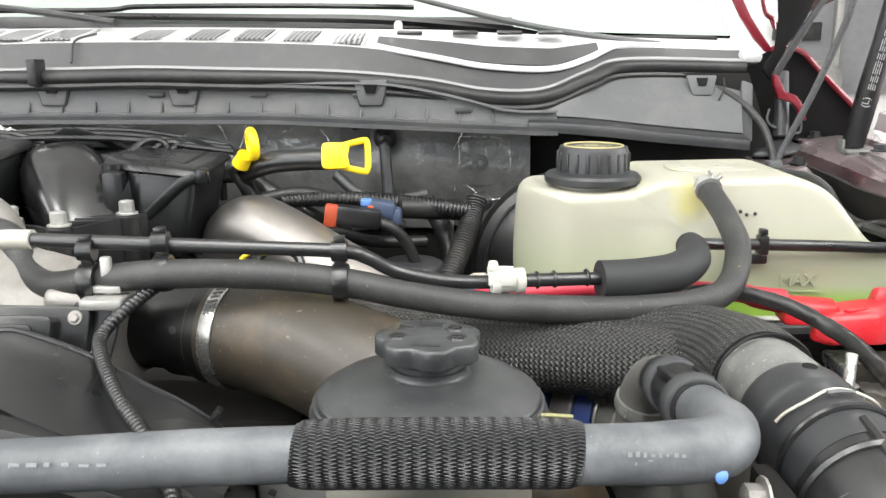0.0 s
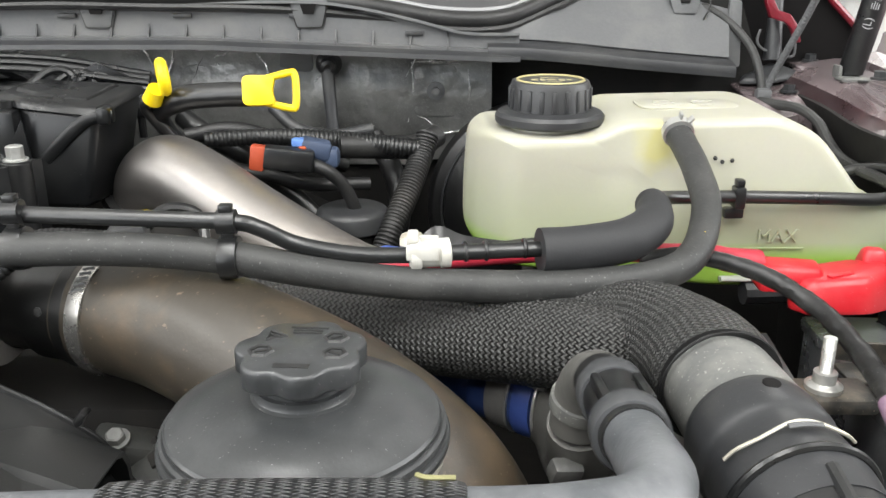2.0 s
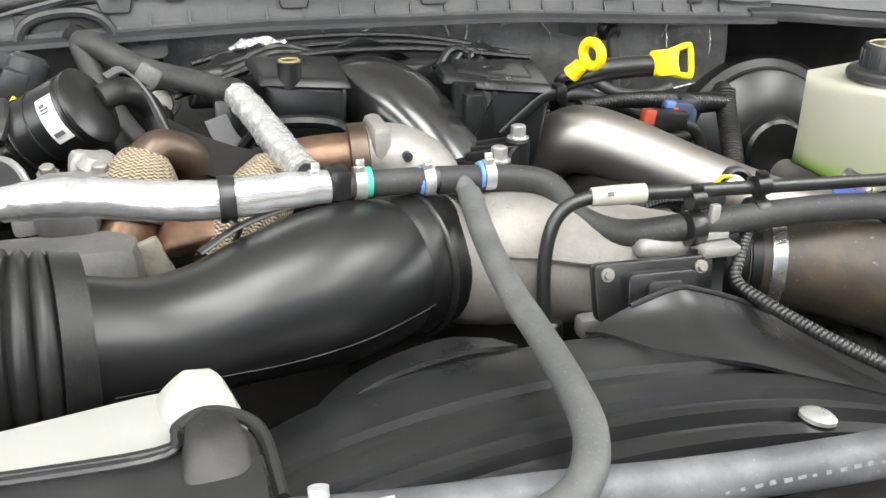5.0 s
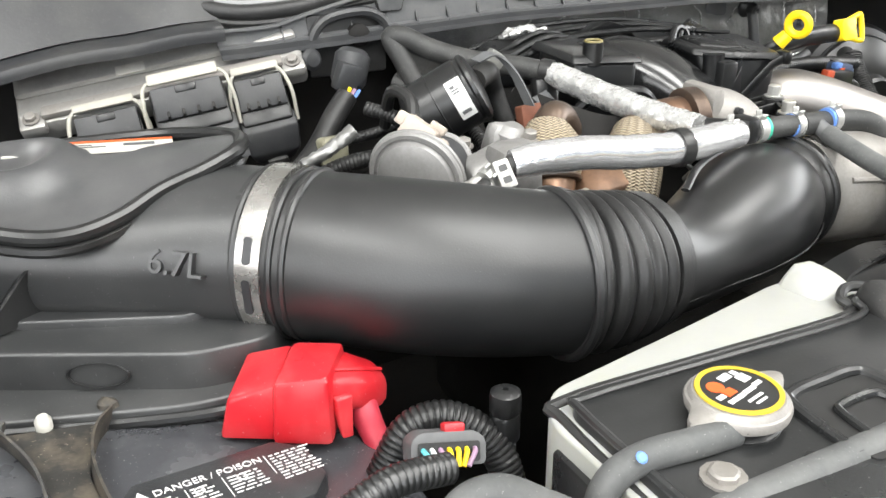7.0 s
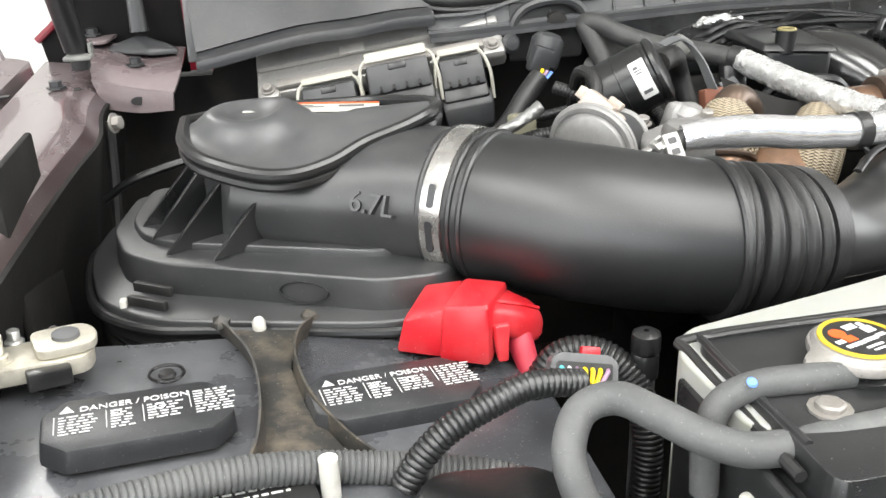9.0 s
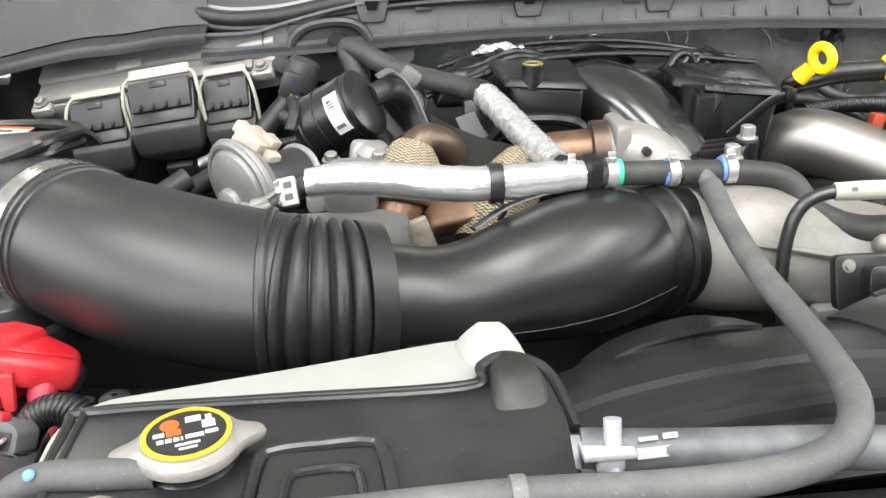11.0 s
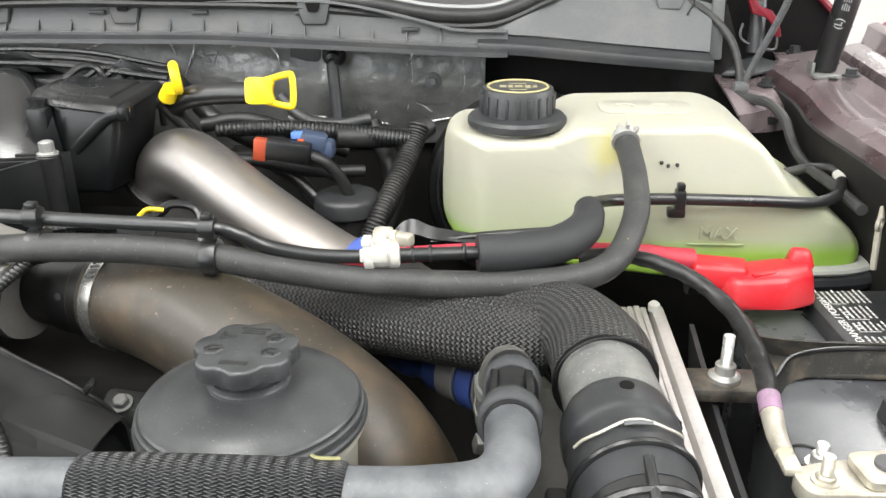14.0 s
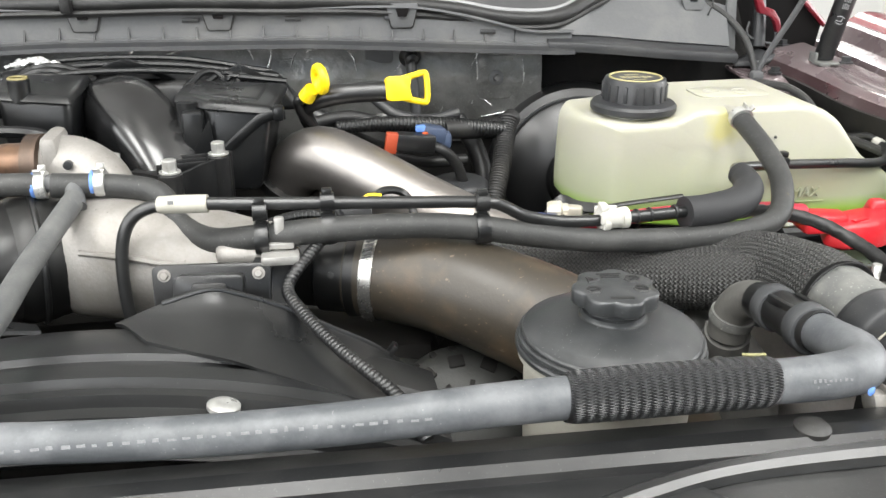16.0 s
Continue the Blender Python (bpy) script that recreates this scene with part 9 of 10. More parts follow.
part("strap_tail", sweep([(-0.565, 0.88, 1.351), (-0.557, 0.87, 1.344), (-0.543, 0.865, 1.346)], 0.004, 8, 4, squash=0.5), RUBBER_DUSTY, lock)

# braided foil wire cover and dark cables near the module
sb = thing("shielded_cable", (-0.79, 0.87, 1.33), "silver shielded cable end between the valves", "cable")
part("shield", wrinkle(sweep([(-0.84, 0.86, 1.335), (-0.81, 0.865, 1.345), (-0.785, 0.87, 1.358)], [0.005, 0.0065, 0.007], 14, 10), 0.0015, 200), FOIL_DULL, sb)
part("cable", sweep([(-0.85, 0.85, 1.325), (-0.88, 0.83, 1.31), (-0.90, 0.80, 1.29)], 0.011, 12, 5), RUBBER, sb)

# ================= exhaust bellows and pipes =================
ex = thing("exhaust_crossover", (-0.62, 0.75, 1.27), "heat-browned exhaust pipes with woven wire bellows", "exhaust pipe")
part("pipe", sweep([(-0.684, 0.69, 1.262), (-0.67, 0.705, 1.29), (-0.655, 0.727, 1.312), (-0.647, 0.741, 1.326)], [0.021, 0.021, 0.021, 0.023], 28, 6), RUST, ex)
part("braid", sweep([(-0.647, 0.741, 1.326), (-0.643, 0.749, 1.338), (-0.638, 0.76, 1.353), (-0.634, 0.768, 1.365), (-0.632, 0.771, 1.37)], [0.0255, 0.0295, 0.029, 0.0215, 0.017], 36, 8, woven_uv=True), MESH_TAN, ex, "tan wire-braid bellows")
part("braid_ring", ring_tube(frame_of((-0.647, 0.741, 1.326), (0.2, 0.5, 0.8)), 0.0255, 0.003, 32, 8), COPPER, ex)
part("pipe", sweep([(-0.633, 0.77, 1.366), (-0.624, 0.776, 1.373), (-0.61, 0.786, 1.366), (-0.594, 0.802, 1.344), (-0.578, 0.818, 1.315)], [0.0165, 0.0145, 0.0165, 0.02, 0.021], 26, 6), COPPER, ex)
part("braid", sweep([(-0.585, 0.705, 1.295), (-0.568, 0.728, 1.315), (-0.549, 0.75, 1.334), (-0.533, 0.768, 1.347)], [0.023, 0.028, 0.028, 0.023], 32, 8, woven_uv=True), MESH_TAN, ex, "tan wire-braid bellows")
part("pipe", sweep([(-0.536, 0.765, 1.345), (-0.51, 0.778, 1.351), (-0.48, 0.778, 1.352), (-0.46, 0.776, 1.352)], [0.022, 0.021, 0.022, 0.023], 26, 6), RUST, ex)
fl_ = part("bolt_flange", faceted([(-0.63, 0.715, 1.30), (-0.57, 0.715, 1.305), (-0.565, 0.74, 1.32), (-0.60, 0.755, 1.33), (-0.635, 0.745, 1.315)], [(-0.625, 0.702, 1.318), (-0.578, 0.702, 1.325), (-0.57, 0.725, 1.338), (-0.60, 0.74, 1.345), (-0.628, 0.73, 1.33)], 0.005), RUST, ex)
hex_bolt(ex, (-0.597, 0.722, 1.318), (-0.05, -0.9, 0.5), 0.009, 0.008, 0.004, ALU)
part("rust_block", prism(rounded([(-0.013, -0.011), (0.013, -0.011), (0.013, 0.011), (-0.013, 0.011)], 0.003), 0.012, frame_of((-0.612, 0.842, 1.357), (0.1, -1, 0.3)), 0.002), material("red_rust", (0.2, 0.075, 0.045), 0.7, bump=0.5), ex, "rust-red bracket")
part("light_shim", box((-0.632, 0.708, 1.305), (0.02, 0.01, 0.04), 0.003, pose(0, 0, 0, 0, -20, 0)), LEAD, ex)
part("shield_plate", sheet(fine([[(-0.615, 0.82, 1.385), (-0.59, 0.80, 1.375), (-0.55, 0.79, 1.362), (-0.50, 0.785, 1.36)], [(-0.61, 0.80, 1.35), (-0.58, 0.775, 1.345), (-0.55, 0.77, 1.335), (-0.50, 0.77, 1.335)]], 6, 4), 0.003), DARK, ex, "dark sheet-metal shield")

up = thing("turbo_outlet", (-0.43, 0.78, 1.3), "cast aluminium turbo outlet with a browned collar", "turbo outlet")
part("outlet", sweep([(-0.462, 0.777, 1.352), (-0.442, 0.776, 1.353), (-0.424, 0.77, 1.347), (-0.41, 0.763, 1.333), (-0.402, 0.758, 1.30)], [0.025, 0.028, 0.03, 0.0315, 0.0335], 32, 8), ALU, up)
part("collar", lathe([(0.027, -0.008), (0.0305, -0.007), (0.0305, 0.007), (0.027, 0.008)], frame_of((-0.464, 0.775, 1.352), (1, -0.1, 0.05)), 32), COPPER, up, "copper-brown collar")
part("flange", box((-0.448, 0.775, 1.354), (0.016, 0.05, 0.062), 0.006), ALU, up)
part("stud", lathe([(0.004, 0), (0.004, 0.006), (0, 0.007)], frame_of((-0.43, 0.745, 1.362), (0, -1, 0)), 12), CHARCOAL, up)

# ================= heater hose with foil, upper and level =================
hh = thing("heater_hose", (-0.6, 0.85, 1.34), "grey rubber heater hose with silver foil sleeve", "hose")
part("hose_body", sweep([(-0.655, 0.945, 1.33), (-0.672, 0.965, 1.365), (-0.685, 0.985, 1.40), (-0.69, 0.995, 1.417), (-0.678, 0.985, 1.417), (-0.655, 0.972, 1.405), (-0.62, 0.948, 1.394), (-0.578, 0.912, 1.389), (-0.55, 0.885, 1.383)], 0.0115, 18, 8), RUBBER, hh)
part("foil_sleeve", wrinkle(sweep([(-0.556, 0.892, 1.386), (-0.548, 0.87, 1.381), (-0.537, 0.82, 1.374), (-0.527, 0.76, 1.369), (-0.518, 0.70, 1.368)], [0.012, 0.0135, 0.0133, 0.0128, 0.0112], 22, 18), 0.0015, 110), FOIL, hh, "crinkled silver foil sleeve", 24)
part("foil_sleeve_level", wrinkle(sweep([(-0.722, 0.684, 1.369), (-0.70, 0.68, 1.372), (-0.663, 0.671, 1.3735), (-0.62, 0.661, 1.371), (-0.578, 0.656, 1.370), (-0.54, 0.659, 1.371), (-0.508, 0.662, 1.371)], [0.0118, 0.0138, 0.014, 0.014, 0.0138, 0.0134, 0.0118], 22, 18), 0.0008, 90), FOIL_SMOOTH, hh, "smooth silver foil sleeve", 40)
part("hose_end", sweep([(-0.51, 0.662, 1.371), (-0.47, 0.666, 1.369), (-0.43, 0.67, 1.367)], 0.0098, 18, 4), RUBBER, hh)
part("foil_band", band(frame_of((-0.578, 0.656, 1.370), (1, 0, 0)), 0.0144, 0.011, 0.0015, 28), BLACK, hh, "black strap")
part("strap_leg", sweep([(-0.578, 0.648, 1.36), (-0.572, 0.645, 1.352), (-0.575, 0.65, 1.343)], 0.004, 8, 4, squash=0.5), BLACK, hh)
part("junction", joined(box((-0.5, 0.664, 1.373), (0.016, 0.024, 0.024), 0.005), sweep([(-0.52, 0.69, 1.37), (-0.505, 0.67, 1.371)], 0.01, 12, 3)), BLACK, hh, "black tee junction")
for x in (-0.517, -0.485):
    spring_clamp(hh, (x, 0.664, 1.371), (1, 0, 0), 0.0106, 0.2, ZINC, "bright spring clamp")
    part("paint_mark", band(frame_of((x + (0.006 if x > -0.5 else -0.004), 0.664, 1.371), (1, 0, 0)), 0.0106, 0.0045, 0.0004, 20), GREEN, hh, "green paint mark")
spring_clamp(hh, (-0.742, 0.684, 1.361), (0.7, 0.2, 0.4), 0.0085, 0.6, ZINC, "bright spring clamp")
qm = frame_of((-0.736, 0.672, 1.366), (-0.2, -0.8, 0.6)) @ Matrix.Rotation(radians(15), 4, "Z")
sq = part("square_clamp", prism(rounded([(-0.008, -0.0145), (0.008, -0.0145), (0.008, 0.0145), (-0.008, 0.0145)], 0.002), 0.005, qm @ Matrix.Diagonal((0.8, 0.8, 1, 1)), 0.001), ALU_LIGHT, hh, "pale square hose clamp")
for yy in (-0.0065, 0.0065):
    part("clamp_window", prism(rounded([(-0.0045, -0.0035), (0.0045, -0.0035), (0.0045, 0.0035), (-0.0045, 0.0035)], 0.0015), 0.0004, qm @ Matrix.Diagonal((0.75, 0.75, 1, 1)) @ Matrix.Translation((0, yy, 0.005)), 0), CHARCOAL, sq)
part("end_tube", sweep([(-0.752, 0.68, 1.353), (-0.735, 0.684, 1.362), (-0.72, 0.684, 1.369)], [0.0065, 0.0075, 0.009], 14, 4), RUBBER, hh)
part("collar", lathe([(0.0115, -0.008), (0.0135, -0.006), (0.0135, 0.006), (0.0115, 0.008)], frame_of((-0.557, 0.893, 1.3855), (0.6, -0.7, -0.1)), 20), RUBBER_BLACK, hh)
part("bracket", sheet(fine([[(-0.565, 0.88, 1.37), (-0.555, 0.86, 1.352), (-0.535, 0.85, 1.342)], [(-0.585, 0.875, 1.365), (-0.575, 0.85, 1.348), (-0.55, 0.84, 1.33)]], 4, 3), 0.002), GREY_PLASTIC, hh, "grey sheet bracket")
part("inlet_hose", sweep([(-0.69, 0.99, 1.37), (-0.672, 0.97, 1.362), (-0.655, 0.94, 1.345), (-0.64, 0.92, 1.33)], 0.011, 14, 5), RUBBER, hh)
tab = thing("lifting_tab", (-0.636, 1.08, 1.39), "grey bracket tab with a hole on the cowl", "bracket")
part("plate", prism(rounded([(-0.024, -0.024), (0.024, -0.024), (0.022, 0.02), (-0.02, 0.024)], 0.01), 0.003, frame_of((-0.636, 1.072, 1.408), (0, -1, 0.2)), 0.001), GREY_PLASTIC, tab)
part("hole", prism(rounded([(-0.007, -0.008), (0.007, -0.008), (0.007, 0.008), (-0.007, 0.008)], 0.006), 0.001, frame_of((-0.636, 1.068, 1.408), (0, -1, 0.2)), 0), LABEL_BLACK, tab)
cav = thing("cowl_opening", (-0.7, 1.07, 1.36), "dark arched opening under the cowl with a round plug", "opening", kind="structure")
part("arch", sweep([(-0.762, 1.066, 1.39), (-0.752, 1.064, 1.42), (-0.73, 1.064, 1.433), (-0.69, 1.064, 1.435), (-0.668, 1.064, 1.42), (-0.664, 1.064, 1.39)], 0.006, 8, 6), CHARCOAL, cav)
# solid black box painted in as the shade of the opening
part("shadow_box", box((-0.713, 1.074, 1.40), (0.095, 0.01, 0.07), 0.004), LABEL_BLACK, cav)
part("plug", lathe([(0.013, 0), (0.013, 0.01), (0.008, 0.014), (0, 0.015)], frame_of((-0.702, 1.07, 1.41), (0, -1, 0)), 20), DARK, cav)

# ================= intake manifold =================
im = thing("intake_manifold", (-0.4, 0.9, 1.3), "black ribbed plastic intake manifold with an oil filler", "intake manifold")
part("left_runner", faceted([(-0.525, 0.875, 1.33), (-0.458, 0.868, 1.33), (-0.455, 0.95, 1.33), (-0.53, 0.95, 1.33)], [(-0.528, 0.882, 1.396), (-0.454, 0.87, 1.392), (-0.452, 0.95, 1.396), (-0.535, 0.95, 1.40)], 0.008), MANIFOLD, im)
part("left_lid", faceted([(-0.535, 0.878, 1.393), (-0.45, 0.864, 1.389), (-0.447, 0.955, 1.395), (-0.542, 0.955, 1.398)], [(-0.53, 0.885, 1.401), (-0.455, 0.872, 1.397), (-0.452, 0.95, 1.404), (-0.537, 0.95, 1.407)], 0.003), MANIFOLD, im)
part("right_runner", faceted([(-0.335, 0.882, 1.29), (-0.308, 0.862, 1.29), (-0.268, 0.862, 1.29), (-0.255, 0.94, 1.29), (-0.335, 0.95, 1.29)], [(-0.348, 0.898, 1.385), (-0.318, 0.872, 1.383), (-0.25, 0.868, 1.376), (-0.238, 0.955, 1.384), (-0.345, 0.96, 1.387)], 0.006), MANIFOLD, im)
part("runner_lid", faceted([(-0.356, 0.897, 1.382), (-0.32, 0.867, 1.38), (-0.246, 0.862, 1.373), (-0.232, 0.958, 1.382), (-0.35, 0.966, 1.385)], [(-0.352, 0.902, 1.391), (-0.318, 0.873, 1.389), (-0.251, 0.87, 1.382), (-0.238, 0.952, 1.39), (-0.345, 0.96, 1.393)], 0.003), MANIFOLD, im)
part("side_tab", box((-0.243, 0.868, 1.375), (0.012, 0.02, 0.016), 0.004), MANIFOLD, im)
part("gooseneck", sweep([(-0.474, 1.0, 1.32), (-0.45, 0.982, 1.345), (-0.423, 0.953, 1.355), (-0.397, 0.916, 1.346), (-0.374, 0.881, 1.325), (-0.357, 0.852, 1.3), (-0.349, 0.832, 1.275)], [0.036, 0.042, 0.0455, 0.045, 0.0415, 0.036, 0.032], 64, 8, boxy=2.7), DUCT_GLOSS, im, "glossy black curved duct", 50)
part("rear_cover", faceted([(-0.60, 0.97, 1.35), (-0.22, 0.98, 1.35), (-0.22, 1.05, 1.35), (-0.60, 1.05, 1.35)], [(-0.58, 0.975, 1.392), (-0.235, 0.99, 1.385), (-0.25, 1.03, 1.392), (-0.56, 1.03, 1.398)], 0.008), MANIFOLD, im)
for k in range(3):
    f = k / 2
    part("rib", sweep([(-0.61 + 0.02 * f, 0.93 + 0.09 * f, 1.375 + 0.012 * f), (-0.5, 0.965 + 0.07 * f, 1.40 + 0.005 * f), (-0.37, 0.975 + 0.065 * f, 1.402 + 0.003 * f), (-0.235 - 0.02 * f, 0.97 + 0.065 * f, 1.388)], 0.0035, 8, 6), MANIFOLD, im)
for x in (-0.41, -0.29):
    part("peak_rib", prism([(-0.028, 0), (0.03, 0), (0.0, 0.016)], 0.006, frame_of((x, 0.985, 1.392), (0.1, -1, 0)), 0.001), MANIFOLD, im)
part("arch_rib", sweep([(-0.555, 0.85, 1.345), (-0.53, 0.84, 1.368), (-0.48, 0.835, 1.368), (-0.455, 0.84, 1.352)], 0.006, 8, 6), MANIFOLD, im)
part("post", sweep([(-0.336, 0.878, 1.30), (-0.338, 0.882, 1.386)], 0.012, 20, 2), MANIFOLD, im)
part("gusset", prism([(0, 0), (0.036, 0), (0.03, 0.055)], 0.003, frame_of((-0.345, 0.858, 1.318), (0.15, -1, 0)), 0.0008), MANIFOLD, im)
wall_p = spline([(-0.408, 0.795, 0), (-0.40, 0.785, 0), (-0.372, 0.776, 0), (-0.344, 0.759, 0), (-0.322, 0.792, 0), (-0.304, 0.818, 0), (-0.296, 0.84, 0)], 4)
br_ = part("bolt_bracket", sheet([[(p[0], p[1], z) for p in wall_p] for z in (1.26, 1.30, 1.343)], 0.004), MANIFOLD, im, "black bolt bracket")
part("bracket_floor", prism(rounded([(-0.40, 0.788), (-0.344, 0.764), (-0.302, 0.82), (-0.31, 0.86), (-0.39, 0.85)], 0.01), 0.01, Matrix.Translation((0, 0, 1.318)), 0.002), MANIFOLD, br_)
part("mid_rib", sweep([(-0.372, 0.774, 1.318), (-0.344, 0.756, 1.315), (-0.322, 0.79, 1.315), (-0.304, 0.815, 1.315)], 0.002, 6, 5), BLACK, br_)
for x, y in ((-0.344, 0.759), (-0.304, 0.818), (-0.40, 0.785)):
    part("boss", lathe([(0.0115, 1.25), (0.0115, 1.344), (0.009, 1.346), (0, 1.346)], Matrix.Translation((x, y, 0)), 18), BLACK, br_)
    hex_bolt(br_, (x, y, 1.346), (0, 0, 1), 0.0072, 0.012)
for k in range(3):
    part("grid_rib", box((-0.338 + 0.010 * k, 0.80 + 0.016 * k, 1.338), (0.05, 0.003, 0.01), 0.0006, pose(0, 0, 0, 0, 0, 12)), BLACK, br_)
for k in range(4):
    x_, y_ = -0.318 + 0.017 * k, 0.965 + 0.008 * k
    part("fin", sweep([(x_ - 0.03, y_ - 0.02, 1.386), (x_ - 0.012, y_ - 0.004, 1.401 - 0.003 * k), (x_ + 0.004, y_ + 0.002, 1.4 - 0.004 * k), (x_ + 0.012, y_, 1.385 - 0.004 * k), (x_ + 0.013, y_, 1.33)], 0.0042, 8, 5), MANIFOLD, im)
part("web", sweep([(-0.302, 0.8655, 1.335), (-0.278, 0.8635, 1.357), (-0.263, 0.863, 1.369), (-0.25, 0.863, 1.3735), (-0.236, 0.865, 1.374)], 0.0055, 10, 5, squash=0.3, up=(0, 1, 0)), MANIFOLD, im, "flat diagonal strap")
part("lid_step", faceted([(-0.34, 0.905, 1.389), (-0.312, 0.884, 1.387), (-0.262, 0.882, 1.382), (-0.252, 0.945, 1.388), (-0.335, 0.95, 1.391)], [(-0.336, 0.908, 1.394), (-0.311, 0.889, 1.392), (-0.266, 0.887, 1.387), (-0.257, 0.94, 1.393), (-0.332, 0.946, 1.396)], 0.0015), MANIFOLD, im)
part("channel", box((-0.332, 0.868, 1.345), (0.022, 0.02, 0.07), 0.004), MANIFOLD, im)
part("crest", hull([(-0.47, 0.99, 1.385), (-0.44, 0.975, 1.41), (-0.42, 0.972, 1.417), (-0.395, 0.975, 1.41), (-0.36, 0.99, 1.388), (-0.46, 1.02, 1.388), (-0.42, 1.015, 1.41), (-0.37, 1.02, 1.39)], 0.005), MANIFOLD, im)
for x0, x1 in ((-0.56, -0.45),):
    for k in range(3):
        part("ridge", sweep([(x0, 0.955 + 0.02 * k, 1.385), ((x0 + x1) / 2, 0.952 + 0.02 * k, 1.403 + 0.002 * k), (x1, 0.96 + 0.02 * k, 1.392)], 0.0042, 8, 5), MANIFOLD, im)
part("filler_cap", lathe([(0.011, 1.39), (0.011, 1.413), (0.0085, 1.415), (0.008, 1.413), (0, 1.413)], Matrix.Translation((-0.505, 0.885, 0)), 24), MANIFOLD, im)
part("filler_ring", ring_tube(Matrix.Translation((-0.505, 0.885, 1.4142)), 0.0088, 0.0016, 24, 6), material("olive_ring", (0.19, 0.16, 0.06), 0.5), im, "olive ring")
part("foil_scrap", wrinkle(sweep([(-0.55, 1.0, 1.405), (-0.53, 1.003, 1.41), (-0.505, 0.998, 1.408), (-0.49, 1.0, 1.404)], [0.003, 0.008, 0.007, 0.003], 14, 10, squash=0.6), 0.005, 120), FOIL, im, "torn silver foil scrap")
sg = thing("sensor_ring", (-0.62, 0.9, 1.36), "round dark sensor with a metal ring", "sensor")
part("ring", ring_tube(frame_of((-0.622, 0.95, 1.368), (0, -1, 0.4)), 0.015, 0.004, 28, 8), GREY_PLASTIC, sg)
part("core", wrinkle(lathe([(0.012, 0), (0.011, 0.006), (0, 0.008)], frame_of((-0.622, 0.95, 1.366), (0, -1, 0.4)), 18), 0.002, 200), ALU, sg)
part("stem", sweep([(-0.62, 0.95, 1.36), (-0.625, 0.93, 1.335), (-0.63, 0.9, 1.31)], 0.01, 12, 4), DARK, sg)

# ================= turbo inlet housing =================
tb = thing("turbo_inlet_housing", (-0.33, 0.65, 1.2), "cast aluminium inlet housing with a black sensor", "housing")
part("casting", wrinkle(sweep([(-0.425, 0.682, 1.30), (-0.395, 0.675, 1.30), (-0.36, 0.668, 1.298), (-0.32, 0.657, 1.295), (-0.27, 0.645, 1.292), (-0.235, 0.635, 1.29)], [0.05, 0.055, 0.055, 0.05, 0.044, 0.04], 44, 8), 0.0022, 22), ALU, tb)
part("web", sweep([(-0.42, 0.66, 1.33), (-0.37, 0.648, 1.335), (-0.31, 0.635, 1.33), (-0.27, 0.62, 1.335)], 0.004, 8, 6), ALU, tb)
part("pad", wrinkle(box((-0.262, 0.618, 1.318), (0.055, 0.045, 0.018), 0.008, pose(0, 0, 0, -14, 0, -8), 3), 0.0015, 60), ALU, tb)
part("casting_flat", wrinkle(hull([(-0.405, 0.655, 1.33), (-0.33, 0.63, 1.322), (-0.305, 0.615, 1.31), (-0.395, 0.63, 1.318), (-0.4, 0.665, 1.3535), (-0.335, 0.65, 1.343), (-0.305, 0.632, 1.33), (-0.385, 0.642, 1.346)], 0.005), 0.0012, 50), ALU, tb)
part("casting_rib", sweep([(-0.40, 0.625, 1.322), (-0.36, 0.614, 1.32), (-0.325, 0.607, 1.315), (-0.29, 0.602, 1.313)], 0.003, 8, 5), ALU, tb)
part("lower_lug", box((-0.318, 0.607, 1.262), (0.03, 0.016, 0.018), 0.005), ALU_LIGHT, tb)
smx = frame_of((-0.291, 0.582, 1.304), (-0.05, -0.95, 0.3))
sn_ = part("sensor_plate", prism(rounded([(-0.044, -0.022), (0.044, -0.022), (0.046, 0.02), (-0.046, 0.02)], 0.006), 0.01, smx, 0.002), BLACK, tb, "black bolted sensor")
part("sensor_box", prism(rounded([(-0.028, -0.018), (0.024, -0.02), (0.026, 0.013), (-0.026, 0.013)], 0.006), 0.016, smx @ Matrix.Translation((0, 0, 0.008)), 0.003), BLACK, sn_)
part("sensor_ridge", prism(rounded([(-0.013, -0.011), (0.013, -0.011), (0.013, 0.007), (-0.013, 0.007)], 0.004), 0.004, smx @ Matrix.Translation((0, 0, 0.023)), 0.001), BLACK_DULL, sn_)
for x in (-0.036, 0.036):
    hex_bolt(sn_, smx @ Vector((x, 0.012, 0.01)), smx.to_3x3() @ Vector((0, 0, 1)), 0.0035, 0.003, 0, ALU)

# ================= fan shroud =================
sh = thing("fan_shroud", (-0.36, 0.47, 1.2), "black curved plastic fan shroud with stepped ridges", "fan shroud")
rows_ = []


def shroud_drop(x):
    return (x + 0.38) ** 2 / 1.25 + (1.6 * (-0.52 - x) ** 2 if x < -0.52 else 0)


for y, z in ((0.548, 1.21), (0.54, 1.287), (0.535, 1.297), (0.526, 1.3005), (0.5, 1.3025), (0.487, 1.303), (0.4845, 1.2985), (0.474, 1.2985), (0.4705, 1.3035), (0.4525, 1.3045), (0.4495, 1.2985), (0.443, 1.298), (0.4395, 1.304), (0.4315, 1.3045), (0.4285, 1.297), (0.4205, 1.297), (0.4175, 1.3035), (0.4075, 1.3035), (0.4045, 1.29), (0.39, 1.285)):
    rows_.append([(x, y - 0.25 * max(0, abs(x + 0.38) - 0.12) ** 2, z - shroud_drop(x)) for x in np.linspace(-0.6, -0.125, 49)])
part("shell", sheet(rows_, 0.003), BLACK_SATIN, sh, angle=28)
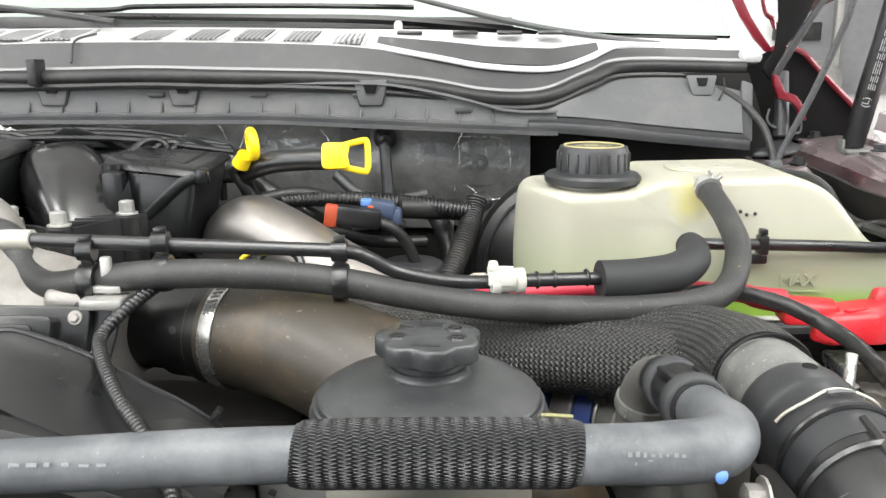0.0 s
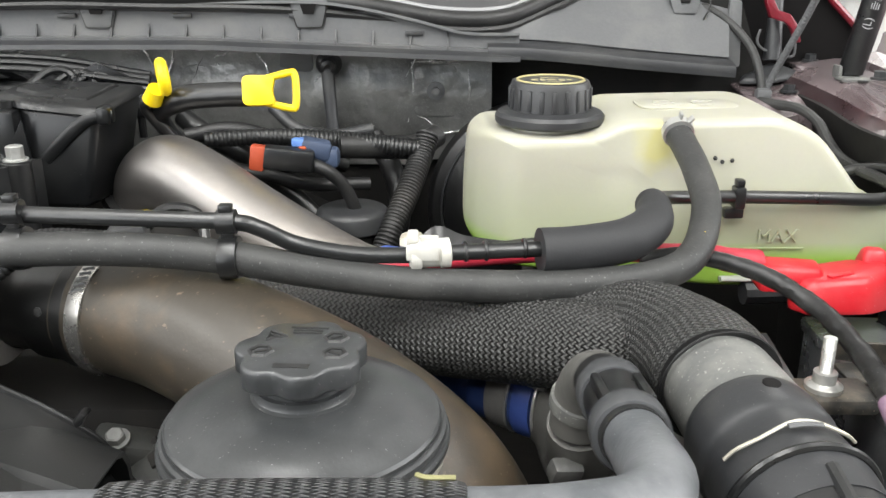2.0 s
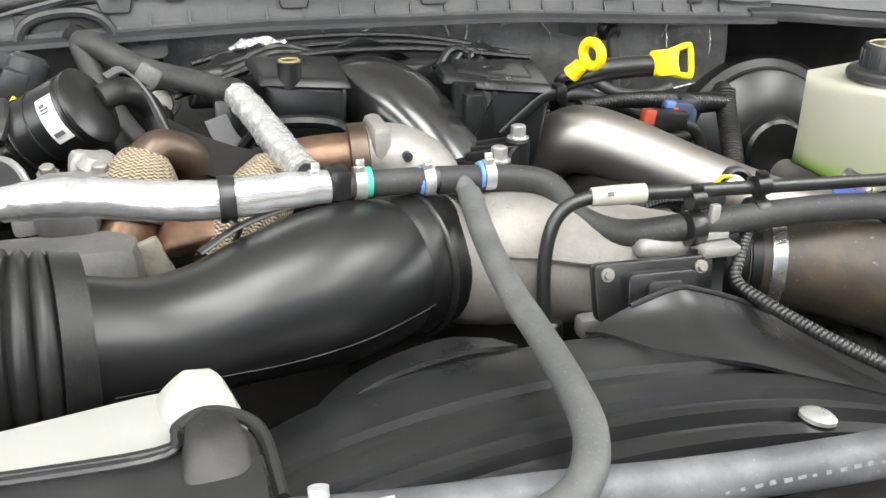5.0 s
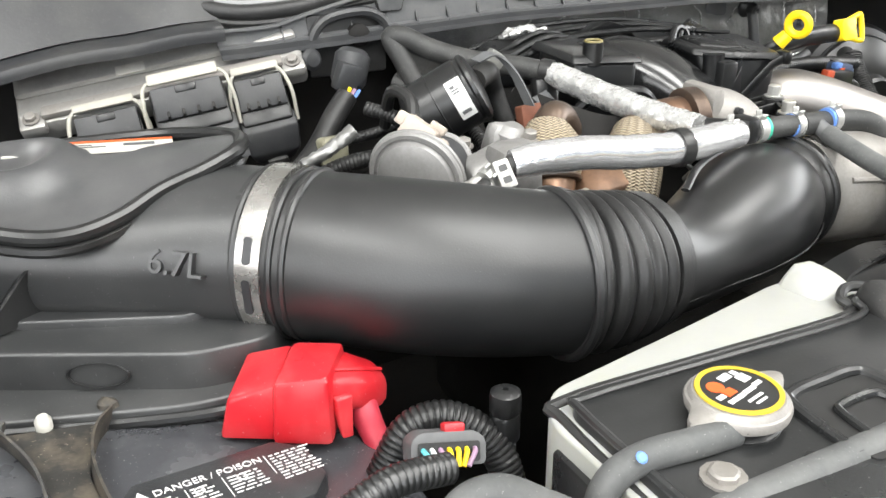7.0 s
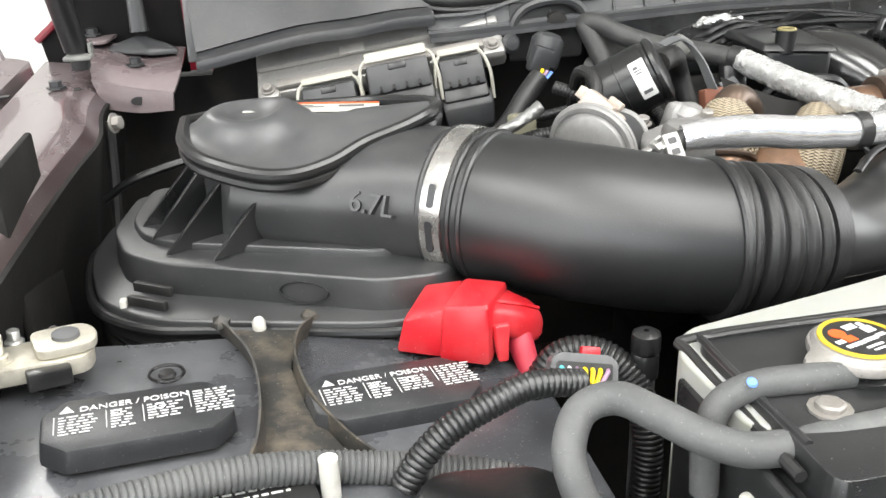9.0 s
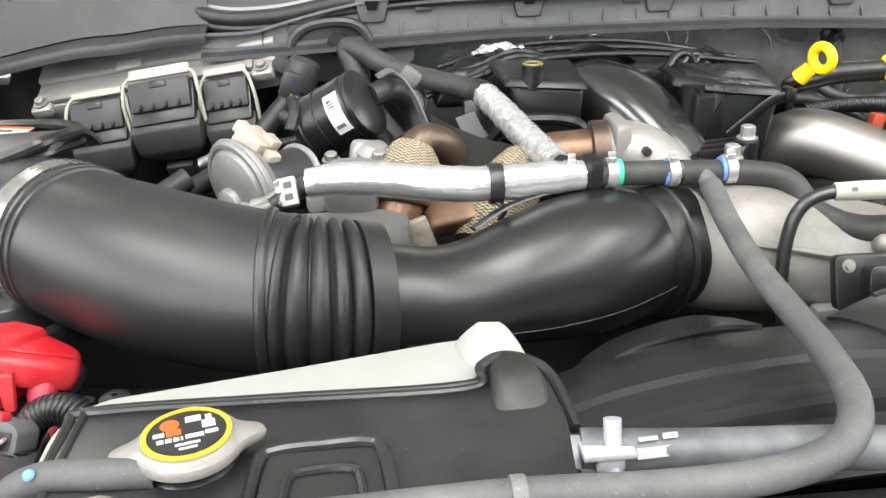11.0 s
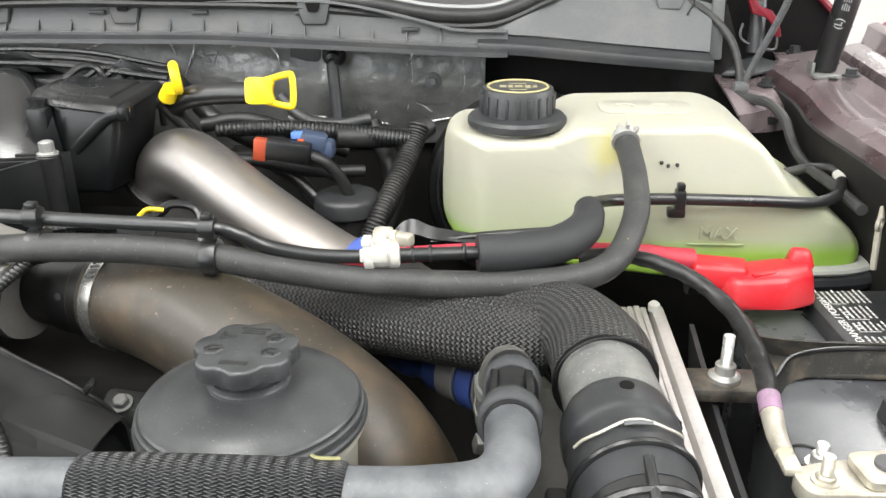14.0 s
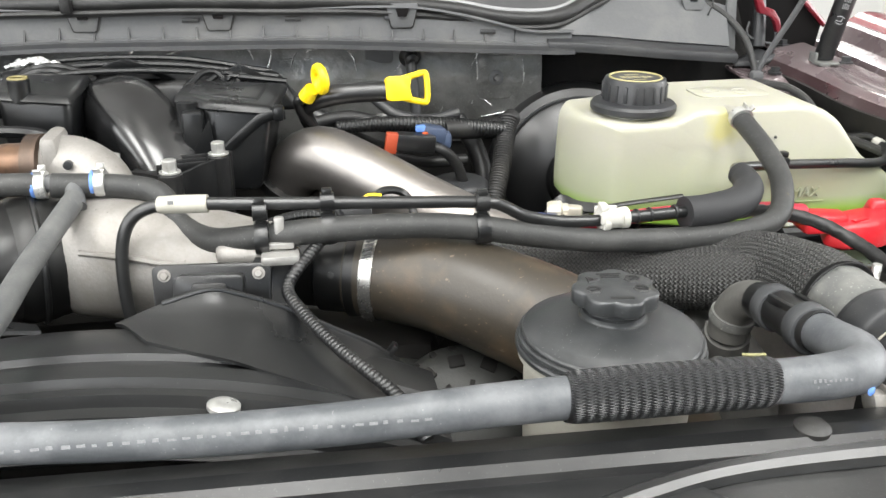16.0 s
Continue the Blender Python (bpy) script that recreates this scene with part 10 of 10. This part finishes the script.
part("left_wing", sheet(fine([[(-0.61, 0.44, 1.245), (-0.56, 0.52, 1.262), (-0.515, 0.56, 1.277), (-0.455, 0.566, 1.292), (-0.42, 0.558, 1.293)], [(-0.6, 0.425, 1.25), (-0.55, 0.495, 1.272), (-0.51, 0.53, 1.287), (-0.45, 0.538, 1.2975), (-0.41, 0.535, 1.299)]], 6, 4), 0.003), BLACK_SATIN, sh, "flared edge of the shroud")
peak_edge = [(-0.36, 0.541, 1.298), (-0.325, 0.546, 1.31), (-0.292, 0.547, 1.3185), (-0.27, 0.547, 1.314), (-0.235, 0.545, 1.301), (-0.199, 0.54, 1.283), (-0.169, 0.54, 1.266), (-0.144, 0.547, 1.24), (-0.13, 0.55, 1.21)]
part("right_peak", sheet(fine([peak_edge, [(-0.35, 0.53, 1.3015), (-0.318, 0.53, 1.305), (-0.287, 0.527, 1.3075), (-0.262, 0.523, 1.302), (-0.225, 0.517, 1.289), (-0.19, 0.508, 1.274), (-0.16, 0.503, 1.257), (-0.137, 0.503, 1.232), (-0.122, 0.505, 1.205)], [(-0.33, 0.5, 1.3035), (-0.3, 0.487, 1.3005), (-0.272, 0.478, 1.2965), (-0.245, 0.468, 1.2905), (-0.205, 0.455, 1.281), (-0.17, 0.445, 1.27), (-0.143, 0.436, 1.256), (-0.122, 0.425, 1.237), (-0.106, 0.42, 1.212)]], 6, 6), 0.003), BLACK_SATIN, sh, "rising peak of the shroud", 50)
part("peak_lip", sweep(peak_edge[1:], 0.0022, 8, 6), BLACK_SATIN, sh)
part("rivet", lathe([(0.0105, 0), (0.0105, 0.0025), (0.0075, 0.0045), (0.003, 0.0048), (0, 0.004)], Matrix.Translation((-0.272, 0.4195, 1.295)) @ pose(0, 0, 0, -4, 9, 0), 28), ZINC, sh, "pale metal rivet")
part("side_strut", sheet(fine([((-0.258, 0.588, 1.326), (-0.242, 0.588, 1.3265), (-0.226, 0.588, 1.327)), ((-0.2685, 0.584, 1.3115), (-0.2498, 0.584, 1.3073), (-0.231, 0.584, 1.303)), ((-0.279, 0.572, 1.297), (-0.2575, 0.572, 1.288), (-0.236, 0.572, 1.279))], 5, 4), 0.004), BLACK, sh, "tapered black support plate")
part("stub_tab", box((-0.155, 0.546, 1.257), (0.005, 0.01, 0.014), 0.0015, pose(0, 0, 0, 0, 35, 0)), BLACK, sh)
sl = thing("sensor_loom", (-0.2, 0.55, 1.27), "black twisted wiring sleeve over the fan shroud", "wiring loom")
part("sleeve", sweep([(-0.203, 0.597, 1.337), (-0.223, 0.575, 1.322), (-0.233, 0.562, 1.31), (-0.226, 0.54, 1.304), (-0.2, 0.497, 1.2925), (-0.176, 0.466, 1.2845), (-0.157, 0.444, 1.2745), (-0.143, 0.42, 1.258)], 0.005, 12, 8, ribs=corrugated(0.0036, 0.1)), BLACK, sl)

# ================= alternator =================
al = thing("alternator", (-0.09, 0.57, 1.1), "grey cast alternator with vent slots below the boot", "alternator")
alm = frame_of((-0.09, 0.565, 1.17), (-0.05, -0.75, 0.66))
part("housing", lathe([(0.055, -0.05), (0.067, -0.03), (0.069, 0.0), (0.067, 0.01), (0.06, 0.019), (0.048, 0.0265), (0.03, 0.031), (0.015, 0.0325), (0, 0.033)], alm, 48), ALT_GREY, al)
for n_s, r_, h_, tilt, sz in ((22, 0.0635, 0.0148, 48, (0.008, 0.006, 0.003)), (11, 0.05, 0.0246, 30, (0.013, 0.014, 0.0035)), (9, 0.03, 0.0302, 12, (0.006, 0.005, 0.0025))):
    for k in range(n_s):
        b_ = box((0, 0, 0), sz, 0.0018)
        b_.transform(alm @ Matrix.Rotation(2 * math.pi * k / n_s, 4, "Z") @ Matrix.Translation((r_, 0, h_)) @ Matrix.Rotation(radians(tilt), 4, "Y"))
        part("vent_slot", b_, DARK, al)
part("mount_ear", box((-0.145, 0.59, 1.21), (0.05, 0.03, 0.02), 0.006, pose(0, 0, 0, 0, 15, 10)), ALT_GREY, al)
hex_bolt(al, (-0.15, 0.58, 1.222), (0, -0.4, 1), 0.006, 0.006, 0, ALU_DARK)
